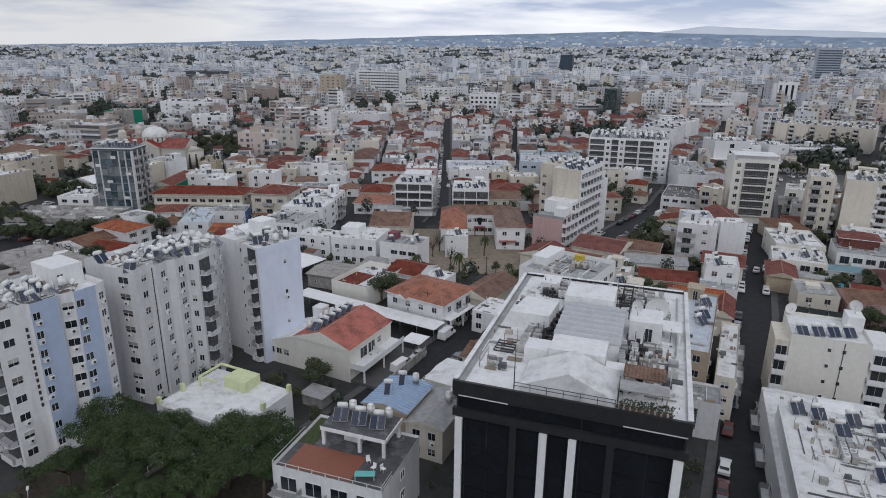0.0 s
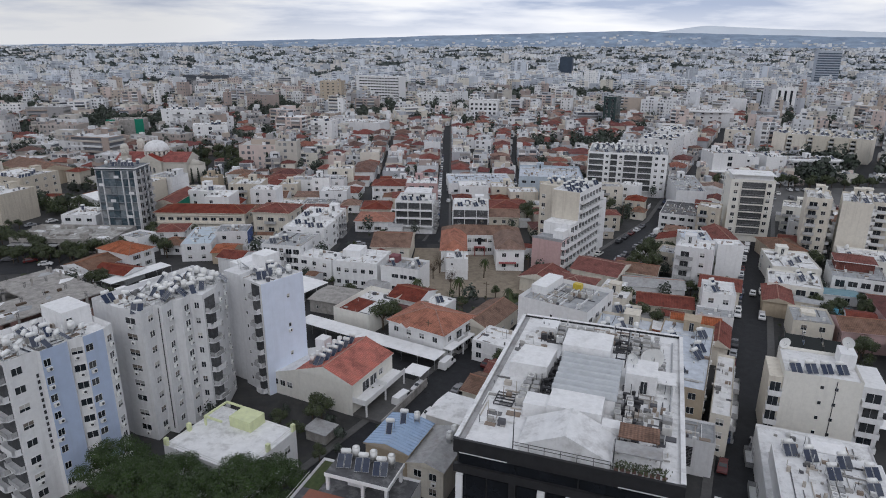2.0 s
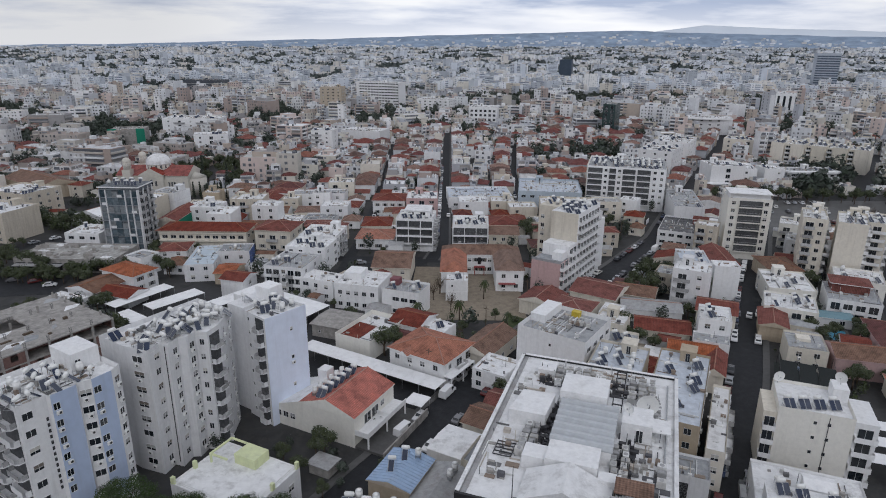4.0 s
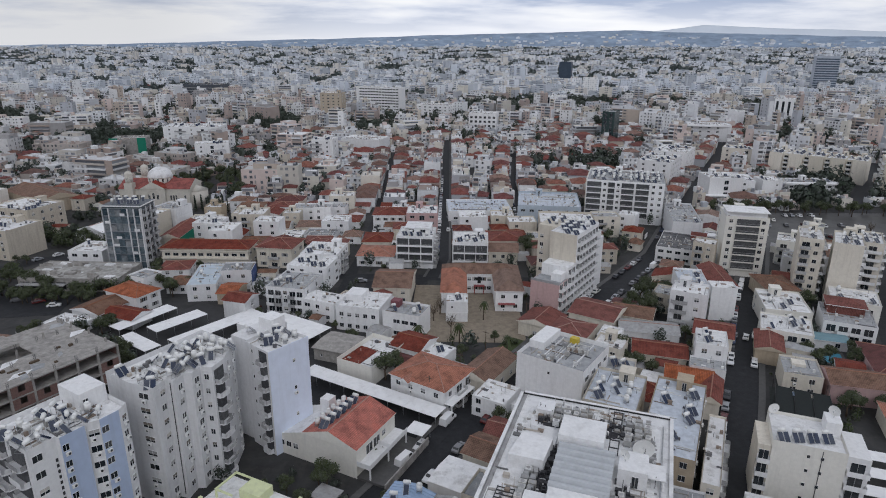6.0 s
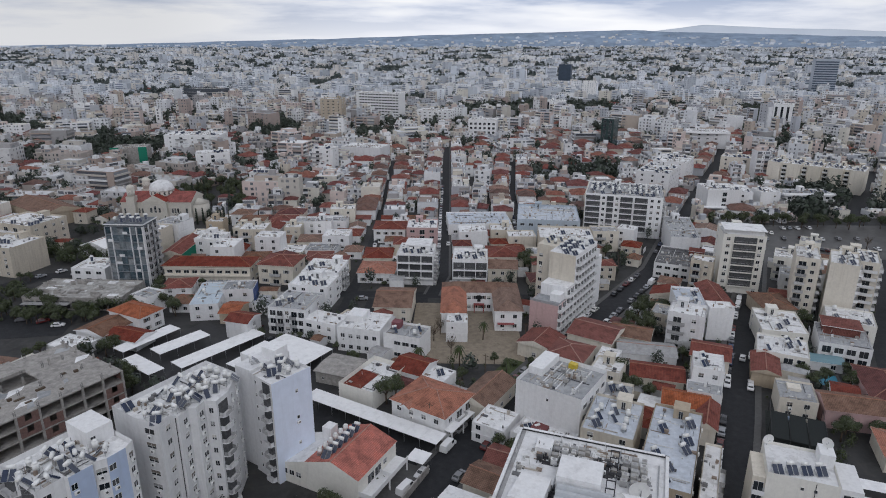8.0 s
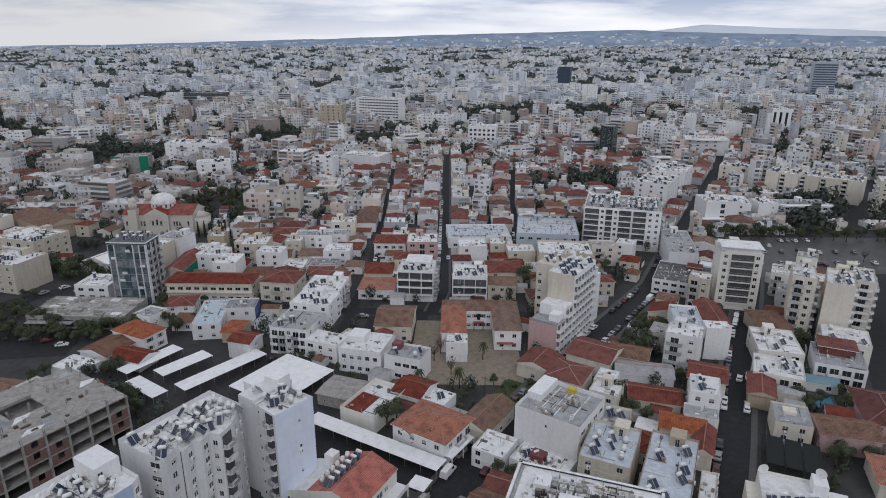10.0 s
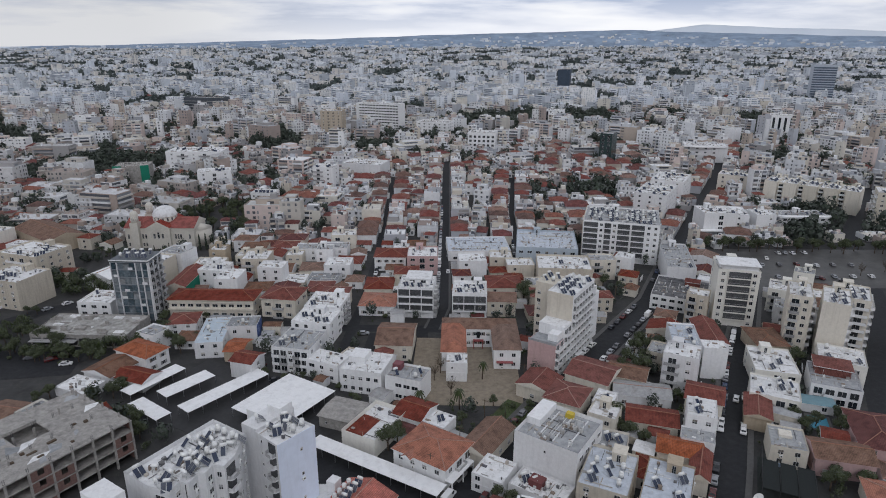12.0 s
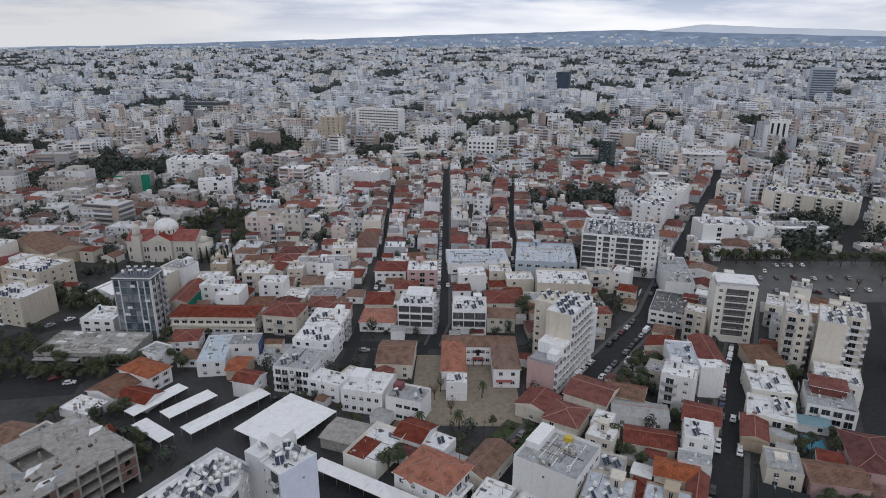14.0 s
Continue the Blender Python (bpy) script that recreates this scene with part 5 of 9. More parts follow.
# strewn plant on that roof: each unit is a thing
ACBOX = None
units = [(-7.0 + random.uniform(-0.1, 0.1), -8.6 + k * 1.05) for k in range(9)] + [(-5.9, -6.5 + k * 1.3) for k in range(4)]
units += [(4.9 + 1.25 * (k % 2) + random.uniform(-0.15, 0.15), -11.6 + 1.3 * (k // 2)) for k in range(14)] + [(10.6, -9 + 1.6 * k) for k in range(3)]
units += [(-5.4 + 1.4 * (k % 4), 11.0 + 1.5 * (k // 4)) for k in range(16)] + [(6.0 + 1.5 * (k % 3), 9.5 + 1.5 * (k // 3)) for k in range(15)]
for u, v in units:
    u, v = u + random.uniform(-0.15, 0.15), v + random.uniform(-0.15, 0.15)
    m = OFFICE @ pose(u, v, BH, 0, 0, random.choice((0, 90, 180)))
    if ACBOX is None:
        e = thing("condenser_unit", 0, 0, 0, "white rooftop air conditioning condenser", "air conditioner", "rooftop condensers")
        bm = bmesh.new(); box(bm, -0.55, 0.55, -0.4, 0.4, 0.12, 1.1); part("casing", bm, mat("weathered_casing", (0.5, 0.5, 0.5), 0.6, 0.15, 2.0, 0.4, GREY_STAIN, palette=[(0.66, 0.66, 0.65), (0.42, 0.42, 0.41), (0.55, 0.54, 0.52), (0.28, 0.28, 0.28), (0.36, 0.35, 0.33)]), e)
        bm = bmesh.new(); tube(bm, (0, 0, 1.1), (0, 0, 1.13), 0.3, sides=12); part("fan_grille", bm, GREYSHEET, e)
        bm = bmesh.new(); box(bm, -0.5, -0.4, -0.4, 0.4, 0, 0.12); box(bm, 0.4, 0.5, -0.4, 0.4, 0, 0.12); part("base_rail", bm, DARKMETAL, e)
        e.matrix_basis = m; ACBOX = e
    else:
        copy_thing(ACBOX, m)


def dish(m, r, label="white rooftop satellite dish"):
    e = thing("satellite_dish", 0, 0, 0, label, "satellite dish", "dishes")
    bm = bmesh.new()
    prev = None
    for k in range(6):
        rr = r * k / 5
        ring = [bm.verts.new((rr * math.cos(a), rr * 0.35 * 0 + 0.28 * r * (k / 5) ** 2 - 0.28 * r, rr * math.sin(a) + r + 0.5)) for a in [2 * math.pi * j / 20 for j in range(20)]] if k else [bm.verts.new((0, -0.28 * r, r + 0.5))]
        if prev:
            for j in range(20):
                q = (j + 1) % 20
                f = bm.faces.new((prev[0], ring[j], ring[q]) if len(prev) == 1 else (prev[j], ring[j], ring[q], prev[q])); f.smooth = True
        prev = ring
    part("reflector", bm, TANK, e).matrix_basis = pose(0, 0, 0, 0, 0, 0)
    bm = bmesh.new(); tube(bm, (0, -0.3 * r, 0), (0, -0.3 * r, r + 0.5), 0.06, sides=6); part("mast", bm, METAL, e)
    bm = bmesh.new(); tube(bm, (0, -0.3 * r, 0.5), (0, 0.5 * r, r + 0.5), 0.025, sides=5); box(bm, -0.08, 0.08, 0.45 * r, 0.6 * r, r + 0.42, r + 0.58); part("feed_arm", bm, METAL, e)
    e.matrix_basis = m
    return e


dish(OFFICE @ pose(8.4, 6.2, BH, 0, 0, 190), 1.6)
dish(OFFICE @ pose(5.9, 1.2, BH + 2.8, 0, 0, 150), 0.8)

# behind it: silver-roofed flats and the white block
b = block(48.2, 114, 10.5, 30, -25, 11.5, 4, OCHRE, ROOFSILVER, "wrw", "wwwwww", "", 9, True, 0.5, "tan apartment building with a silver coated roof", fh=2.9)
b = block(39.0, 126, 11.5, 16, -25, 10.5, 4, CREAM, ROOFSILVER, "w.w", "", "ww.w", 8, True, 0.6, "cream apartment building with a silver roof full of solar heaters", fh=2.7)
b = block(43.5, 140.5, 8, 8, -22, 8.6, 3, CREAM, ROOFGREY, "w.w", "", "w", 3, False, 0.7, "small cream building with solar heaters on its roof")
b = block(54.3, 107.5, 3.4, 25, -25, 8.0, 3, CREAM, ROOFWHITE, "w", "wrwrw", "", 0, False, 0.5, "narrow cream building along the street")
b = block(43.2, 94.2, 8, 6.5, -21, 6.6, 2, PALE, ROOFGREY, ".", "", "", 0, False, 0.4, "low grey service building with a large louvre", "building", "service_building")
bm = bmesh.new()
for i in range(14):
    box(bm, -2.6, 0.6, -3.37, -3.27, 1.6 + i * 0.28, 1.78 + i * 0.28)
part("louvre", bm, DARKMETAL, b)
b = thing(APT, 29.2, 138.7, -34, "white office block with a recessed grey roof and plant", "building")
take(29.2, 138.7, 17, 16.5, -34)
flat_top(b, 17, 16.5, 13.2, WHITE, ROOFGREY, 1.1)
bm = bmesh.new(); box(bm, -8.3, -4.4, -2, 7.8, 13.2, 15.2); part("stair_house", bm, WHITE, b)
bm = bmesh.new(); box(bm, -8.6, -4.2, 2.5, 8.4, 0, 11); part("side_wing", bm, WHITE, b)
for i in range(3):
    bm = bmesh.new(); box(bm, -3.2 + i * 4, -2.9 + i * 4, -6, 7, 13.2, 13.55); part("roof_upstand", bm, PALE, b)
bm = bmesh.new(); box(bm, -0.8, 1.2, 5.6, 7.2, 13.2, 14.6); part("yellow_plant", bm, mat("yellow_paint", (0.55, 0.42, 0.05), 0.5, 0.1, 2), b, "yellow roof plant")
windows(b, "right", 17, 16.5, "WWWW", 4, 0.4, 3.15)
windows(b, "front", 17, 16.5, "..s..", 1, 9.5, 3)
for i in range(7):
    copy_thing(ACBOX, b.matrix_basis @ pose(random.uniform(-2, 6), random.uniform(-6, 4), 13.2, 0, 0, 90 * (i % 2)))

b = block(23.6, 127.4, 14, 8, -34, 4.6, 1, WHITE, ROOFWHITE, "", "", "w", 3, False, 0.6, "low white-roofed building strewn with plant", "building", "shop_building")
bm = bmesh.new(); box(bm, -3, 0.5, -1.5, 1.5, 4.6, 6.4); part("roof_tank", bm, mat("maroon_tank", (0.17, 0.06, 0.06), 0.6, 0.1, 2), b, "maroon roof tank")
roof_clutter(b, 12, 8, 4.6, 40)
roof_clutter(thing("roof_plant", 29.2, 138.7, -34, "grey pipes and vents on a flat roof", "roof plant", z=13.2), 15, 14, 0.0, 60)
# ---- near right ----
b = thing(APT, 70.4, 105.3, -21, "white apartment block with a blank front and heaters on its roof", "building")
take(70.4, 105.3, 14, 12, -21)
flat_top(b, 12.5, 11.2, 13.4, IVORY, ROOFWHITE, 0.6)
windows(b, "front", 12.5, 11.2, "..ss.", 4, 0.8, 3.1)
bm = bmesh.new(); box(bm, 3.4, 6.1, 1.2, 5.2, 13.4, 16.0); part("stair_house", bm, WHITE, b)
bm = bmesh.new(); tube(bm, (2.2, -5.66, 1), (2.2, -5.66, 13.5), 0.07, sides=6); part("downpipe", bm, DARKMETAL, b)
bm = bmesh.new(); box(bm, 6.26, 10.5, -4.0, 5.0, 0, 12.6); part("rear_wing", bm, WHITE, b)
windows(b, "front", 17, 8.2, "b", 4, 0.4, 3.0, span=(6.6, 10.4))
bm = bmesh.new(); box(bm, -8.6, -6.26, -5.4, 3.0, 0, 12.4); part("side_wing", bm, CREAM, b)
windows(b, "front", 17, 10.9, "b", 4, 0.2, 3.0, span=(-8.5, -6.3))
for x in (-4.6, -2.0, 0.6, 3.2):
    p = b.matrix_basis @ Vector((x, -2.5 + 0.3 * x, 13.4)); HEATERS.append((p.x, p.y, p.z, 2, 0))
dish(b.matrix_basis @ pose(-5.4, 4.6, 13.4, 0, 0, 200), 1.1)
dish(b.matrix_basis @ pose(4.7, 3.2, 16.0, 0, 0, 150), 1.1)
b = thing("shop_building", 57.8, 77, -21, "low white-roofed building with solar heaters and roof rooms", "building")
take(57.8, 77, 18, 40, -21)
flat_top(b, 17.5, 38, 5.2, WHITE, ROOFWHITE, 0.5)
bm = bmesh.new(); box(bm, -7.6, 7.8, -18.8, 8.6, 5.2, 8.6); part("upper_floor", bm, WHITE, b)
bm = bmesh.new(); box(bm, -7.4, 7.6, -18.6, 8.4, 8.605, 8.66); part("upper_roof", bm, ROOFWHITE, b)
bm = bmesh.new(); box(bm, -1.2, 3.4, 10.6, 14.6, 5.2, 7.6); hip_roof(bm, -1.2, 3.4, 10.6, 14.6, 7.7, 0.7, 0.2, "x"); part("roof_room", bm, [WHITE, WHITE], b)
windows(b, "left", 17.5, 38, "r.r.r.r", 1, 0.2, 3)
roof_clutter(b, 14, 26, 8.66, 130, y=-5); roof_clutter(b, 16, 9, 5.2, 40, y=13.5)
for x, y in ((-2.6, 6.3), (2.0, 6.3), (5.4, 4.8), (4.8, 0.6), (-5.4, 6.8), (0.0, 2.6), (5.6, -3.4), (3.0, -7.0)):
    p = b.matrix_basis @ Vector((x, y, 8.66)); HEATERS.append((p.x, p.y, p.z, 0, 0))
p = b.matrix_basis @ Vector((-4.6, 12.5, 5.2)); HEATERS.append((p.x, p.y, p.z, 0, 1))
for i in range(8):
    copy_thing(ACBOX, b.matrix_basis @ pose(-0.6 + 1.0 * (i % 2), -4.6 + 1.3 * (i // 2), 8.66, 0, 0, 90))

# ---- middle distance: left ----
GLASSY = "slim glass-fronted apartment tower with white piers"
block(-182.7, 250, 21, 17, -16, 12, 4, STONE, ROOFWHITE, "bbww", ".", "", 5, True, 0.7, "cream apartment block with balconies")
block(-192.6, 280, 24, 19, -18, 13, 4, STONE, ROOFWHITE, "wbbw", "wwww", "", 6, True, 0.7, "cream apartment block with balconies")
house(-217, 330, 42, 19, -36, 7, 3.0, "x", OCHRE, TILEBROWN, 1, "", "", "", label="old hall with a long brown tiled roof", name="hall")
house(-152, 273, 14, 20, -20, 5.6, 2.2, "y", PALE, SHEET, 1, "", "", "", label="pale metal storage hall with a white sheet roof", name="warehouse", category="warehouse")
block(-141, 240, 14, 13, -4, 6, 2, WHITE, ROOFWHITE, "WWW", "", "", 2, False, 0.5, "low white flat-roofed building", "building")
b = thing(APT, -122.8, 236.2, -2, GLASSY, "building")
take(-122.8, 236.2, 15, 11, -2)
SLATE = mat("slate_cladding", (0.10, 0.115, 0.13), 0.5, 0.15, 1)
TOWERGLASS = mat("blue_green_tower_glass", (0.12, 0.15, 0.17), 0.15, 0.5, 0.7, 0.5, (0.3, 0.33, 0.36), spec=0.8, random=0.6)
flat_top(b, 14.8, 11, 24.6, SLATE, ROOFWHITE, 0.8)
for i in range(6):
    for k in range(8):
        x0, z = -7.3 + i * 2.45, 0.5 + k * 3.03
        bm = bmesh.new(); box(bm, x0, x0 + 2.3, -5.62 - (0.35 if i in (2, 3) else 0), -5.5, z, z + 2.75 - (0.6 if (i + k) % 3 == 0 else 0)); part("glass_panel", bm, TOWERGLASS, b)
for k in range(1, 9):
    bm = bmesh.new(); box(bm, -7.3, 7.3, -6.02, -5.5, 0.28 + k * 3.03, 0.48 + k * 3.03); part("floor_band", bm, mat("grey_cladding", (0.24, 0.26, 0.28), 0.5, 0.1, 1.0) if k == 1 else bpy.data.materials["grey_cladding"], b)
for k, (x, z, w_) in enumerate(((-3.4, 3, 2.2), (3.4, 2, 2.2), (-5.6, 6, 2.0), (-2.0, 4, 2.0), (5.4, 5, 2.0), (0.4, 7, 1.8))):
    bm = bmesh.new(); box(bm, x - w_ / 2, x + w_ / 2, -6.12, -6.03, z * 3.03 + 0.5, z * 3.03 + 1.5); part("balcony_front", bm, PALE, b)
for x, w_ in ((-7.4, 0.14), (-4.9, 0.3), (2.45, 0.34), (4.9, 0.34), (7.3, 0.3)):
    bm = bmesh.new(); box(bm, x - w_ / 2, x + w_ / 2, -6.1, -5.5, 0, 24.6); part("pier", bm, PALE, b)
for y in (-5.2, -1.6, 2.0, 5.2):
    bm = bmesh.new(); box(bm, 7.4, 7.75, y - 0.2, y + 0.2, 0, 24.6); part("pier", bm, PALE, b)
windows(b, "right", 14.8, 11, "rdr", 8, 0.3, 3.03)
bm = bmesh.new(); box(bm, -7.6, 7.8, -6.1, 5.6, 25.42, 25.56); part("roof_slab", bm, SLATE, b, "dark slate roof deck")
bm = bmesh.new(); box(bm, -7.7, 7.9, -6.25, -6.11, 25.3, 25.75); part("roof_rim", bm, WHITE, b, "white roof rim")
bm = bmesh.new(); box(bm, 7.81, 7.95, -6.1, 5.6, 25.3, 25.75); part("roof_rim", bm, WHITE, b, "white roof rim")
strew_heaters(b, 14, 10, 25.56, 12, 0.6)
b = thing("ruined_building", -133.5, 216.5, -2, "derelict flat-roofed concrete building with patched white roof", "building")
take(-133.5, 216.5, 37, 19, -2)
flat_top(b, 36, 18, 4.6, CONCRETE, mat("ruined_roof", (0.34, 0.33, 0.31), 0.9, 0.35, 0.5, 0.85, (0.62, 0.62, 0.6)), 0.4)
for k in range(34):
    bm = bmesh.new(); x, y = random.uniform(-17, 16), random.uniform(-8, 7); L = random.uniform(1, 4)
    if k < 20:
        box(bm, x, min(x + L, 17.5), y, min(y + random.uniform(0.15, 2.6), 8.5), 4.61, 4.65 + random.uniform(0.0, 0.9)); part("rubble", bm, CONCRETE if k % 2 else ROOFWHITE, b)
    else:
        box(bm, x, min(x + L, 17.5), y, y + 0.2, 4.61, 4.61 + random.uniform(0.5, 1.8)); part("broken_wall", bm, CONCRETE, b)
for i in range(8):
    # dark boxes on the solid front imitate the shade inside empty openings
    bm = bmesh.new(); box(bm, -17.2 + i * 4.4, -13.9 + i * 4.4, -9.15, -9.0, 0.8, 3.4); part("opening", bm, DARKMETAL, b, "flat dark panel painting the shade of an empty opening")
bm = bmesh.new(); box(bm, -17, 0, -11.8, -9.2, 2.9, 3.1); part("canopy", bm, GREYSHEET, b)
b = block(-116, 176.5, 12, 8.5, -20, 2.8, 1, PALE, ROOFWHITE, "..", "", "", 0, False, 0.3, "low derelict building with a crumbling white roof", "building", "ruined_shed")
for k in range(9):
    x, y = random.uniform(-5, 4), random.uniform(-3.6, 3)
    bm = bmesh.new(); box(bm, x, x + random.uniform(0.6, 1.8), y, y + random.uniform(0.3, 0.8), 2.81, 2.85 + random.uniform(0.1, 0.6)); part("rubble", bm, ROOFWHITE if k % 2 else CONCRETE, b)
house(-104.5, 195.3, 15, 9.2, -26, 6, 1.9, None, WHITE, TILEORANGE, 2, "..", "nn", "", label="white house with an orange tiled hip roof")
house(-111, 187, 12, 12, -22, 3.8, 1.6, "y", PALE, TILEBROWN, 1, "w.", "", "", label="low house with patched brown tiled roof")
house(-100.5, 182, 12, 8, -20, 3.4, 1.4, "x", PALE, TILE, 1, "w.w", "", "", label="low house with a red tiled roof")
b = house(-94, 238.8, 34, 11, -1, 8, 2.0, None, CREAM, TILE, 2, "WWWWWWWWWW", "WW", "", label="long cream public building with a red tiled hip roof", name="public_building", category="building", over=0.9)
bm = bmesh.new(); box(bm, -17.2, 17.2, -6.3, -5.5, 3.7, 4.3); box(bm, -17.2, 17.2, -6.3, -5.5, 6.9, 7.4); part("band", bm, CREAM, b)
b = house(-66.2, 240.6, 14.4, 13.5, -8.5, 8.2, 2.2, None, CREAM, TILE, 2, "nrn", "wn", "", label="old cream mansion with shutters and a red hip roof", name="mansion", over=0.7)
house(-100.5, 222.3, 10.5, 10.5, 8, 5, 1.6, None, WHITE, TILE, 2, "ww", "ww", "", label="house with a red hip roof beside a yard")
block(-84.6, 210, 9.8, 21, 8, 6, 2, PALE, mat("blue_grey_sheet_roof", (0.45, 0.52, 0.58), 0.5, 0.12, 0.6, 0.3, (0.6, 0.63, 0.66)), "ww", "w.w", "", 1, False, 0.2, "grey building with a pale blue-grey roof")
b = house(-113.8, 259, 8, 24, 0, 8, 1.8, "y", STONE, TILE, 2, "w", "", "", label="house under repair with green netting over its side")
bm = bmesh.new(); box(bm, 4.2, 4.3, -11.5, 8, 0.5, 7.6); part("scaffold_net", bm, NET, b, "green scaffold netting")
block(-103.6, 267.5, 11, 12, -9, 9.6, 3, WHITE, ROOFWHITE, "ww", "wrw", "", 3, True, 0.5)
b = block(-75.2, 215, 11, 9, 5, 7, 2, PALE, ROOFGREY, "ww", "", "", 1, False, 0.4, "grey flat-roofed building with a blue mural on its side")
bm = bmesh.new(); box(bm, 5.5, 5.56, -4.3, 4.3, 0.4, 7.0); part("mural", bm, mat("blue_mural", (0.05, 0.09, 0.24), 0.7, 0.5, 0.8, 0.7, (0.3, 0.34, 0.5)), b, "dark blue and violet painted mural")
house(-73.5, 201.8, 6.4, 10, -5, 4, 1.3, "x", OCHRE, TILEORANGE, 1, "w", "", "", label="small house with an orange tiled roof")
house(-66.4, 189.4, 8, 8, -16, 6, 1.4, "x", PALE, TILE, 2, "", "w", "", label="plain grey house with a red tiled roof")
block(-50.4, 197.6, 13.6, 15.5, -12, 8.6, 3, PALE, ROOFGREY, "brwrb", "w.w.", "", 3, False, 0.5, "grey-roofed shop building with balconies")
block(-48.2, 216.4, 15, 12.4, -10, 8.6, 3, WHITE, ROOFWHITE, "ww.w", "w.W", "", 4, True, 0.5, "white flat-roofed building with a patchy roof")
block(-46.8, 231.8, 14.4, 15, -7, 8.6, 3, WHITE, ROOFWHITE, "wWw", "wrrw", "", 5, True, 0.5)
block(-39, 188.6, 12.5, 8, -24, 6.2, 2, WHITE, ROOFWHITE, "Www", "", "", 1, False, 0.4, "white low shop building with a white roof", "building", "shop_building")
b = block(-25.2, 183, 14, 13, -14, 7.6, 2, WHITE, ROOFWHITE, "wwwww", "..", "", 0, False, 0.6, "white two-storey shop building with a bright white roof", "building", "shop_building")
bm = bmesh.new(); box(bm, -6, -0.5, -1, 5.2, 7.6, 9.8); part("roof_room", bm, WHITE, b)
b = block(-11.6, 176.4, 12, 9, -20, 7.6, 2, WHITE, ROOFGREY, ".WWW", "..", "", 3, False, 0.7, "white building with a grey plant roof", "building", "shop_building")
bm = bmesh.new(); box(bm, -5.6, -2.8, 0.6, 3.4, 7.6, 9.6); part("roof_room", bm, mat("maroon_render", (0.2, 0.08, 0.09), 0.8, 0.1, 1), b, "maroon roof room")
b = house(-17.6, 207.5, 12.6, 18, -3, 6, 2.4, "x", CREAM, TILEBROWN, 2, "w.w", "", "", label="old house with brown and maroon tiled roofs", over=0.5)
bm = bmesh.new(); hip_roof(bm, -6.2, 0.2, -14, -10, 4.6, 1.2, 0.3, "y"); box(bm, -6.2, 0.2, -14, -10.05, 0, 4.4); part("wing", bm, [TILE, WHITE], b)
b = block(-11.4, 241.5, 14.4, 14, -5, 12.5, 4, WHITE, ROOFWHITE, "", "rrr", "", 7, True, 0.6, "white corner apartment building with wrap-round balconies")
bands(b, -7.0, 7.4, -7.0, 4, 0.1, 3.1, out=1.4, front=0.6, pitch=4.6)
bm = bmesh.new(); box(bm, -4.2, 5.6, -2.6, 6.7, 12.5, 15.2); part("penthouse", bm, WHITE, b)
bm = bmesh.new(); box(bm, -4.5, 5.9, -3.0, 6.9, 15.21, 15.35); part("penthouse_roof", bm, ROOFWHITE, b)
windows(b, "front", 11.8, 5.2, "WW", 1, 12.5, 3, span=(-4, 5))
house(-27.5, 243, 14.5, 14, -3, 4.4, 2.0, None, WHITE, TILEORANGE, 1, "nwnw", "", "", label="single-storey house with a vivid red hip roof")
house(-29, 261, 12, 14, 0, 4.6, 1.8, None, CREAM, TILE, 1, "ww", "", "", label="single-storey house with a red hip roof")
# the old school round three sides of a court
b = thing("school_building", 12.4, 203, -1, "white school with brown tiled roofs round a court", "school")
take(12.4, 203, 28, 30, -1)
for nm, x0, x1, y0, y1 in (("main_block", -13.3, 13.6, 6, 15), ("left_wing", -13.3, -5.3, -12, 6), ("right_wing", 4.6, 13.6, -10, 6)):
    bm = bmesh.new(); box(bm, x0, x1, y0, y1 - (0.02 if nm != "main_block" else 0), 0, 7.2); part(nm, bm, WHITE, b)
    bm = bmesh.new(); hip_roof(bm, x0, x1, y0, y1 + (0 if nm == "main_block" else 4), 7.4 + (0.02 if "wing" in nm else 0), 2.4, 0.5); part("roof", bm, [TILEBROWN if nm != "left_wing" else TILEORANGE, WHITE], b)
windows(b, "front", 28, -12, "wnnw", 2, 0.4, 3.4, span=(-5, 4.4))
windows(b, "front", 28, 20, "ww", 2, 0.4, 3.4, span=(5, 13.3))
windows(b, "right", -10.6, 28, "www", 2, 0.4, 3.4, span=(-11, 4))
bm = bmesh.new(); box(bm, -2.2, 1.6, 4.6, 5.98, 2.9, 3.2); box(bm, -2.1, -1.8, 4.7, 5.0, 0, 2.9); box(bm, 1.2, 1.5, 4.7, 5.0, 0, 2.9); part("porch", bm, mat("maroon_paint", (0.25, 0.06, 0.06), 0.6, 0.1, 2), b, "maroon roofed porch")
bm = bmesh.new(); box(bm, -0.9, 0.3, 5.85, 5.99, 3.8, 6.3); part("arched_window", bm, GLASS, b)
bm = bmesh.new(); box(bm, 5.4, 11.0, -11.4, -10.02, 2.9, 3.1); part("awning", bm, AWNING, b)
b = block(4.0, 187.6, 7, 6.4, -2, 6.6, 2, WHITE, ROOFWHITE, "s.", "", "", 1, False, 0.4, "white two-storey annex with an outside stair", "building", "school_annex")
b = block(10.2, 241, 14, 14, -3, 10.4, 3, WHITE, ROOFWHITE, "w.w", "", "", 6, True, 0.7)
bands(b, -6.8, 6.8, -7.0, 3, 0.1, 3.3, out=1.2)
house(23.3, 241, 11.4, 10.4, -4, 6.6, 2.0, "x", CREAM, TILEBROWN, 2, "www", "", "", label="old cream house with a brown tiled roof")
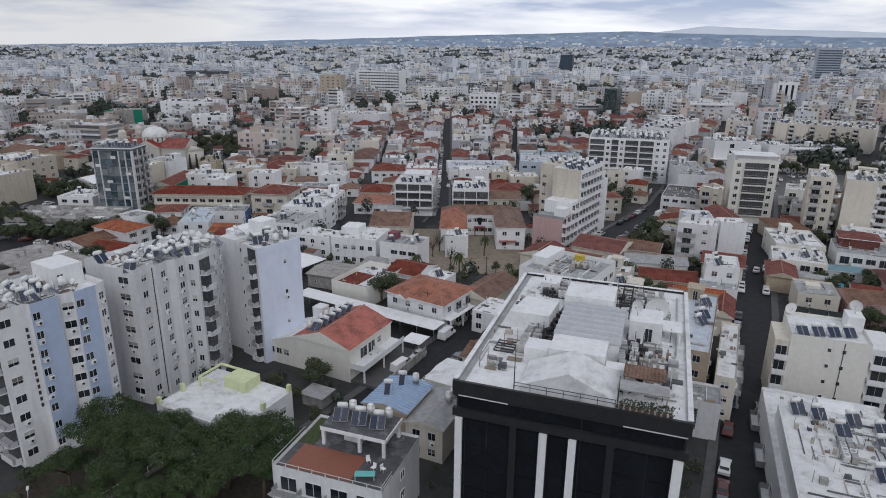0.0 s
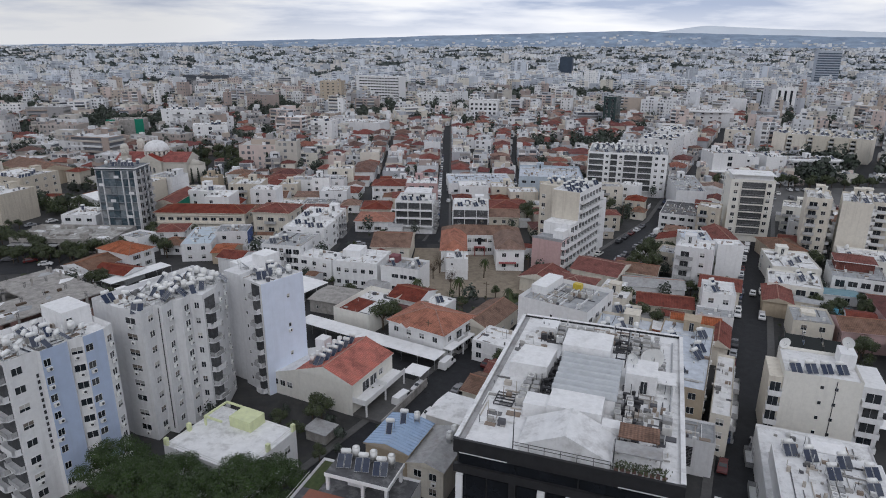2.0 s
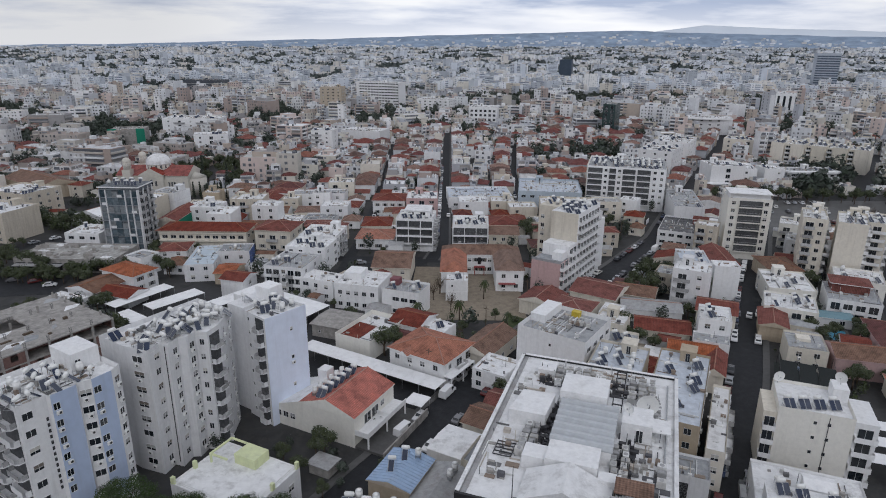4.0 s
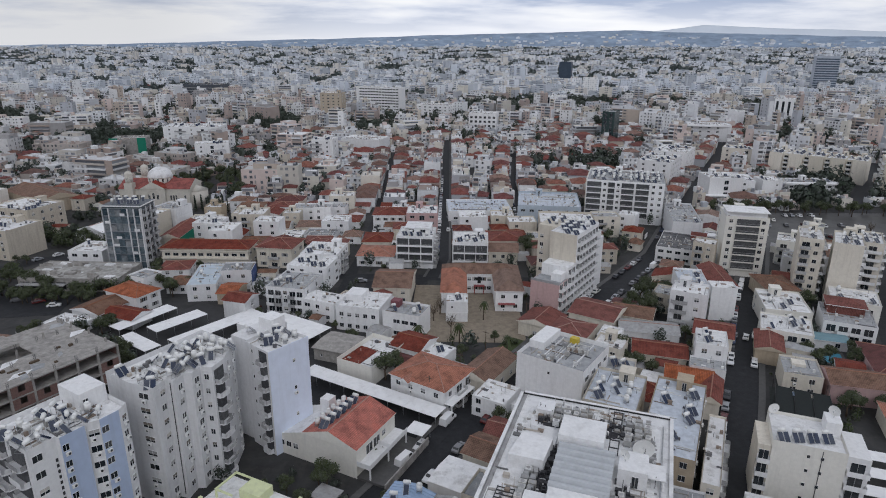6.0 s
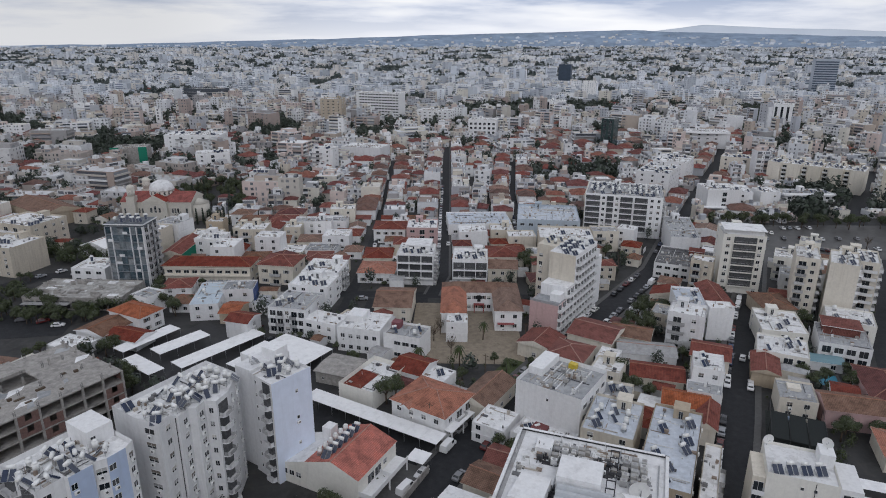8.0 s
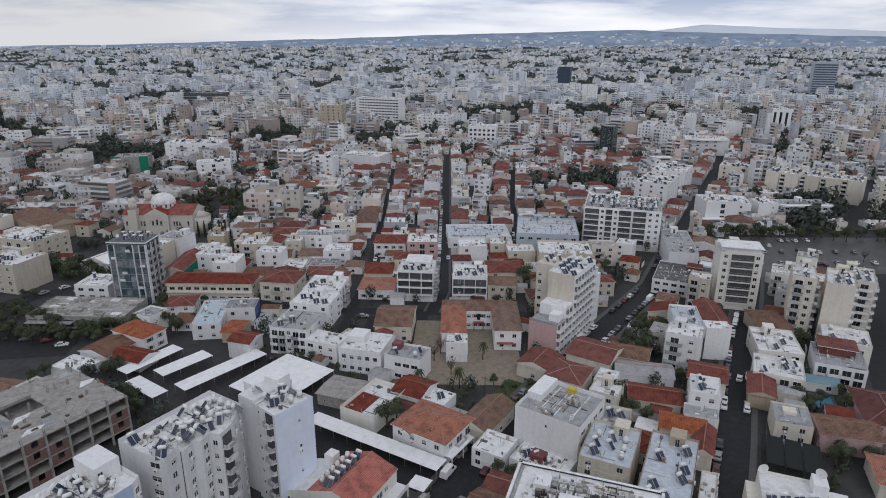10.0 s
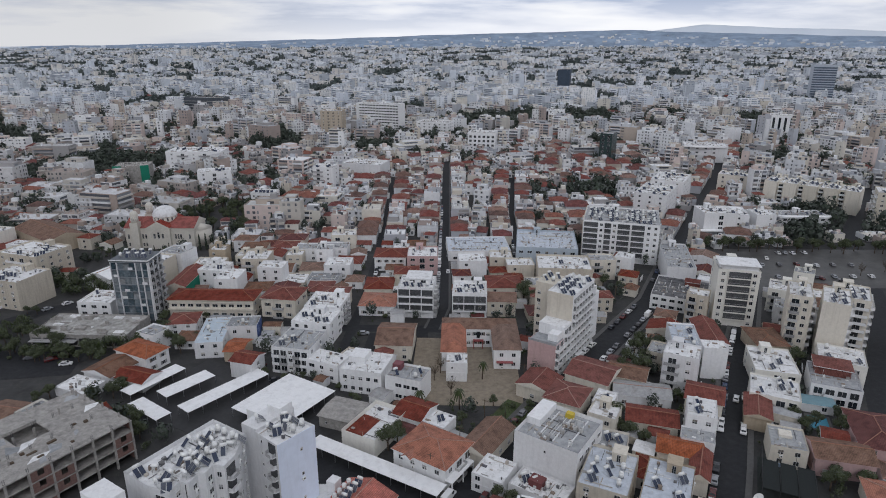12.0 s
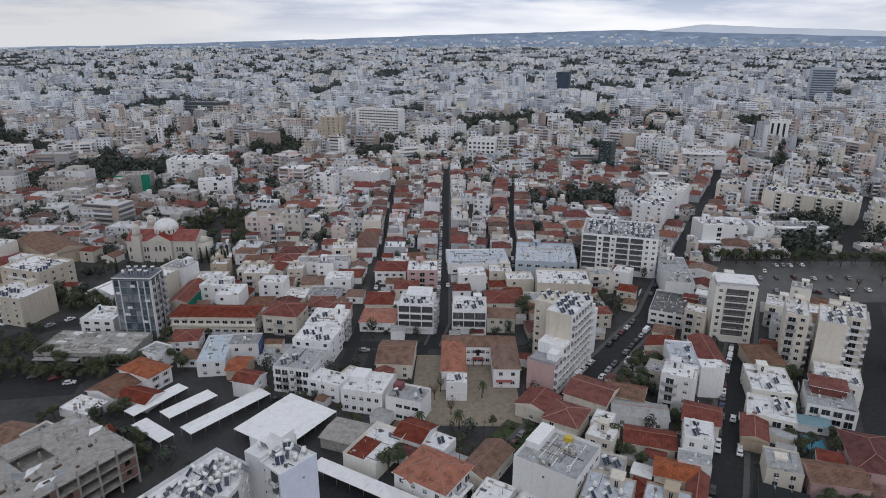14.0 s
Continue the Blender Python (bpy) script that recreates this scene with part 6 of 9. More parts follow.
house(26, 261, 15, 15, 2, 5.6, 2, None, CREAM, TILE, 2, "w.w", "", "", label="old house with a red tiled hip roof")

# the stepped white slab by the avenue
b = thing(APT, 45, 209, -33, "tall stepped white apartment slab with balconies beside an avenue", "building")
take(42, 205, 16, 36, -33)
flat_top(b, 9.5, 20, 24.4, WHITE, ROOFWHITE, 0.7)
bm = bmesh.new(); box(bm, -4.7, 4.7, -10.06, -10.004, 15.6, 25.0); part("front_panel", bm, CREAM, b, "blank cream painted end wall")
for y0, y1, hh in ((10.02, 13.2, 21.4), (13.22, 16.4, 18.4)):
    bm = bmesh.new(); box(bm, -4.7, 4.75, y0, y1, 0, hh); part("rear_step", bm, WHITE, b)
windows(b, "right", 9.5, 20, "bbbbbbb", 8, 0.4, 3.0)
bm = bmesh.new(); box(bm, -12.5, -4.8, -3, 7, 0, 24.6); part("rear_tower", bm, CREAM, b)
windows(b, "front", 15.2, 6, "w.w", 7, 0.4, 3.1, span=(-12.2, -5))
bm = bmesh.new(); box(bm, -4.7, 4.75, -16, -10.02, 0, 15.5); part("lower_step", bm, WHITE, b)
bm = bmesh.new(); box(bm, -4.5, 4.5, -15.8, -10.1, 15.505, 15.56); part("terrace", bm, ROOFWHITE, b)
windows(b, "right", 9.5, 26, "bb", 5, 0.4, 3.0, span=(-16, -10))
bm = bmesh.new(); box(bm, -5.2, 4.75, -23, -16.02, 0, 11.6); part("pink_step", bm, PINK, b, "dusky pink painted lower wing")
bm = bmesh.new(); box(bm, -5.0, 4.55, -22.8, -16.1, 11.605, 11.66); box(bm, -5.2, 4.75, -23, -22.8, 11.6, 12.4); part("terrace", bm, ROOFGREY, b)
bm = bmesh.new(); box(bm, 0.5, 4.0, -20, -16.1, 11.66, 14.2); part("roof_room", bm, WHITE, b)
windows(b, "right", 9.5, 26, "bb", 4, 0.4, 3.0, span=(-23, -16))
strew_heaters(b, 9.5, 20, 24.4, 13, 0.5)
strew_heaters(b, 7, 9, 24.6, 5, 0.4, x=-8.6, y=2)
b = block(54.2, 272, 24, 19, -5, 10.4, 2, STONE, ROOFWHITE, "nnnnnn", "nnn", "", 3, False, 0.9, "classical limestone building with tall windows", "building", "civic_building")
bm = bmesh.new(); box(bm, -12.3, 12.3, -9.9, -9.52, 4.9, 5.3); part("cornice", bm, STONE, b)
b = block(51.5, 307, 30, 30, -7, 10.4, 3, mat("blue_grey_render", (0.42, 0.48, 0.54), 0.8, 0.08, 1, 0.3, GREY_STAIN, streak=True), ROOFSILVER, "WWWwwwW", "", "WWW", 0, True, 0.8, "blue-grey flat-roofed hall with large windows")
b = block(92.1, 317.6, 37, 30, -16, 20.4, 7, WHITE, ROOFGREY, "", "rwrwrw", "", 60, True, 0.6, "long white seven-storey apartment block with balconies")
for x0, x1 in ((-18.4, -11.0), (-8.2, -4.6), (-1.8, 4.5), (5.0, 11.6)):
    bands(b, x0, x1, -15.0, 7, 0, 2.9, out=1.1, front=0.4, pitch=7)
windows(b, "front", 37, 30, "w", 7, 0, 2.9, skip=1, span=(-10.8, -8.4))
windows(b, "front", 37, 30, "w", 7, 0, 2.9, skip=1, span=(-4.4, -2.0))
windows(b, "front", 37, 30, "ww", 7, 0, 2.9, skip=1, span=(11.8, 18.2))
bm = bmesh.new(); box(bm, -18.9, -18.52, -14.5, 14.5, 0, 21); part("end_wall", bm, CREAM, b)
b = block(109.8, 283, 12.5, 36, -12, 10.5, 3, PALE, ROOFGREY, "..", "", "", 1, True, 0.6, "grey angular building with blank walls")
b = block(102.5, 252, 24, 25, -25, 6, 2, WHITE, ROOFDARK, "WWWWWWW", "W", "WWW", 1, False, 0.5, "low white building with a dark grey roof and shop band", "building", "shop_building")
bm = bmesh.new(); box(bm, 0, 6, 3, 8, 6, 8.2); hip_roof(bm, 0, 6, 3, 8, 8.4, 1, 0.2, "x"); part("roof_room", bm, [TILE, WHITE], b)
b = block(115.3, 235.5, 15.2, 15, -14, 23.0, 8, IVORY, ROOFWHITE, "w...w", "ww.", "w..", 10, True, 0.6, "cream apartment tower with a column of dark central balconies")
bands(b, -4.0, 4.6, -7.5, 8, 0.1, 2.86, wallm=IVORY, out=0.7, front=0.3, pitch=5)
bm = bmesh.new(); box(bm, -7.0, 7.0, -5.9, 3, 23.0, 25.2); part("penthouse", bm, WHITE, b)
bm = bmesh.new(); box(bm, -7.6, 7.6, -7.6, 3.2, 25.2, 25.4); part("penthouse_roof", bm, ROOFWHITE, b)
b = block(129.6, 214, 7.6, 16, -26, 21.4, 7, CREAM, ROOFWHITE, "rw", "bb.", "", 4, True, 0.6, "cream eight-storey apartment tower", group="right apartment towers")
b = block(138, 206, 8.6, 17, -30, 22.0, 7, CREAM, ROOFWHITE, ".", "bbb", ".", 6, True, 0.6, "cream apartment tower with a blank front wall", group="right apartment towers")
b = block(149, 215, 12, 16, -30, 20, 7, CREAM, ROOFWHITE, "wb", "bb", "", 7, True, 0.6, "cream apartment tower with balconies", group="right apartment towers")
block(170, 205, 14, 14, -28, 14, 4, CREAM, ROOFWHITE, "bwb", "", "ww", 6, True, 0.6, "cream apartment building with balconies")
house(94.5, 205.5, 8.2, 20, -7, 8.6, 1.8, "y", WHITE, TILE, 2, ".", "", "", label="white house with a steep red gabled roof")
b = block(84.3, 201.5, 9.4, 20, -11, 8.6, 3, WHITE, ROOFSILVER, "wwb", "", "", 4, False, 0.6, "white modern house with terraces", "house", "house")
block(89.8, 190, 7.8, 6, -8, 10.8, 3, WHITE, ROOFWHITE, ".", "..s", "", 0, False, 0.6, "plain white stair tower of a house", "house", "house")
block(109.5, 189, 13.5, 18, -15, 6.0, 2, IVORY, ROOFWHITE, ".WW", "", "w.w", 3, True, 0.5, "white flat-roofed house with terrace")
house(117, 209, 11, 15, -4, 5, 1.6, None, OCHRE, TILEBROWN, 1, "w", "", "", label="old ochre house with a brown tiled roof")
block(102, 172, 14, 13, -25, 5.6, 2, IVORY, ROOFWHITE, "w.rW", "", "w", 4, False, 0.5, "white modern house with a roof terrace", "house", "house")
b = block(124, 178.5, 14, 16, -24, 6, 2, WHITE, ROOFGREY, "dbbd", "", "", 0, False, 0.4, "white modern villa with deep terraces", "house", "villa")
bm = bmesh.new(); box(bm, -5.5, 4.5, 0, 7.5, 6, 8.7); hip_roof(bm, -5.5, 4.5, 0, 7.5, 8.9, 1.4, 0.7); part("upper_floor", bm, [TILE, WHITE], b)
block(132.9, 190, 14, 13, -27, 7.4, 2, IVORY, ROOFWHITE, "Www", "", "", 3, False, 0.5, "white flat-roofed house with terrace")
house(93, 163.5, 7, 13, -24, 4.6, 1.2, "y", OCHRE, TILE, 1, "", "", "", label="narrow old house with a red tiled roof")
b = block(92.5, 146, 9, 10.5, -20, 5.6, 2, CREAM, ROOFGREY, "ww", "", "", 0, False, 0.5, "cream flat-roofed house with a grey roof", "house", "house")
bm = bmesh.new(); box(bm, -2, 1.2, 0, 3, 5.6, 6.4); part("roof_light", bm, CREAM, b)
house(104, 141, 14, 9.5, -14, 5.4, 1.8, "x", PINK, TILEBROWN, 1, "w.w", "", "", label="pink house with a brown-red tiled roof")
house(119, 150, 11.5, 19, -18, 5.6, 2.2, None, PINK, TILEMAROON, 2, "w.", "", "w.w", label="house with a broad maroon tiled roof")
house(108, 124, 13, 12, -20, 4.2, 1.6, None, CREAM, TILEORANGE, 1, "w", "", "", label="low house with an orange tiled roof")
b = thing("parking_shelter", 93, 104, -20, "long white sheet roof over a dark yard", "carport", "parking shelters"); take(93, 104, 22, 18, -20)
for i in range(3):
    bm = bmesh.new(); box(bm, -11, 11, -8 + i * 6.4, -4.4 + i * 6.4, 3.4, 3.5); part("roof_sheet", bm, SHEET, b)
for x in (-10.6, 0, 10.6):
    for y in (-7.8, -1.2, 8.2):
        bm = bmesh.new(); tube(bm, (x, y, 0), (x, y, 3.4), 0.07, sides=6); part("post", bm, METAL, b)
# right of the avenue: small houses
b = block(72.2, 154.3, 8, 10, -20, 9.4, 3, WHITE, ROOFWHITE, "ww", "", "w.", 2, False, 0.6, "narrow white three-storey house", "house", "house")
house(79.5, 169.5, 10.5, 11, -24, 5.4, 1.8, "x", CREAM, TILE, 2, "", "", "", label="old house with a red tiled roof")
block(68.6, 146.6, 8.6, 6, -20, 6, 2, PALE, ROOFGREY, ".", "", "", 0, False, 0.4, "grey flat-roofed house front", "house", "house")
house(37.5, 169, 11, 12, -30, 5.4, 1.9, None, CREAM, TILE, 2, "w.", "", "w.", label="cream house with a red hip roof")
house(48.5, 183, 14, 14, -33, 5.4, 2.0, "x", CREAM, TILE, 1, "", "", "ww", label="long house with a weathered red tiled roof")
house(30.2, 177.8, 11, 11, -32, 4.6, 1.8, "y", CREAM, TILE, 1, "w", "", "", label="house with a red tiled gable roof")
house(61.5, 173.5, 17, 9, -12, 4, 1.2, "x", PALE, GREYSHEET, 1, "w.w", "", "", label="low house with a grey corrugated sheet roof", over=0.3)
house(60, 184, 12, 10, -24, 4.6, 1.6, "x", CREAM, TILEBROWN, 1, "", "", "", label="low house with a brown tiled roof")
block(48.3, 166.5, 6, 8, -28, 5, 1, WHITE, ROOFWHITE, "w", "", "", 2, False, 0.6, "small white flat-roofed house", "house", "house")
house(60, 158.5, 14, 9, -16, 4.4, 1.6, "x", CREAM, TILE, 1, "w.w", "", "", label="low house with a red tiled roof")
house(62.5, 143, 11, 8, -20, 5, 1.8, "x", CREAM, TILEORANGE, 1, "w", "", "", label="house with a vivid orange tiled roof")
house(65.2, 135.5, 4.6, 12, -25, 5, 1.6, "y", CREAM, TILE, 1, "", "", "", label="narrow house with a red tiled roof")
block(75, 196, 9, 9, -30, 6.4, 2, STONE, ROOFGREY, "nn", "", "nn", 1, False, 0.5, "old limestone house with shutters", "house", "house")
# old houses left of the villa
b = house(-29, 161.5, 12.5, 10.5, -20, 3.8, 0.5, "x", CONCRETE, CONCRETE, 1, "s.s", "", "", label="derelict roofless concrete house")
b = block(-19.6, 154, 11, 17, -28, 4.4, 1, IVORY, ROOFWHITE, "", "", "", 0, False, 1.3, "plain white building with high blank walls round its roof", "house", "house")
bm = bmesh.new(); box(bm, -5.2, 0.5, -8.2, 2.0, 4.42, 4.6); part("tiled_lean_to", bm, TILE, b, "strip of red tiles")
b = house(-8.6, 160.5, 9, 10, -28, 5, 1.6, "x", WHITE, TILE, 1, "", "", "", label="small house with a red tiled roof")
b = block(-1.5, 155.5, 7, 7, -30, 4.6, 1, WHITE, ROOFWHITE, "", "", "", 2, False, 0.4, "small white flat-roofed outbuilding", "house", "house")

# the church
b = thing("church", -152.5, 331, 1, "pale limestone church with a broad white dome and red tiled roofs", "church")
take(-152, 331, 46, 24, 1)
LIMESTONE = mat("pale_limestone", (0.58, 0.55, 0.49), 0.85, 0.1, 1.2, 0.35, (0.44, 0.41, 0.36), 0.1, 8, streak=True)
CHURCHTILE = tile_mat("crimson_church_tiles", (0.30, 0.075, 0.06), (0.22, 0.07, 0.06))
bm = bmesh.new(); box(bm, -18.5, 18, -9, 9, 0, 11); part("nave", bm, LIMESTONE, b)
bm = bmesh.new(); hip_roof(bm, -18.5, 18, -9, 9, 11.2, 4.0, 0.5, "x"); part("nave_roof", bm, [CHURCHTILE, LIMESTONE], b)
bm = bmesh.new(); box(bm, -6, 6, -11, -9.02, 0, 11.6); part("transept", bm, LIMESTONE, b)
bm = bmesh.new(); hip_roof(bm, -6, 6, -11, 11, 11.8, 3.6, 0.4, "y"); part("transept_roof", bm, [CHURCHTILE, LIMESTONE], b)
bm = bmesh.new(); tube(bm, (0, 0, 12), (0, 0, 16.2), 6.1, sides=32); drum = part("drum", bm, LIMESTONE, b)
bm = bmesh.new(); tube(bm, (0, 0, 16.2), (0, 0, 16.5), 6.4, sides=32); part("drum_cornice", bm, ROOFWHITE, drum)
bm = bmesh.new()
bmesh.ops.create_uvsphere(bm, u_segments=36, v_segments=18, radius=6.2)
bmesh.ops.delete(bm, geom=[v for v in bm.verts if v.co.z < -0.1], context="VERTS")
for v in bm.verts:
    v.co.z = v.co.z * 0.78 + 16.4
for f in bm.faces:
    f.smooth = True
tube(bm, (0, 0, 21.1), (0, 0, 22.8), 0.1, sides=6)
part("dome", bm, ROOFWHITE, b, "white painted dome")
for i in range(16):
    a = radians(180 + i * 22.5 + 11)
    part("drum_window", window_mesh(0.9, 1.9, "win"), None, drum, at=pose(6.1 * math.cos(a), 6.1 * math.sin(a), 13.9, 0, 0, math.degrees(a) + 90))
for y in (-9.4, 9.4):
    bm = bmesh.new(); box(bm, -14.4, -10.2, y - 2.1, y + 2.1, 0, 14.5); part("bell_tower", bm, LIMESTONE, b)
    bm = bmesh.new(); tube(bm, (-12.3, y, 14.5), (-12.3, y, 18.6), 2.0, sides=8); belfry = part("belfry", bm, LIMESTONE, b)
    for i in range(8):
        a = radians(i * 45)
        part("belfry_opening", window_mesh(0.7, 2.4, "win"), None, belfry, at=pose(-12.3 + 1.86 * math.cos(a), y + 1.86 * math.sin(a), 15.4, 0, 0, i * 45 + 90))
    bm = bmesh.new(); bmesh.ops.create_uvsphere(bm, u_segments=16, v_segments=8, radius=2.1)
    for v in bm.verts:
        v.co = Vector((-12.3 + v.co.x, y + v.co.y, 18.6 + max(v.co.z, 0)))
    tube(bm, (-12.3, y, 20.6), (-12.3, y, 21.8), 0.08, sides=5)
    part("cupola", bm, LIMESTONE, belfry)
bm = bmesh.new(); tube(bm, (18, 0, 0), (18, 0, 9), 6.2, sides=20); tube(bm, (18, 0, 9), (18, 0, 11.5), 6.3, 0.5, 20); part("apse", bm, LIMESTONE, b)
for i in range(3):
    part("arched_window", window_mesh(1.1, 2.6 + (0.8 if i == 1 else 0), "win"), None, b, at=pose(-2.2 + 2.2 * i, -11.0, 6))
# the moulded arch over the transept windows
bm = bmesh.new()
for i in range(14):
    a0, a1 = math.pi * i / 14, math.pi * (i + 1) / 14
    prism_pts = [(r * math.cos(a), 6.6 + r * math.sin(a)) for r, a in ((4.0, a0), (4.6, a0), (4.6, a1), (4.0, a1))]
    fr = [bm.verts.new((p, -11.3, q)) for p, q in prism_pts]
    bk = [bm.verts.new((p, -10.99, q)) for p, q in prism_pts]
    bm.faces.new(fr)
    for k in range(4):
        bm.faces.new((fr[k], bk[k], bk[(k + 1) % 4], fr[(k + 1) % 4]))
part("arch_moulding", bm, LIMESTONE, b)
for x in (-16.8, -9.2, -7.6, 8.2, 9.6, 11.0, 15.6):
    part("window", window_mesh(0.9, 2.6, "win"), None, b, at=pose(x, -9.0, 5.2))
    part("lower_window", window_mesh(0.9, 1.8, "win"), None, b, at=pose(x, -9.0, 1.2))

# ---- landmarks farther off ----
house(-26.7, 296, 15.2, 14.2, 0, 7.0, 2.0, None, WHITE, TILE, 2, "nnnn", "", "", label="white house with shutters and a red tiled roof")
block(-10.9, 291, 14.6, 15, 0, 9, 3, PINK, ROOFWHITE, "WdW", "", "", 3, True, 0.5, "dusky pink rendered apartment building")
block(17, 316, 32, 24, 3, 5, 1, WHITE, ROOFSILVER, "W.W.W", "", "", 0, False, 0.5, "wide market hall with a pale flat roof", "building", "market_hall")
b = block(-78, 772, 56, 18, -20, 33, 10, WHITE, ROOFWHITE, "", "", "", 0, True, 0.8, "large white ten-storey slab of flats")
bands(b, -24, 27.5, -9.0, 10, 0.3, 3.25, out=1.2, front=1.75)
block(-127, 724, 24, 20, -5, 30, 9, OCHRE, ROOFWHITE, "wWWw", "ww", "", 0, True, 0.8, "tall tan apartment tower")
block(-11.5, 734, 38, 22, -20, 17, 5, WHITE, ROOFWHITE, "WWWWWW", "WWW", "", 0, True, 0.8, "white office building with banded windows")
block(38.4, 648, 28, 22, -10, 17, 4, WHITE, ROOFWHITE, "dddddd", "", "", 0, True, 0.8, "white colonnaded office building")
block(148, 575, 11, 16, -30, 27, 8, mat("dark_green_glass", (0.03, 0.055, 0.055), 0.2, 0.2, 0.5, spec=0.6), ROOFGREY, "dd", "", "", 0, False, 0.6, "dark green glass office tower", "office", "office_tower")
block(250, 1372, 25, 20, -20, 46, 12, mat("dark_slate_tower", (0.05, 0.07, 0.10), 0.4, 0.2, 0.2), ROOFGREY, "", "", "", 0, False, 1, "dark slate office tower far off", "office", "office_tower")
b = block(692, 1200, 38, 30, -20, 64, 12, mat("pale_steel_tower", (0.42, 0.46, 0.52), 0.5, 0.1, 0.2), ROOFWHITE, "", "", "", 0, False, 1, "blue glass tower with white floor bands", "office", "office_tower")
for k in range(14):
    bm = bmesh.new(); box(bm, -18.6, 18.6, -15.4, -15.05, 4 + k * 4.2, 6.4 + k * 4.2); part("glass_band", bm, BLUEGLASS, b)
b = block(-239, 478, 24, 20, 14, 15, 4, CONCRETE, CONCRETE, "", "", "", 0, False, 0.3, "building under construction in green netting")
for x in (-9.6, 9.6):
    bm = bmesh.new(); box(bm, x - 3, x + 3, -10.4, -10.1, 1, 16); part("scaffold_net", bm, NET, b, "green scaffold netting")
SLAB = "row of cream slabs"
for i in range(5):
    for u, v, w, d, h, fr in ((4 + 12.2 * i, 11, 8, 22, 15, "."), (10.1 + 12.2 * i, 13, 4.16, 20, 14.4, "b")):
        if fr == "b" and i == 4:
            continue
        block(221 + u * 0.777 + v * 0.629, 430 - u * 0.629 + v * 0.777, w, d, -39, h, 5, CREAM, ROOFWHITE, fr, "", "", 4 if fr == "." else 1, fr == ".", 0.6,
              "cream slab of a row of apartment blocks" if fr == "." else "stack of balconies between two cream slabs", group=SLAB)
b = block(157.5, 356, 19, 17, 0, 13.5, 4, WHITE, ROOFWHITE, ".d.", "", "", 4, True, 0.6, "white building with a tall central window and a canopy")
bm = bmesh.new(); box(bm, -12, 11, -12.5, -8.51, 4.2, 4.7); part("canopy", bm, WHITE, b)
block(173.5, 366, 12, 20, -12, 10.4, 3, WHITE, ROOFWHITE, "W", "WW", "", 1, False, 0.5, "white building with a bright white roof")
block(187.8, 362, 11.4, 12, 0, 10.4, 3, WHITE, ROOFWHITE, ".w", "", "", 2, False, 0.6, "white cubic flat-roofed building")
b = block(214.5, 370, 28, 12, 0, 8, 2, WHITE, ROOFGREY, "WWWWWW", "", "", 2, True, 0.5, "low white building with long curved balconies")
for z in (3.6, 7.2):
    bm = bmesh.new(); prism(bm, [(-16, -4), (-15, -7), (-12, -8.4), (13, -8.4), (16, -6.5), (17, -3), (14.02, -3), (14.02, -6.02), (-14.02, -6.02), (-14.02, -4)], z, z + 1.0); part("balcony_band", bm, WHITE, b)
block(270, 374, 15, 20, -28, 21, 7, CREAM, ROOFWHITE, "w.b", "", "b.b", 5, True, 0.6, "cream apartment building with balconies")
block(308, 408, 15, 20, -28, 19, 6, WHITE, ROOFWHITE, "b.b", "", "bb", 6, True, 0.6, "white apartment building with flat roof")
block(214, 462, 20, 14, -30, 13, 4, CREAM, ROOFWHITE, "w.d", "", "", 6, True, 0.6, "cream apartment building with balconies")
house(206, 447, 16, 10, -30, 4.2, 1.4, "x", CREAM, TILE, 1, "w.w", "", "", label="low house with a long red tiled roof")
block(136, 398, 20, 34, -30, 16, 5, PALE, ROOFWHITE, "www", "wwwwww", "", 8, True, 0.7, "grey apartment building along the avenue")
block(160, 440, 22, 30, -30, 15, 5, WHITE, ROOFWHITE, "w.w", "wwwww", "", 6, True, 0.7, "white apartment building along the avenue")
block(-124, 424, 16, 12, -8, 7, 2, WHITE, ROOFWHITE, "wrrw", "ww", "", 5, True, 0.7, "white apartment building with flat roof")
block(-90, 470, 16, 14, -8, 16, 5, WHITE, ROOFWHITE, "rw", "w", "", 3, True, 0.7, "white five-storey apartment building")
block(-210, 533, 46, 22, 2, 17, 5, WHITE, ROOFWHITE, "wrwrw", "ww", "", 8, True, 0.7, "large white apartment building with arches")
block(-174, 469, 24, 15, 18, 12.5, 4, WHITE, ROOFWHITE, "wdw", "dd", "", 4, True, 0.7, "white apartment building with flat roof")
block(-66, 520, 34, 22, -16, 10, 2, PALE, ROOFWHITE, ".", "", "", 0, False, 0.5, "wide hall with a white shallow roof", "building", "hall")

# the pool garden, the netted yard and its neighbours right of the street
b = thing("swimming_pool", 110.8, 161.5, -20, "blue swimming pool with a pale stone rim", "pool"); take(110.8, 161.5, 10, 11, -20)
bm = bmesh.new(); box(bm, -2.6, 2.6, -3.6, 3.6, 0.02, 0.16); part("water", bm, WATER, b)
for x0, x1, y0, y1 in ((-3.4, -2.6, -4.4, 4.4), (2.6, 3.4, -4.4, 4.4), (-2.59, 2.59, -4.4, -3.6), (-2.59, 2.59, 3.6, 4.4)):
    bm = bmesh.new(); box(bm, x0, x1, y0, y1, 0, 0.24); part("rim", bm, PAVING, b)
TEAL = mat("faded_teal_sheet", (0.16, 0.27, 0.31), 0.6, 0.15, 1.0, 0.5, (0.25, 0.3, 0.32))
b = house(111.5, 170, 14, 5, -18, 3.0, 0.4, "x", WHITE, TEAL, 1, "w.w", "", "", label="low pavilion with a faded teal sheet roof", name="pavilion", category="pavilion", over=0.5)
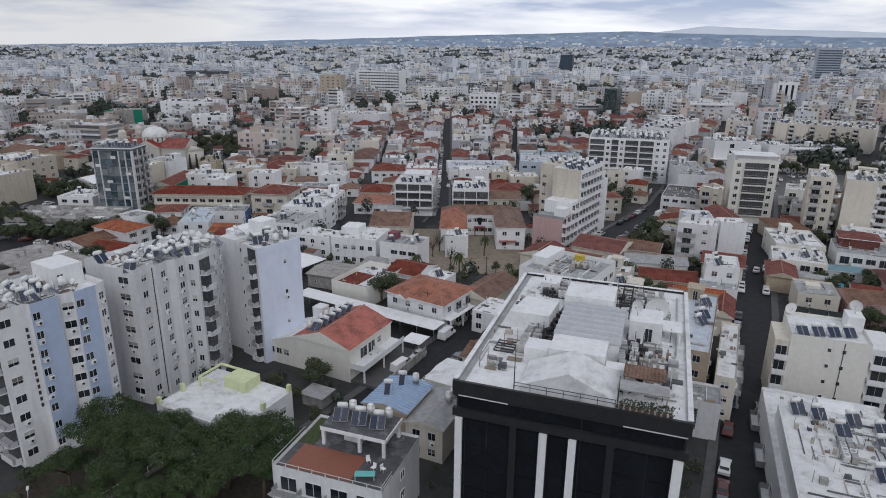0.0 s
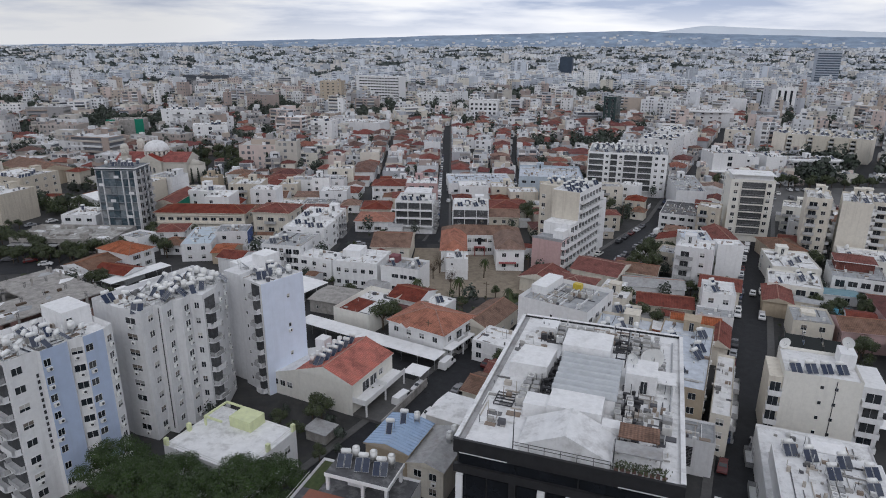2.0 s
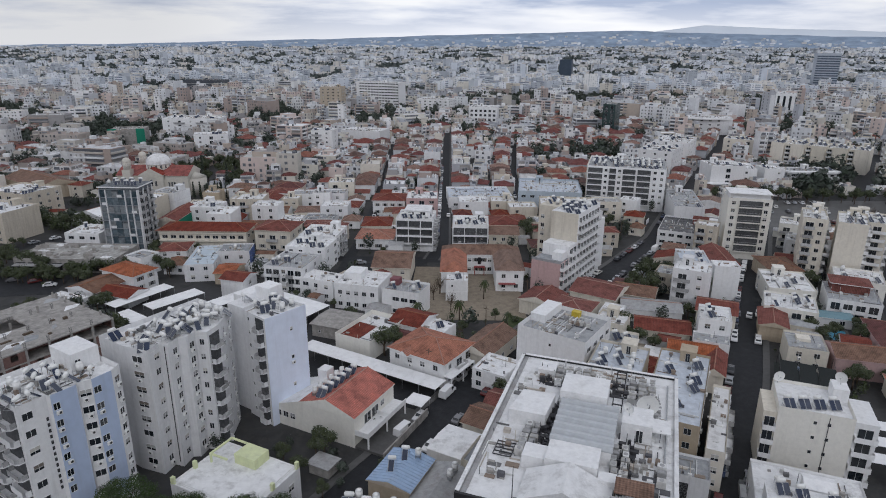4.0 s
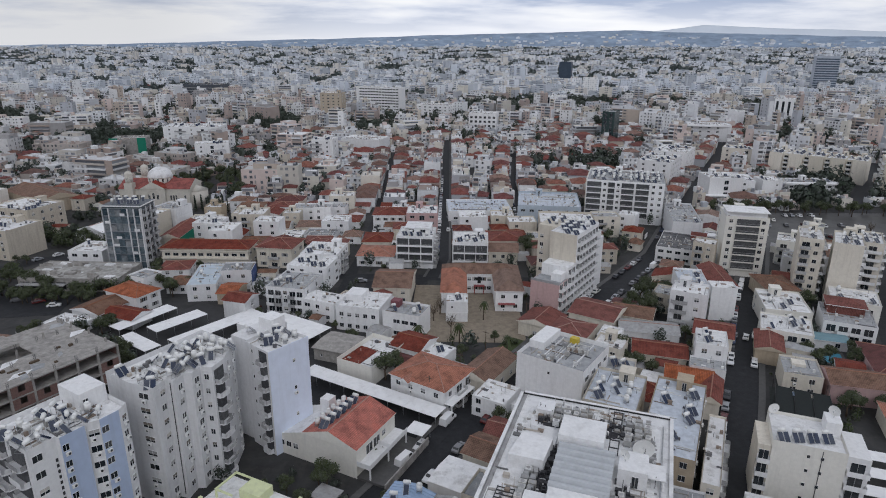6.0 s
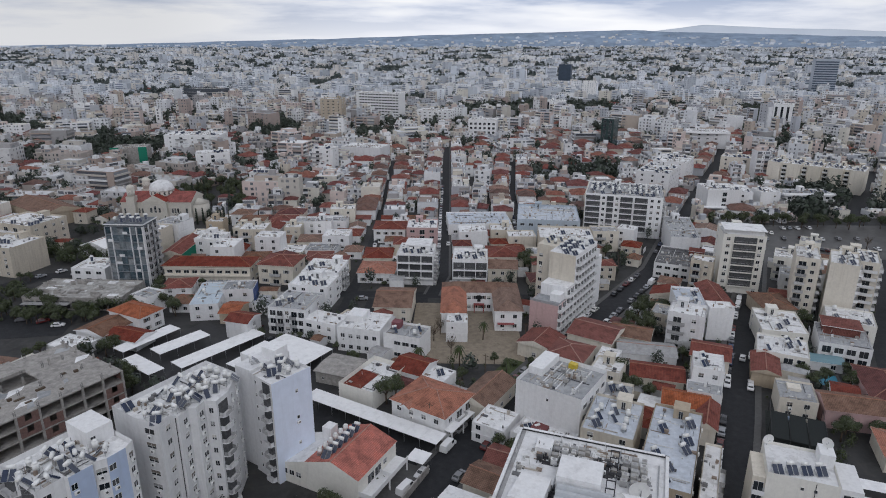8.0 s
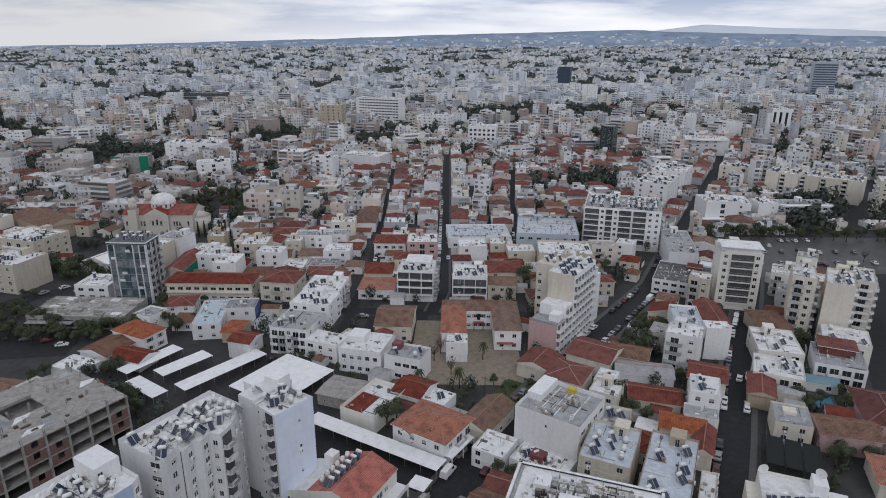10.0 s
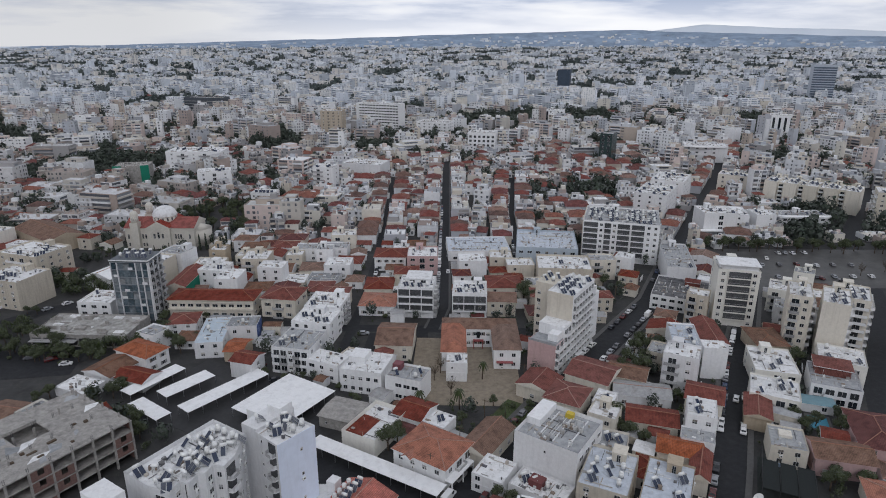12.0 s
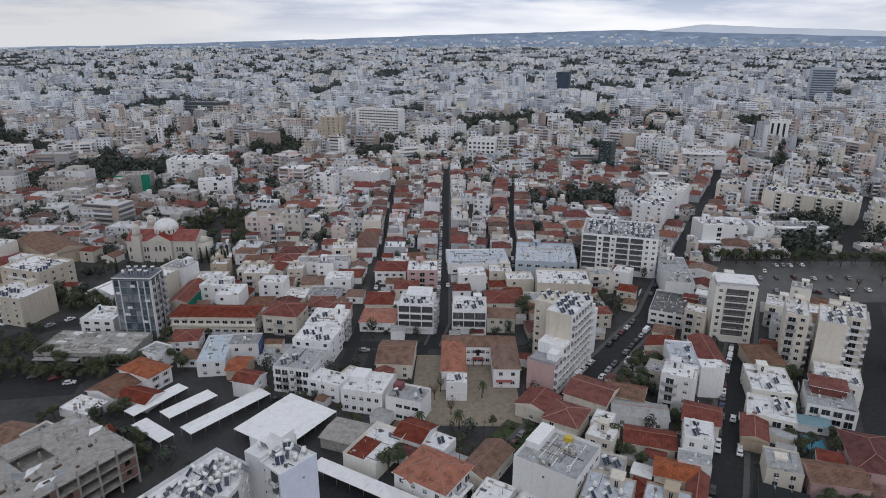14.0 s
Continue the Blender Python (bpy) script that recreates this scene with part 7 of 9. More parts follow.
b = thing("yard_frame", 87, 134, -25, "rusty steel frame hung with dark netting over a yard", "frame"); take(87, 134, 13, 20, -25)
for x in (-6, -2, 2, 6):
    for y in (-9, 0, 9):
        bm = bmesh.new(); tube(bm, (x, y, 0), (x, y, 4.2), 0.06, sides=5); part("post", bm, DARKMETAL, b)
    bm = bmesh.new(); tube(bm, (x, -9, 4.2), (x, 9, 4.2), 0.05, sides=5); part("beam", bm, DARKMETAL, b)
for x0, x1 in ((-6, -2.2), (-1.8, 1.8), (2.2, 6)):
    bm = bmesh.new(); box(bm, x0, x1, -9, 3.5, 3.95, 3.98); part("netting", bm, mat("black_shade_net", (0.02, 0.024, 0.024), 0.95, 0.3, 3.0), b, "black shade netting")
TARP = mat("blue_tarpaulin", (0.07, 0.19, 0.36), 0.5, 0.15, 2.0)
bm = bmesh.new()
for i in range(9):
    for j in range(5):
        bm.verts.new((-4 + i, -1.6 + j * 0.8, 1.1 + 0.4 * noise.noise(Vector((i * 0.6, j * 0.6, 2)))))
bm.verts.ensure_lookup_table()
for i in range(8):
    for j in range(4):
        bm.faces.new([bm.verts[k] for k in (i * 5 + j, i * 5 + 5 + j, i * 5 + 6 + j, i * 5 + 1 + j)])
b = thing("covered_stack", 92.1, 143.2, -12, "building materials covered by a crumpled blue tarpaulin", "tarpaulin"); take(92.1, 143.2, 9, 5, -12)
part("tarpaulin", bm, TARP, b)
bm = bmesh.new(); box(bm, -3.8, 3.6, -1.4, 1.4, 0, 0.85); part("stack", bm, BLOCKWORK, b)
for k in range(4):
    bm = bmesh.new(); box(bm, -3.4 + 1.9 * k, -2.2 + 1.9 * k, -2.6, -1.7, 0, random.uniform(0.5, 1.1)); part("crate", bm, (BLUESHEET, GREYSHEET, TILEMAROON, WHITE)[k], b)
# dishes and cowls on the roofs of the left towers
for x, y, z, turn in ((-64.5, 93, 25.1, 150), (-68, 87, 25.1, 210), (-61, 91, 25.1, 120), (-56, 104, 25.1, 200), (-50, 115, 25.1, 170), (-53, 109, 25.1, 230), (-46.5, 112, 25.1, 140), (-35, 122, 24.2, 180)):
    dish(pose(x, y, z, 0, 0, turn), random.uniform(0.5, 0.8))

# more landmarks of the far town
b = block(-350, 947, 58, 26, -8, 24, 6, mat("dark_slate_offices", (0.07, 0.08, 0.095), 0.4, 0.2, 0.3, 0.4, (0.12, 0.13, 0.14)), ROOFGREY, "", "", "", 0, True, 1, "wide dark glass office building", "office", "office_building")
for k in range(5):
    bm = bmesh.new(); box(bm, -29.4, 29.4, -13.8, -13.02, 3.6 + k * 4, 4.3 + k * 4); part("floor_band", bm, GREYSHEET, b)
b = block(384, 733, 28, 18, -22, 26, 8, WHITE, ROOFWHITE, "", "ww", "", 0, True, 0.8, "white apartment tower with dark vertical window strips")
for i in range(4):
    bm = bmesh.new(); box(bm, -9 + i * 6, -6.6 + i * 6, -9.12, -9.02, 3, 24); part("window_strip", bm, GLASS, b, "dark vertical window strip")
b = block(143, 850, 30, 18, -10, 18.5, 5, WHITE, ROOFWHITE, "", "", "", 0, True, 0.8, "white office block with dark upright window strips", "office", "office_block")
for i in range(6):
    bm = bmesh.new(); box(bm, -13.4 + i * 4.6, -11.2 + i * 4.6, -9.12, -9.02, 2.5, 17.5); part("window_strip", bm, GLASS, b, "dark vertical window strip")
b = block(242, 590, 38, 20, -14, 14.5, 4, PALE, ROOFWHITE, "WWWW.", "", "", 0, True, 0.8, "pale office building with a sweeping white roof edge", "office", "office_block")
bm = bmesh.new(); prism(bm, [(-20, -10.02), (-20, -12.5), (-6, -13.5), (8, -12.0), (19, -10.02)], 13.6, 14.6); part("roof_sweep", bm, WHITE, b)

# ---- solar water heaters ----


def heater_template(kind):
    e = thing("solar_water_heater" if kind < 2 else "water_tank", 0, 0, 0, ("solar water heater with white tank and dark collectors", "solar water heater with one collector and a white tank", "white upright water tank on a steel stand")[kind], "water heater" if kind < 2 else "water tank", "rooftop heaters")
    bm = bmesh.new()
    if kind < 2:
        for x in ((-0.55, 0.55) if kind == 0 else (0,)):
            p = bmesh.new()
            box(p, -0.5, 0.5, -1.0, 1.0, -0.05, 0.05, 0); box(p, -0.46, 0.46, -0.96, 0.96, 0.051, 0.056, 1)
            part("collector", p, [METAL, PANEL], e, at=pose(x, -0.55, 0.85, 42, 0, 0))
        for x in (-0.7, 0.7):
            tube(bm, (x, 0.55, 0), (x, 0.55, 1.75), 0.035, sides=5); tube(bm, (x, -1.25, 0), (x, -1.25, 0.2), 0.035, sides=5); tube(bm, (x, -1.25, 0.1), (x, 0.55, 0.1), 0.03, sides=5)
        t = bmesh.new(); tube(t, (-0.62, 0.55, 1.75), (0.62, 0.55, 1.75), 0.36, sides=14); tube(t, (0.62, 0.55, 1.75), (0.75, 0.55, 1.75), 0.36, 0.2, sides=14); tube(t, (-0.62, 0.55, 1.75), (-0.75, 0.55, 1.75), 0.36, 0.2, sides=14); part("hot_tank", t, TANK, e)
    else:
        t = bmesh.new(); tube(t, (0, 0, 0.7), (0, 0, 1.9), 0.55, sides=16); tube(t, (0, 0, 1.9), (0, 0, 2.1), 0.55, 0.18, sides=16); part("barrel", t, TANK, e)
        prism(bm, [(-0.5, -0.4), (-0.4, -0.4), (-0.4, -0.04), (0.4, -0.04), (0.4, -0.4), (0.5, -0.4), (0.5, 0.4), (0.4, 0.4), (0.4, 0.04), (-0.4, 0.04), (-0.4, 0.4), (-0.5, 0.4)], 0, 0.72)
    part("stand", bm, METAL, e)
    return e


TEMPLATES = {}
HEATERS.sort(key=lambda q: math.hypot(q[0], q[1]))
for x, y, z, turn, kind in HEATERS[:310]:
    m = pose(x, y, z, 0, 0, turn)
    if kind in TEMPLATES:
        copy_thing(TEMPLATES[kind], m)
    else:
        TEMPLATES[kind] = heater_template(kind)
        TEMPLATES[kind].matrix_basis = m

# ---- trees ----


def leaf_cloud(bm, centre, size, count, leaf, flat=1.0, lean=0.0):
    """Many small leaf clumps, each a bent pair of blades, in the shell of a lump."""
    for i in range(count):
        while True:
            v = Vector((random.uniform(-1, 1), random.uniform(-1, 1), random.uniform(-1, 1)))
            if 0.45 < v.length < 1:
                break
        k = 0.82 + 0.3 * noise.noise(v * 2.3 + Vector(centre))
        p = Vector(centre) + Vector((v.x * size[0] * k, v.y * size[1] * k, v.z * size[2] * k))
        n = (v + Vector((random.uniform(-0.6, 0.6), random.uniform(-0.6, 0.6), random.uniform(-0.2, 0.8)))).normalized()
        a = n.orthogonal().normalized()
        a.rotate(Matrix.Rotation(random.uniform(0, 6.3), 3, n))
        c = n.cross(a)
        s = leaf * random.uniform(0.6, 1.3)
        pts = [p - a * s, p - c * s * 0.55 + n * s * 0.15, p + a * s, p + c * s * 0.55 + n * s * 0.15]
        bm.faces.new([bm.verts.new(q) for q in pts])


def tree_template(kind):
    names = {"pine": ("pine_tree", "umbrella pine with a broad dark green crown"), "broad": ("tree", "leafy broadleaf tree with a rounded uneven crown"),
             "cypress": ("cypress_tree", "slim dark green cypress"), "palm": ("palm_tree", "tall palm with a ragged crown of fronds"), "shrub": ("shrub", "dense dark green shrub"), "bare": ("bare_tree", "bare winter tree with thin branches")}
    e = thing(names[kind][0], 0, 0, 0, names[kind][1], "tree", names[kind][0] + "s")
    tr, cr_ = bmesh.new(), bmesh.new()
    if kind == "pine":
        tube(tr, (0, 0, 0), (0.3, 0.1, 4.2), 0.28, 0.2)
        for i in range(9):
            a = i * 2.4; r = 1.0 + 0.3 * (i % 4)
            tip = (0.3 + r * math.cos(a) * 1.75, r * math.sin(a) * 1.75, 5.7 + 0.75 * (i % 3))
            tube(tr, (0.3, 0.1, 3.6 + 0.1 * i), tip, 0.12, 0.04, 6)
            leaf_cloud(cr_, (tip[0], tip[1], tip[2] + 0.3), (1.75, 1.75, 1.2), 1700, 0.1)
        leaf_cloud(cr_, (0.3, 0, 7.4), (1.9, 1.9, 1.35), 1700, 0.1)
        cm = PINE
    elif kind == "broad":
        tube(tr, (0, 0, 0), (0, 0.1, 2.4), 0.22, 0.15)
        for i in range(6):
            a = i * 2.2
            tip = (1.3 * math.cos(a), 1.3 * math.sin(a), 3.6 + 0.6 * (i % 3))
            tube(tr, (0, 0.1, 2.0), tip, 0.1, 0.04, 6)
            leaf_cloud(cr_, tip, (1.5, 1.5, 1.35), 240, 0.22)
        leaf_cloud(cr_, (0, 0, 5.2), (1.5, 1.5, 1.2), 240, 0.22)
        cm = LEAF
    elif kind == "cypress":
        tube(tr, (0, 0, 0), (0, 0, 7), 0.16, 0.04)
        for i in range(7):
            leaf_cloud(cr_, (0, 0, 1.4 + i * 1.25), (0.95 - 0.09 * i, 0.95 - 0.09 * i, 0.95), 120, 0.22)
        cm = CYPRESS
    elif kind == "palm":
        tube(tr, (0, 0, 0), (0.3, 0, 7.5), 0.24, 0.17, 8)
        for i in range(22):
            a = i * 2.399; el = 0.9 - 1.5 * (i / 22); L = 2.4
            d = Vector((math.cos(a), math.sin(a), 0))
            last = None
            for k in range(5):
                t = k / 4
                p = Vector((0.3, 0, 7.5)) + d * L * t * math.cos(el * 0.7) + Vector((0, 0, L * (el * t - 1.1 * t * t)))
                s = Vector((-d.y, d.x, 0)) * 0.32 * (1 - abs(t - 0.45) * 1.2)
                q = (cr_.verts.new(p - s), cr_.verts.new(p + s))
                if last:
                    cr_.faces.new((last[0], last[1], q[1], q[0]))
                last = q
        cm = PALM
    elif kind == "bare":
        tube(tr, (0, 0, 0), (0, 0, 2.2), 0.16, 0.12, 6)
        for i in range(16):
            a = i * 2.4
            t1 = Vector((1.3 * math.cos(a), 1.3 * math.sin(a), 3.4 + 0.12 * i))
            tube(tr, (0, 0, 1.8 + 0.06 * i), t1, 0.06, 0.03, 4)
            for k in range(4):
                tube(tr, t1 * 0.8, t1 + Vector((random.uniform(-0.8, 0.8), random.uniform(-0.8, 0.8), random.uniform(0.3, 1.1))), 0.022, 0.01, 3, caps=False)
        cm = None
    else:
        tube(tr, (0, 0, 0), (0, 0, 0.8), 0.08, 0.05, 5)
        for i in range(4):
            leaf_cloud(cr_, (0.5 * math.cos(i * 1.7), 0.5 * math.sin(i * 1.7), 0.95), (0.9, 0.9, 0.8), 150, 0.2)
        cm = LEAF
    part("trunk", tr, BARK, e)
    if cm:
        part("crown", cr_, cm, e)
    else:
        cr_.free()
    return e


def tree(kind, x, y, s=1.0, z=0.0):
    m = pose(x, y, z, 0, 0, random.uniform(0, 360)) @ Matrix.Diagonal((s * random.uniform(0.9, 1.1), s * random.uniform(0.9, 1.1), s, 1))
    if kind not in TEMPLATES:
        TEMPLATES[kind] = tree_template(kind)
        TEMPLATES[kind].matrix_basis = m
    else:
        copy_thing(TEMPLATES[kind], pose(0, 0, 0)).matrix_basis = m


for x, y, s in ((-51, 82, 1.2), (-46, 77, 1.3), (-40.5, 79, 1.35), (-36.5, 74, 1.35), (-31, 76.5, 1.35), (-26.5, 79.5, 1.25), (-31.5, 69.5, 1.25), (-43, 70.5, 1.1), (-25, 73.5, 1.1), (-53.5, 75, 0.9), (-37, 66, 1.0), (-48, 66.5, 0.8)):
    tree("pine", x, y, s)
# trees by the pines and the near street
for x, y, s in ((-58.5, 70, 0.7), (-60, 76, 0.6), (-49, 62, 0.6), (-55, 66, 0.6), (-21.5, 93, 0.6), (-27, 99, 0.75), (-31, 103, 0.7), (-25, 105, 0.8), (-11, 100, 0.55),
                (-15.5, 147.5, 1.35), (15.8, 125.5, 0.8), (12.8, 127.5, 0.8), (13.5, 119, 0.6),):
    tree("broad", x, y, s)
# gardens right of the diagonal street
for x, y, s in ((63, 195, 1.2), (66, 189, 1.3), (60, 190, 1.1), (69, 194, 1.2), (56, 160.5, 0.9), (52, 153, 1.0), (55.5, 150, 0.9), (50, 157, 0.8), (66, 140, 0.7),
                (97, 132, 1.1), (106, 133, 0.9), (100, 135, 0.9), (113.7, 156, 1.0), (117, 163, 0.8), (106, 152, 0.8), (49.5, 161, 1.2), (46, 158.5, 1.0), (71, 207, 1.3),
                (73, 203, 1.2), (68, 203, 1.2), (78, 207, 1.0), (104, 157, 0.9), (109, 160, 0.8), (104, 163, 0.8), (130, 196, 1.0), (122, 197, 1.1), (26, 168, 0.6),):
    tree("broad", x, y, s)
# round the open lots to the west
for x, y, s in ((-101, 150, 0.4), (-86, 152, 0.9), (-93, 160, 1.0), (-104, 164, 0.8), (-90, 157, 0.9), (-127, 201, 1.1), (-120, 205, 1.0), (-111, 206, 1.1), (-140, 205, 1.2),
                (-148, 210, 1.2), (-155, 213, 1.0), (-102, 209, 1.1), (-97, 206, 1.0), (-92, 211, 0.8), (-106, 214, 1.0), (-152, 258, 1.2), (-158, 264, 1.2), (-164, 262, 1.1),
                (-146, 262, 1.0),):
    tree("broad", x, y, s)
# along the farther streets
for x, y, s in ((-13.2, 150.5, 1.1), (-53, 184, 0.5), (-47, 185, 0.5), (-34, 178, 0.5), (-60, 187, 0.6), (40, 236, 1.2), (34, 252, 1.4), (38, 246, 1.3), (36, 258, 1.3),
                (72, 268, 1.1), (78, 262, 1.0), (82, 272, 1.1), (74, 280, 1.1), (-6, 163.5, 0.9), (5, 160, 0.7), (15, 170, 0.6), (20, 157, 0.5),):
    tree("broad", x, y, s)
for x, y, s in ((4.5, 168, 0.9), (12.5, 186, 0.8), (84, 190, 1.0), (46, 252, 1.0), (50, 254, 1.0), (86, 290, 1.1), (91, 293, 1.1), (18, 163, 0.7), (-8, 168, 0.8), (-10, 180, 0.9), (64, 250, 1.0), (79, 285, 1.1), (-36, 140, 0.6), (-110, 385, 1.2)):
    tree("palm", x, y, s)
for x, y, s in ((-23.4, 105.0, 1.05),):
    tree("broad", x, y, s)
for i in range(14):
    tree("cypress", -118 + random.uniform(-14, 6), 318 + random.uniform(-3, 3) + i * 0.3, random.uniform(0.7, 1.0))
for x, y in ((-96, 157), (-3.5, 185), (2, 176), (-1.5, 190), (200, 285), (215, 290)):
    tree("bare", x, y, 1.1)
for i in range(26):
    tree("shrub", -37 + random.uniform(-9, 9) * 1.0, 101 + random.uniform(-3, 4), random.uniform(0.7, 1.2)) if i < 8 else tree("shrub", 20 + random.uniform(-7, 7), 162 + random.uniform(-7, 7), random.uniform(0.6, 1.1))
for i in range(24):
    x = 140 + i * 4.4 + random.uniform(-1, 1)
    tree("broad", x, 332 - 0.05 * x + random.uniform(-5, 5), random.uniform(0.9, 1.4))
for i in range(30):
    x, y = -150 + random.uniform(-35, 50), 350 + random.uniform(-8, 40)
    if clear(x, y, 2):
        tree(random.choice(("broad", "broad", "cypress")), x, y, random.uniform(0.9, 1.5))

# ---- cars ----


def car_template(van=False, plain=False):
    e = thing("van" if van else "car", 0, 0, 0, "white delivery van parked at the kerb" if van else "parked hatchback car at the kerb", "van" if van else "car", "vehicles")
    L, W, H = (5.2, 1.95, 2.2) if van else (4.2, 1.74, 1.46)
    bm = bmesh.new()
    prof = ([(-L / 2, 0.35), (-L / 2, 1.0), (-L / 2 + 0.1, H), (1.4, H), (1.9, 1.25), (L / 2, 1.0), (L / 2, 0.35)] if van else
            [(-L / 2, 0.3), (-L / 2 - 0.02, 0.85), (-1.75, 0.95), (-1.3, H - 0.04), (0.3, H), (1.05, 0.98), (L / 2 - 0.12, 0.8), (L / 2, 0.5), (L / 2 - 0.05, 0.3)])
    rings = []
    for s, inset in ((-1, 0.0), (1, 0.0)):
        rings.append([bm.verts.new((s * (W / 2 - (0.16 if z > 1.1 else 0)), y, z)) for y, z in prof])
    n_ = len(prof)
    for i in range(n_):
        j = (i + 1) % n_
        bm.faces.new((rings[0][i], rings[0][j], rings[1][j], rings[1][i]))
    bm.faces.new(rings[0][::-1]); bm.faces.new(rings[1])
    bmesh.ops.recalc_face_normals(bm, faces=bm.faces)
    bmesh.ops.bevel(bm, geom=bm.edges[:], offset=0.05, segments=1, affect="EDGES")
    part("body", bm, CARWHITE if van else PAINT, e)
    g = bmesh.new()
    if van:
        box(g, -0.82, 0.82, 1.52, 1.6, 1.35, 2.0); box(g, -0.99, 0.99, 0.6, 1.3, 1.3, 1.95)
        part("glazing", g, GLASS, e)
    else:
        for y0, z0, y1, z1 in ((0.42, 1.42, 1.0, 1.04), (-1.7, 1.02, -1.38, 1.38)):
            vs = [g.verts.new(p) for p in ((-0.62, y0, z0 + 0.03), (0.62, y0, z0 + 0.03), (0.66, y1, z1 + 0.03), (-0.66, y1, z1 + 0.03))]
            g.faces.new(vs)
        for s in (-1, 1):
            vs = [g.verts.new(p) for p in ((s * 0.885, -1.5, 1.0), (s * 0.885, 0.85, 1.0), (s * 0.74, 0.2, 1.4), (s * 0.74, -1.2, 1.38))]
            g.faces.new(vs)
        part("glazing", g, GLASS, e)
    axles = bmesh.new()
    for sx in (-1, 1):
        for y in (-L * 0.3, L * 0.31):
            q = axles if plain else bmesh.new()
            tube(q, (sx * (W / 2 - 0.2), y, 0.31), (sx * (W / 2 + 0.01), y, 0.31), 0.31, sides=12)
            if not plain:
                part("wheel", q, TYRE, e)
    if plain:
        part("wheels", axles, TYRE, e)
    else:
        axles.free()
    return e


def car(x, y, heading, van=False, z=0.03):
    m = pose(x, y, z, 0, 0, heading - 90)
    plain = y > 150
    k = ("van" if van else "car") + ("_far" if plain else "")
    if k not in TEMPLATES:
        TEMPLATES[k] = car_template(van, plain)
        TEMPLATES[k].matrix_basis = m
    else:
        copy_thing(TEMPLATES[k], m)


def park(pts, side, step, chance, start=0.0, end=1e9):
    dist = 0.0
    for a, c in zip(pts, pts[1:]):
        a, c = Vector(a), Vector(c)
        L = (c - a).length
        t = (c - a) / L
        k = 0.0
        while k < L:
            if start < dist + k < end and random.random() < chance:
                p = a + t * k + Vector((t.y, -t.x)) * side
                car(p.x, p.y, math.degrees(math.atan2(t.y, t.x)) + random.choice((0, 180)) + random.uniform(-2, 2), random.random() < 0.05)
            k += step
        dist += L


park(RIGHT_STREET, -3.0, 5.6, 0.85, 30, 200)
park(RIGHT_STREET, 3.0, 6.0, 0.4, 120, 190)
park(DIAGONAL, 3.8, 5.8, 0.5, 20, 380)
park(DIAGONAL, -3.8, 6.2, 0.4, 60, 280)
park(MIDDLE, -2.2, 5.6, 0.9, 30, 190)
park(MIDDLE, 2.2, 6.0, 0.4, 30, 100)
park(LEFT_LANE, 1.8, 6.5, 0.6, 40, 200)
park(EAST_LANE, -2.0, 6.0, 0.6, 10, 150)
car(57.5, 99, 62), car(104, 207, 62)
for i in range(8):
    car(86 + i * 2.9, 176.5 - i * 1.2, 62 + random.uniform(-4, 4)) if i < 3 else car(150 + random.uniform(0, 80), 275 + random.uniform(0, 40), random.uniform(0, 180))
for i in range(14):
    car(150 + (i % 7) * 9.0, 283 + 16 * (i // 7) + random.uniform(-1, 1), 80 + random.uniform(-8, 8))
for x, y, a in ((-146, 198, 20), (-138, 197, 40), (-160, 193, 20), (-131, 194, 15), (-165, 240, 60), (-160, 246, 55), (-152, 243, 10), (-149, 247, 15), (-31, 219, 5), (-63, 193, 70), (-56, 184, 20), (96, 162, 80), (176.5, 317.5, 86), (180.2, 318, 84), (184, 317.4, 88), (190.5, 318.2, 92)):
    car(x, y, a)

take(-145, 308, 75, 14, -4); take(-31, 101, 36, 24, -28); take(-43, 79, 60, 44, -28); take(-62, 168, 64, 32, -28); take(-18, 132, 42, 12, -30); take(-176, 298, 56, 30, -16)
take(-152, 204, 84, 36, 4); take(-165, 236, 60, 40, 20)
take(-160, 228, 44, 16, 20); take(-80, 116, 52, 34, 58); take(-62, 140, 30, 24, 58); take(-136, 182, 40, 28, 0); take(-138, 386, 34, 46, 0)
for i in range(34):
    x, y = -138 + random.uniform(-17, 17), 386 + random.uniform(-24, 26)
    tree(random.choice(("broad", "broad", "broad", "cypress")), x, y, random.uniform(0.9, 1.5))
take(-170, 262, 30, 16, 20)
for i in range(26):
    x, y = random.uniform(-182, -104), random.uniform(299, 314)
    tree(random.choice(("broad", "broad", "cypress", "shrub")), x, y, random.uniform(0.5, 0.9))
for i in range(64):
    x, y = (random.uniform(-168, -114), random.uniform(194, 205)) if i < 38 else ((random.uniform(-178, -154), random.uniform(206, 236)) if i < 54 else (random.uniform(-184, -166), random.uniform(250, 278)))
    tree(random.choice(("broad", "broad", "shrub")), x, y, random.uniform(0.6, 0.95))
for x, y, k in ((-124, 173, 0.8), (-104, 173, 1.0), (-108.5, 169.5, 1.0), (-103, 177, 0.9), (-126, 170, 0.7), (-109, 214, 1.0), (-106, 218, 1.0), (-112, 212, 0.8)):
    tree("broad", x, y, k)
for i in range(46):
    x, y = random.uniform(-200, -85), random.uniform(196, 262)
    if clear(x, y, 1.5):
        tree(random.choice(("broad", "broad", "shrub")), x, y, random.uniform(0.6, 1.2))
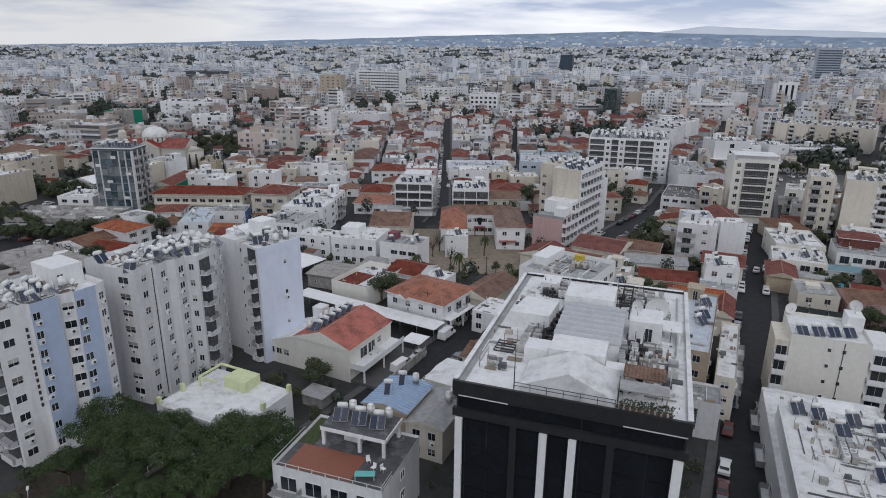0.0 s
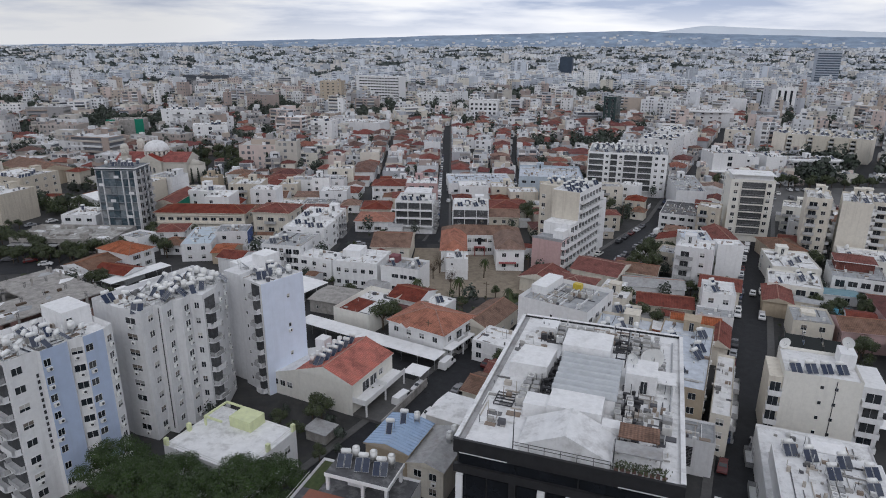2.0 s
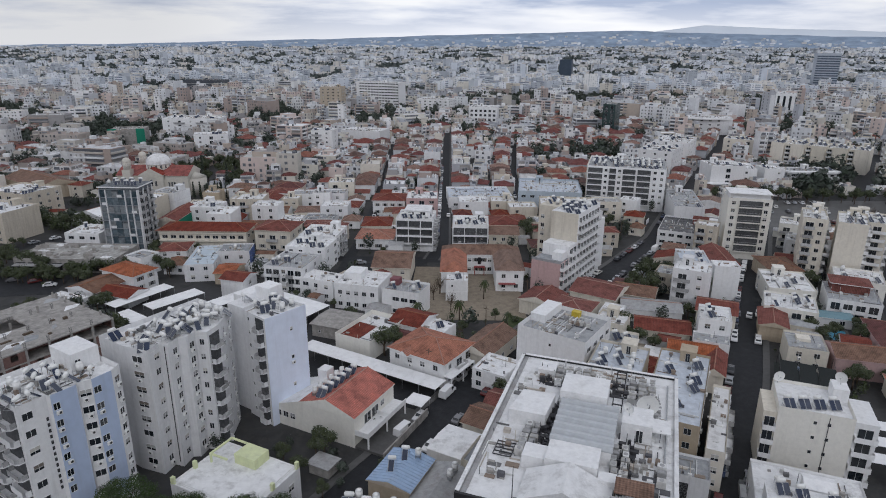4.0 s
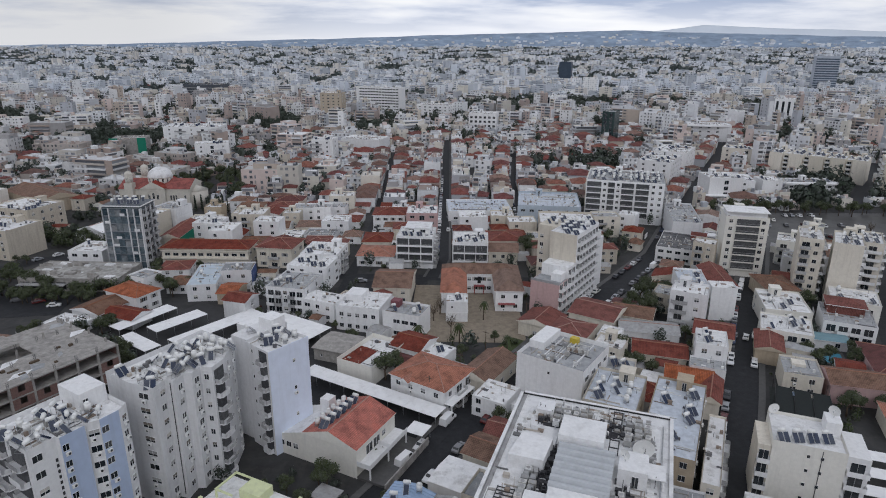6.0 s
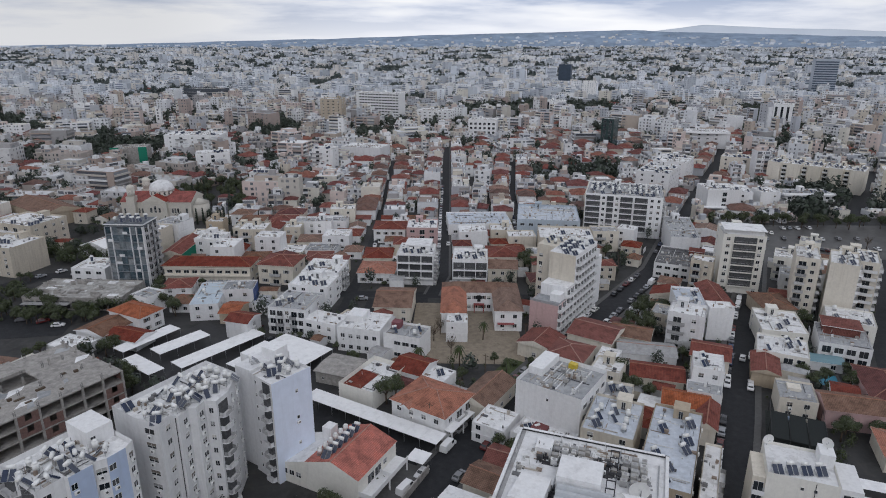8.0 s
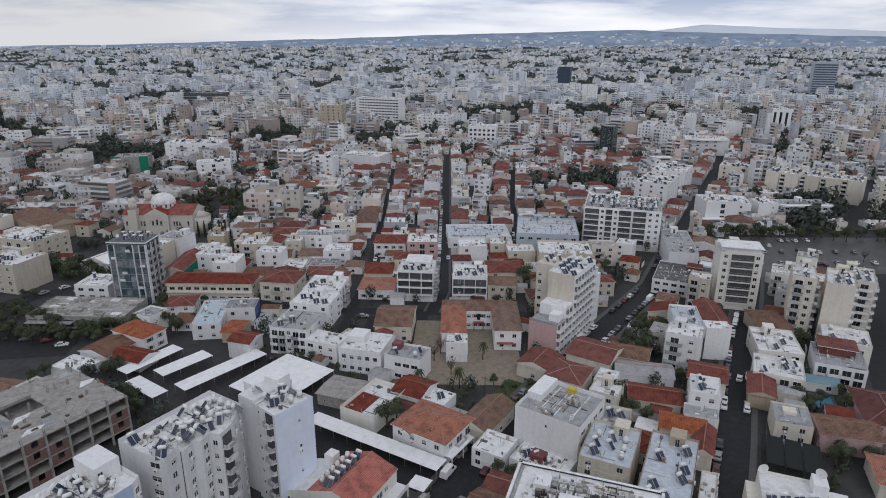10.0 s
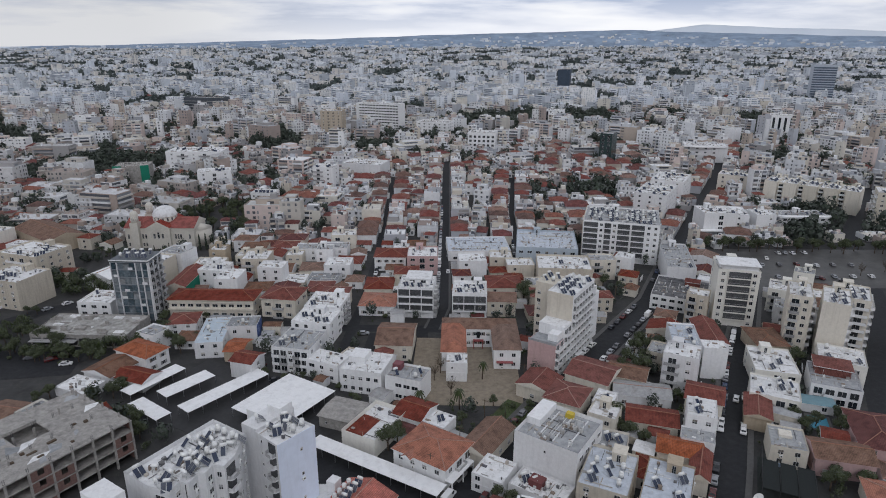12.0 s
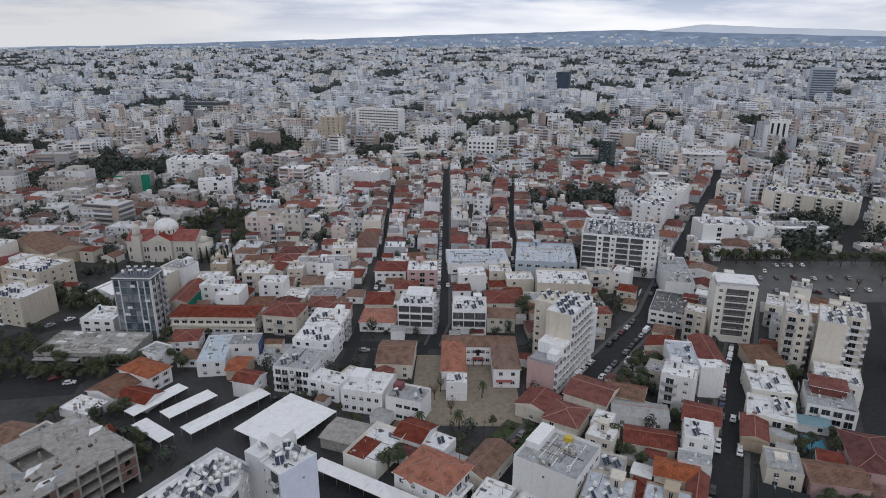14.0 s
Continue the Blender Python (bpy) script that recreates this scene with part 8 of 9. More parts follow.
# ---- the old town between the lanes: houses one by one ----
LIGHT = [WHITE, WHITE, CREAM, CREAM, STONE, PALE]
spots = []
y = 96.0
while y < 330:
    x = -0.78 * y - 30
    while x < 0.78 * y + 40:
        spots.append((x + random.uniform(-2, 2), y + random.uniform(-2, 2)))
        x += 12.5
    y += 12.5
for x, y in spots:
    if abs(x) > 0.74 * y + 18:
        continue
    near_mid = -120 < x < 75
    rot = random.uniform(-4, 4) + ((0 if y > 210 else -27) if near_mid else (-28 if x > 0 else -12))
    for w, d in ((random.uniform(10, 14), random.uniform(9, 13)), (8, 8), (5.5, 5.5)):
        if fits(x, y, w, d, rot):
            break
    else:
        if clear(x, y, 1.2) and random.random() < 0.6:
            tree(random.choice(("broad", "broad", "broad", "shrub")), x, y, random.uniform(0.55, 1.0))
        continue
    wall = random.choice(LIGHT if -110 < x < 120 else [CREAM, STONE, STONE, OCHRE, PALE, IVORY])
    small = w < 7
    if random.random() < (0.6 if near_mid else 0.45):
        fl = random.choice((1, 1, 2)) if not small else 1
        house(x, y, w, d, rot, 3.0 * fl + 0.4, random.uniform(1.2, 2.0), random.choice((None, None, "x", "y")), wall, random.choice((TILE, TILE, TILE, TILEMAROON, TILEBROWN, TILEBROWN)), fl, random.choice(("w.", "nw", "w")), "", "",
              label="small old town house with a clay tiled roof", group="old town houses", over=0.35)
    elif small:
        house(x, y, w, d, rot, 2.8, 0.5, "x", wall, random.choice((GREYSHEET, ROOFWHITE, ROOFGREY, SHEET)), 1, "w", label="low outbuilding with a flat sheet roof", name="outbuilding", category="outbuilding", group="outbuildings", over=0.15)
    else:
        fl = random.choice((1, 2, 2, 3) if near_mid else (1, 2, 3, 4))
        block(x, y, w, d, rot, 3.05 * fl + 0.2, fl, wall, random.choice((ROOFWHITE, ROOFWHITE, ROOFGREY)), random.choice(("ww", "rw", "w.")) if fl > 1 else "w", "", "", 0, random.random() < 0.4, 0.6,
              "small flat-roofed town building", "building", "town_building", "old town houses")

# ---- the town beyond, out to the hills ----
rng = np.random.default_rng(7)


class Heap:
    """Gathers boxes and quads for one joined mesh."""
    def __init__(self):
        self.v, self.f, self.m, self.n = [], [], [], 0

    def add(self, verts, faces, mi):
        n = self.n
        self.v.extend(verts)
        for f in faces:
            self.f.append([i + n for i in f])
            self.m.append(mi)
        self.n = n + len(verts)

    def build(self, name, mats):
        me = bpy.data.meshes.new(name)
        me.from_pydata(self.v, [], self.f)
        me.polygons.foreach_set("material_index", np.array(self.m, dtype=np.int32))
        for m in mats:
            me.materials.append(m)
        me.update()
        return new(name, me)


def clumps(name, spots, material, label):
    """Leafy clumps as one mesh; each spot is x, y, radius, height factor, blades and blade size."""
    vs = []
    for gx, gy, r, tall, count, leaf in spots:
        v = rng.normal(size=(count, 3))
        v /= np.linalg.norm(v, axis=1)[:, None]
        lump = 0.75 + 0.35 * np.sin(v[:, :1] * 5 + gx) * np.sin(v[:, 1:2] * 5 + gy)
        p = np.array((gx, gy, r * 1.02 * tall + rise(gx, gy))) + v * np.array((r, r, r * tall)) * rng.uniform(0.6, 1.0, (count, 1)) * lump
        a = np.cross(v, rng.normal(size=(count, 3)))
        a /= np.linalg.norm(a, axis=1)[:, None]
        c = np.cross(v, a)
        s = r * leaf * rng.uniform(0.7, 1.3, (count, 1))
        vs.append(np.stack((p - a * s, p - c * s * 0.7, p + a * s, p + c * s * 0.7), 1).reshape(-1, 3))
    vs = np.concatenate(vs)
    n = len(vs) // 4
    me = bpy.data.meshes.new(name)
    me.vertices.add(len(vs)); me.vertices.foreach_set("co", vs.astype(np.float32).ravel())
    me.loops.add(len(vs)); me.loops.foreach_set("vertex_index", np.arange(len(vs), dtype=np.int32))
    me.polygons.add(n); me.polygons.foreach_set("loop_start", np.arange(0, len(vs), 4, dtype=np.int32))
    me.materials.append(material)
    me.update(calc_edges=True)
    return tagged(new(name, me), label, "trees", kind="stuff")


def town_building(hp, x, y, w, d, rot, h, tiled, detail):
    c, s = math.cos(rot), math.sin(rot)

    base = rise(x, y) - (3 if y > 1700 else 0)

    def at(px, py, pz):
        return (x + px * c - py * s, y + px * s + py * c, pz + base)
    hw, hd = w / 2, d / 2
    quad = [(-hw, -hd), (hw, -hd), (hw, hd), (-hw, hd)]
    hp.add([at(a, b_, 0) for a, b_ in quad] + [at(a, b_, h) for a, b_ in quad], [(0, 1, 5, 4), (1, 2, 6, 5), (2, 3, 7, 6), (3, 0, 4, 7)], 0)
    if tiled:
        o = 0.4
        q2 = [(-hw - o, -hd - o), (hw + o, -hd - o), (hw + o, hd + o), (-hw - o, hd + o)]
        k = min(hw, hd)
        r = [(-hw + k, 0), (hw - k, 0)] if w >= d else [(0, -hd + k), (0, hd - k)]
        vs = [at(a, b_, h - 0.1) for a, b_ in q2] + [at(a, b_, h + 0.42 * k) for a, b_ in r]
        hp.add(vs, [(0, 1, 5, 4), (1, 2, 5), (2, 3, 4, 5), (3, 0, 4)] if w >= d else [(0, 1, 4), (1, 2, 5, 4), (2, 3, 5), (3, 0, 4, 5)], 2)
    else:
        hp.add([at(a * 0.95, b_ * 0.95, h - 0.35) for a, b_ in quad], [(0, 1, 2, 3)], 1)
        if detail:
            # roof clutter and stair house
            for k in range(0 if rng.random() < 0.4 else 1, detail):
                a, b_ = rng.uniform(-0.8, 0.8) * hw, rng.uniform(-0.8, 0.8) * hd
                sx, sy, sz = (rng.uniform(1.2, 2.0), rng.uniform(1.2, 1.8), rng.uniform(1.8, 2.6)) if k == 0 else (rng.uniform(0.4, 1.0), 0.4, rng.uniform(0.7, 1.7))
                q3 = [(a - sx, b_ - sy), (a + sx, b_ - sy), (a + sx, b_ + sy), (a - sx, b_ + sy)]
                hp.add([at(p, q, h - 0.35) for p, q in q3] + [at(p, q, h + sz) for p, q in q3], [(0, 1, 5, 4), (1, 2, 6, 5), (2, 3, 7, 6), (3, 0, 4, 7), (4, 5, 6, 7)], 3 if k and rng.random() < 0.3 else 0)
    fl = max(1, int(h / 3.0))
    fh = h / fl
    style = rng.choice(("panes", "panes", "panes", "bays", "bays", "bands", "few"))
    for face, length in [(0, w), (1, d) if x < 0 else (2, d)]:
        def wall_quad(u0, u1, z0, z1, out=0.05, mi=3):
            if face == 0:
                p = [(u0, -hd - out), (u1, -hd - out)]
            elif face == 1:
                p = [(hw + out, u0), (hw + out, u1)]
            else:
                p = [(-hw - out, u1), (-hw - out, u0)]
            hp.add([at(*p[0], z0), at(*p[1], z0), at(*p[1], z1), at(*p[0], z1)], [(0, 1, 2, 3)], mi)

        def slab(u0, u1, z0, z1, out):
            if face == 0:
                q = [(u0, -hd - out), (u1, -hd - out), (u1, -hd), (u0, -hd)]
            elif face == 1:
                q = [(hw + out, u0), (hw + out, u1), (hw, u1), (hw, u0)]
            else:
                q = [(-hw - out, u1), (-hw - out, u0), (-hw, u0), (-hw, u1)]
            hp.add([at(*p, z0) for p in q] + [at(*p, z1) for p in q], [(0, 1, 5, 4), (1, 2, 6, 5), (3, 0, 4, 7), (4, 5, 6, 7), (3, 2, 1, 0)], 0)
        if face and rng.random() < 0.3:
            continue                      # a blank party wall
        if detail < 2:
            a0, a1 = sorted(rng.uniform(-0.46, 0.46, 2))
            if a1 - a0 < 0.2:
                a1 = min(0.48, a0 + 0.3)
            for k in range(fl):
                wall_quad(a0 * length, a1 * length, k * fh + 0.9, k * fh + 2.3)
        elif style in ("bands", "bays") and fl > 1:
            spans = [(-0.46, rng.uniform(0.05, 0.4))] if style == "bands" else ([(-0.44, -0.08)] if rng.random() < 0.4 else [(-0.44, -0.12), (0.12, 0.44)])
            for s0, s1 in spans:
                for k in range(1, fl):
                    wall_quad(s0 * length, s1 * length, k * fh + 0.15, k * fh + 2.45)
                    slab(s0 * length - 0.2, s1 * length + 0.2, k * fh - 0.15, k * fh + 0.85, 1.2)
            if style == "bays":
                for k in range(fl):
                    wall_quad(-0.04 * length, 0.06 * length, k * fh + 1.0, k * fh + 2.1)
        else:
            n_ = max(1, int(length / (3.2 if style == "panes" else 5.5)))
            cols = sorted(rng.uniform(-0.44, 0.44, n_)) if style == "few" else [(i + 0.5 + rng.uniform(-0.2, 0.2)) / n_ - 0.5 for i in range(n_)]
            for u in cols:
                ww, wh = rng.uniform(0.4, 0.9), rng.uniform(1.1, 1.9)
                for k in range(fl):
                    if rng.random() < 0.8:
                        wall_quad(u * length - ww, u * length + ww, k * fh + 0.8, k * fh + 0.8 + wh)


# dark groves of cypress and pine: x, y, how many, how wide
GROVES = [*((-265, 756, 16, 12), (-403, 775, 8, 7), (-429, 1393, 22, 22), (-640, 1253, 18, 22), (-861, 1306, 12, 14), (-602, 1386, 14, 16), (-300, 428, 16, 9), (-275, 406, 10, 8), (-191, 472, 14, 10), (-364, 684, 6, 6), (-214, 688, 14, 14), (-546, 1464, 12, 14), (227, 791, 14, 14), (254, 726, 14, 12))]
GROVES += ((681, 1441, 24, 26), (745, 1444, 14, 16), (424, 610, 20, 12), (233, 870, 8, 8), (-14, 601, 8, 7), (-62, 536, 6, 6), (426, 905, 12, 10), (341, 608, 8, 7), (425, 730, 10, 10), (-92, 698, 8, 8), (2, 1167, 10, 12), (-227, 804, 8, 10), (-392, 2184, 14, 24), (48, 742, 8, 8))
near_town, far_town, west_town = Heap(), Heap(), Heap()
greens = []
cosr = lambda px, py, rot, u, v: (px + u * math.cos(rot) - v * math.sin(rot), py + u * math.sin(rot) + v * math.cos(rot))


def is_old(x, y):
    return -135 < x < 105 + 0.16 * y and y < 640 + 0.25 * x


def plot(x, y, w, d, rot, old, detail, heap, low=False):
    """One building of the town with its wings, of the kind that its quarter has."""
    left = x < -120 and y < 640
    tiled = not low and rng.random() < ((0.6 if y < 540 else 0.5) if old else (0.5 if left else (0.2 if y < 900 else 0.07))) and max(w, d) < 19
    if low:
        h = rng.uniform(2.6, 4.2)
    elif tiled:
        h = rng.uniform(3.4, 6.6)
    elif old:
        h = 3.05 * rng.choice((1, 1, 1, 2, 2, 2, 3, 3)) + 0.3
    elif x > 140 and y < 432:
        h = rng.uniform(3, 6)
    elif left:
        h = 3.05 * rng.choice((1, 1, 1, 2, 2, 2, 2, 3, 3, 4)) + 0.3
    else:
        h = 3.05 * rng.choice((1, 1, 2, 2, 2, 3, 3, 4, 4, 5, 6, 7)) + 0.3
    if max(w, d) > 20 and not (x > 140 and y < 432):
        h = max(h, 3.05 * rng.choice((2, 3, 4, 5)))
    if rng.random() < 0.025 and y > 640:
        h *= 1.7
    a = radians(rot)
    town_building(heap, x, y, w, d, a, h, tiled, detail)
    if detail > 1 and w > 7 and rng.random() < 0.6:
        k, sd = rng.uniform(0.35, 0.6), rng.choice((-1, 1))
        ox, oy = sd * w * 0.38, -d * rng.uniform(0.1, 0.3)
        town_building(heap, *cosr(x, y, a, ox, oy), w * k, d * rng.uniform(0.5, 0.8), a, max(2.7, h + rng.choice((-3.05, -3.05, -1.5, 2.5))), tiled and rng.random() < 0.4, max(1, detail - 2))
    if detail > 2 and not tiled and h > 6 and rng.random() < 0.5:
        # set-back top floor
        town_building(heap, *cosr(x, y, a, rng.uniform(-0.1, 0.1) * w, d * 0.12), w * rng.uniform(0.4, 0.75), d * 0.6, a, h + 2.6, False, 1)


def quarter(x, y):
    return (0 if is_old(x, y) else -24) + noise.noise(Vector((x * 0.004, y * 0.004, 1.0))) * 60 + rng.uniform(-5, 5)


# houses that line the lanes of the old town
for pts, wd in ((MIDDLE, 7.0), (LEFT_LANE, 4), (EAST_LANE, 4.5), (DIAGONAL[6:], 7.5)):
    for side in (-1, 1):
        for a, c in zip(pts, pts[1:]):
            a, c = Vector(a), Vector(c)
            t = (c - a).normalized()
            s_ = 0.0
            while s_ < (c - a).length:
                w, d = rng.uniform(8, 14), rng.uniform(9, 12)
                p = a + t * (s_ + w / 2) + Vector((t.y, -t.x)) * side * (wd / 2 + d / 2 + 0.3)
                rot = math.degrees(math.atan2(t.y, t.x))
                if p.y > 326 and fits(p.x, p.y, w, d * 0.94, rot):
                    plot(p.x, p.y, w, d, rot, True, 8, near_town)
                    take(p.x, p.y, w, d, rot)
                s_ += w + 0.3
# the near quarters, the large plots first and the small ones between them
for size, chance in ((30, 0.24), (15.5, 0.5), (11.5, 0.93), (8.0, 0.7), (5.8, 0.45)):
    y = 326.0
    while y < 700:
        x = -0.76 * y - 40
        while x < 0.76 * y + 40:
            px, py = x + rng.uniform(-0.25, 0.25) * size, y + rng.uniform(-0.25, 0.25) * size
            x += size
            old = is_old(px, py)
            green = noise.noise(Vector((px * 0.014, py * 0.010, 9.0))) + (0.32 if px < -130 else (0.18 if not old else 0.03)) + (0.25 if px > 195 and py < 405 else 0)
            if rng.random() > chance or (size > 20 and old and rng.random() < 0.75):
                continue
            if green > (0.62 if old else 0.47) and size < 20:
                if clear(px, py, 1.5) and rng.random() < 0.8:
                    greens.append((px, py, rng.uniform(2.8, 5.0)))
                continue
            if 8 < size < 20 and rng.random() < (0.07 if old else (0.2 if px < -120 else 0.15)) and clear(px, py, size * 0.3):
                take(px, py, size * 0.6, size * 0.6, 0)
                for k in range(3):
                    greens.append((px + rng.normal() * size * 0.25, py + rng.normal() * size * 0.25, rng.uniform(2.6, 4.4)))
                continue
            rot = quarter(px, py)
            w, d = size * rng.uniform(0.7, 1.08), size * (rng.uniform(0.4, 0.6) if size > 20 else rng.uniform(0.66, 0.95))
            if fits(px, py, w, d, rot):
                plot(px, py, w, d, rot, old, 9 if py < 480 else (6 if py < 600 else 4), west_town if px < -150 and py < 600 else near_town, size < 8.5 and rng.random() < 0.6)
                take(px, py, w, d, rot)
                if rng.random() < (0.25 if old else 0.7):
                    greens.append((*cosr(px, py, radians(rot), w * rng.choice((-0.6, 0.6)), -d * 0.6), rng.uniform(2.0, 3.8)))
            elif size < 8 and clear(px, py, 1.0) and rng.random() < 0.6:
                greens.append((px, py, rng.uniform(1.8, 3.6)))
        y += size
y = 700.0
while y < 4250:
    step = 14 if y < 900 else (18 if y < 1500 else (22 if y < 2500 else 31))
    x = -0.76 * y - 40
    wide = 0
    while x < 0.76 * y + 40:
        px, py = x + rng.uniform(-0.2, 0.2) * step, y + rng.uniform(-0.2, 0.2) * step
        x += step
        green = noise.noise(Vector((px * 0.009, py * 0.005, 9.0)))
        if wide:
            wide = 0
            continue
        if green > 0.26 or rng.random() < 0.23 or (py < 800 and not clear(px, py, step * 0.4)):
            for k in range(5 if step < 20 else 4):
                if py > 800 or clear(px, py, 2):
                    greens.append((px + rng.uniform(-0.45, 0.45) * step, py + rng.uniform(-0.45, 0.45) * step, rng.uniform(3.2, 5.6) * (1 if step < 20 else 1.3)))
            continue
        w, d = step * rng.uniform(0.6, 0.95), step * rng.uniform(0.55, 0.9)
        if rng.random() < 0.22:
            wide, w = 1, w * 1.8
            px += step * 0.5
        detail = 4 if py < 900 else (2 if py < 1500 else (1 if py < 2300 else 0))
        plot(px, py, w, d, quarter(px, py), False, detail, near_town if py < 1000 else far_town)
        for k in range(rng.choice((0, 1, 1, 2))):
            greens.append((px + step * rng.choice((-0.45, 0.45, 0.1)), py - step * rng.uniform(0.3, 0.5), rng.uniform(2.2, 4.8)))
    y += step
for gx, gy in ((-327, 469), (-308, 470), (-284, 421), (-290, 406), (-283, 461), (-199, 342), (-185, 327), (-192, 358), (-177, 275), (-164, 259), (-174, 233), (-178, 249), (-189, 249), (-181, 297), (-167, 314), (-140, 314), (-170, 223), (-168, 241), (-188, 289), (-155, 228), (-165, 223), (-198, 327), (-174, 401), (-173, 422), (-188, 446), (-119, 343), (-152, 501)):
    for k in range(5):
        px, py = gx + rng.normal() * 5, gy + rng.normal() * 4
        if clear(px, py, 0.2):
            greens.append((px, py, rng.uniform(2.2, 4.0)))
for k in range(60):
    px, py = -176 + rng.uniform(-28, 28), 298 + rng.uniform(-14, 12)
    if rng.random() < 0.55:
        greens.append((px, py, rng.uniform(1.8, 3.4)))
for k in range(26):
    px, py = rng.uniform(-47, -18), rng.uniform(95, 108)
    if abs(px + 31) > 9 or py > 104:
        greens.append((px, py, rng.uniform(0.9, 1.8)))
for gx, gy, n_, spread in GROVES:
    for k in range(n_ // 2 + 1):
        greens.append((gx + rng.normal() * spread * 1.2, gy + rng.normal() * spread * 0.8, rng.uniform(3.0, 5.0)))
# lean-tos, sheds and trees in the yards of the old town
take(-62, 168, 70, 40, -28); take(-18, 132, 46, 18, -30); take(-42, 74, 50, 34, -28)
take(-152, 222, 96, 84, 8); take(-110, 205, 40, 30, 0)
y = 120.0
for size, top in ((6.0, 3000), (4.2, 3000)):
    for i in range(top):
        y = rng.uniform(118, 330)
        x = rng.uniform(-0.72, 0.72) * y
        if y < 150 and x < 0:
            continue
        w, d = size * rng.uniform(0.8, 1.3), size * rng.uniform(0.7, 1.0)
        rot = (0 if y > 210 else -27) + rng.uniform(-4, 4)
        if fits(x, y, w, d, rot):
            if rng.random() < 0.62:
                greens.append((x, y, size * rng.uniform(0.38, 0.62)))
                take(x, y, w, d, rot)
            else:
                house(x, y, w, d, rot, rng.uniform(2.4, 3.0) if size < 5 else rng.uniform(2.8, 4.6), 0.6, "x", random.choice(LIGHT), random.choice((TILE, TILEBROWN, GREYSHEET, ROOFGREY, TILEMAROON)), 1, "",
                      label="small outbuilding in a yard", name="outbuilding", category="outbuilding", group="outbuildings", over=0.15)
# white hamlets and greenhouses on the lower slopes of the ridge
slope = Heap()
for k in range(3600):
    az, f = rng.uniform(-35, 36), abs(rng.normal()) * 0.3 + 0.12
    if f > 0.8 or noise.noise(Vector((az * 0.45, f * 9, 4.0))) < 0.02:
        continue
    hz = float(np.interp(az, [p[0] for p in SKYLINE], [p[1] for p in SKYLINE])) * float(np.interp(f, (0, 0.35, 0.7, 1), (0, 0.28, 0.72, 1)))
    r_ = 4000 + 700 * f
    px, py = r_ * math.sin(radians(az)), r_ * math.cos(radians(az))
    if hz < rise(px, py) - 2:
        continue
    w, d, h = rng.uniform(8, 30), rng.uniform(8, 16), rng.uniform(4, 11)
    q = [(px - w / 2, py - d / 2), (px + w / 2, py - d / 2), (px + w / 2, py + d / 2), (px - w / 2, py + d / 2)]
    slope.add([(*p, hz - 8) for p in q] + [(*p, hz + h) for p in q], [(0, 1, 5, 4), (1, 2, 6, 5), (2, 3, 7, 6), (3, 0, 4, 7), (4, 5, 6, 7)], 0)
tagged(slope.build("hill_houses", [FARHAZE]), "tiny houses in haze-paled colours on the slopes of the far ridge", "houses", kind="stuff")
TOWNMATS = [FARWALL, FARROOF, TILEFAR, FARWIN]
WESTWALL = mat("western_wall_colours", (0.5, 0.48, 0.45), 0.9, 0.1, 0.2, 0.35, (0.3, 0.28, 0.26), island=1.0,
               palette=[(0.52, 0.49, 0.45), (0.64, 0.64, 0.64), (0.42, 0.38, 0.35), (0.74, 0.75, 0.76), (0.48, 0.44, 0.40), (0.36, 0.35, 0.35), (0.58, 0.58, 0.59), (0.40, 0.33, 0.29)])
WESTROOF = mat("western_roof_colours", (0.4, 0.38, 0.36), 0.9, 0.2, 0.3, 0.5, (0.25, 0.23, 0.21), island=1.0, palette=[(0.44, 0.44, 0.44), (0.31, 0.30, 0.30), (0.60, 0.60, 0.61), (0.34, 0.29, 0.26)])
tagged(west_town.build("western_houses", [WESTWALL, WESTROOF, TILEFAR, FARWIN]), "dull tan and grey houses with clay roofs", "houses", kind="stuff")
tagged(near_town.build("town_houses", TOWNMATS), "dense white and cream houses of the town", "houses", kind="stuff")
tagged(far_town.build("far_town_houses", [FARHAZE, FARROOF, TILEFAR, HAZEWIN]), "countless distant buildings of the town in haze-paled colours", "houses", kind="stuff")
# the rest of the heaters, beyond the three hundred and more nearest
tanks = Heap()
for x, y, z, turn, kind in HEATERS[310:]:
    a = radians(turn)
    ring = [(0.55 + 0.4 * math.cos(k * math.pi / 4), 1.8 + 0.4 * math.sin(k * math.pi / 4)) for k in range(8)]
    tanks.add([(*cosr(x, y, a, u, p), z + q) for u in (-0.75, 0.75) for p, q in ring], [(k, (k + 1) % 8, 8 + (k + 1) % 8, 8 + k) for k in range(8)] + [tuple(range(8))[::-1], tuple(range(8, 16))], 0)
    q4 = [(-1, -1.3), (1, -1.3), (1, 0.2), (-1, 0.2)]
    tanks.add([(*cosr(x, y, a, u, v), z + 0.2 + (v + 1.3) * 0.9 + e) for e in (0, 0.1) for u, v in q4], [(3, 2, 1, 0), (4, 5, 6, 7), (0, 1, 5, 4), (1, 2, 6, 5), (2, 3, 7, 6), (3, 0, 4, 7)], 1)
    for u, v, top in ((-0.8, 0.5, 1.5), (0.8, 0.5, 1.5), (-0.8, -1.2, 0.3), (0.8, -1.2, 0.3)):
        tanks.add([(*cosr(x, y, a, u + du, v + dv), z + e) for e in (0, top) for du, dv in ((-0.04, -0.04), (0.04, -0.04), (0.04, 0.04), (-0.04, 0.04))], [(0, 1, 5, 4), (1, 2, 6, 5), (2, 3, 7, 6), (3, 0, 4, 7)], 2)
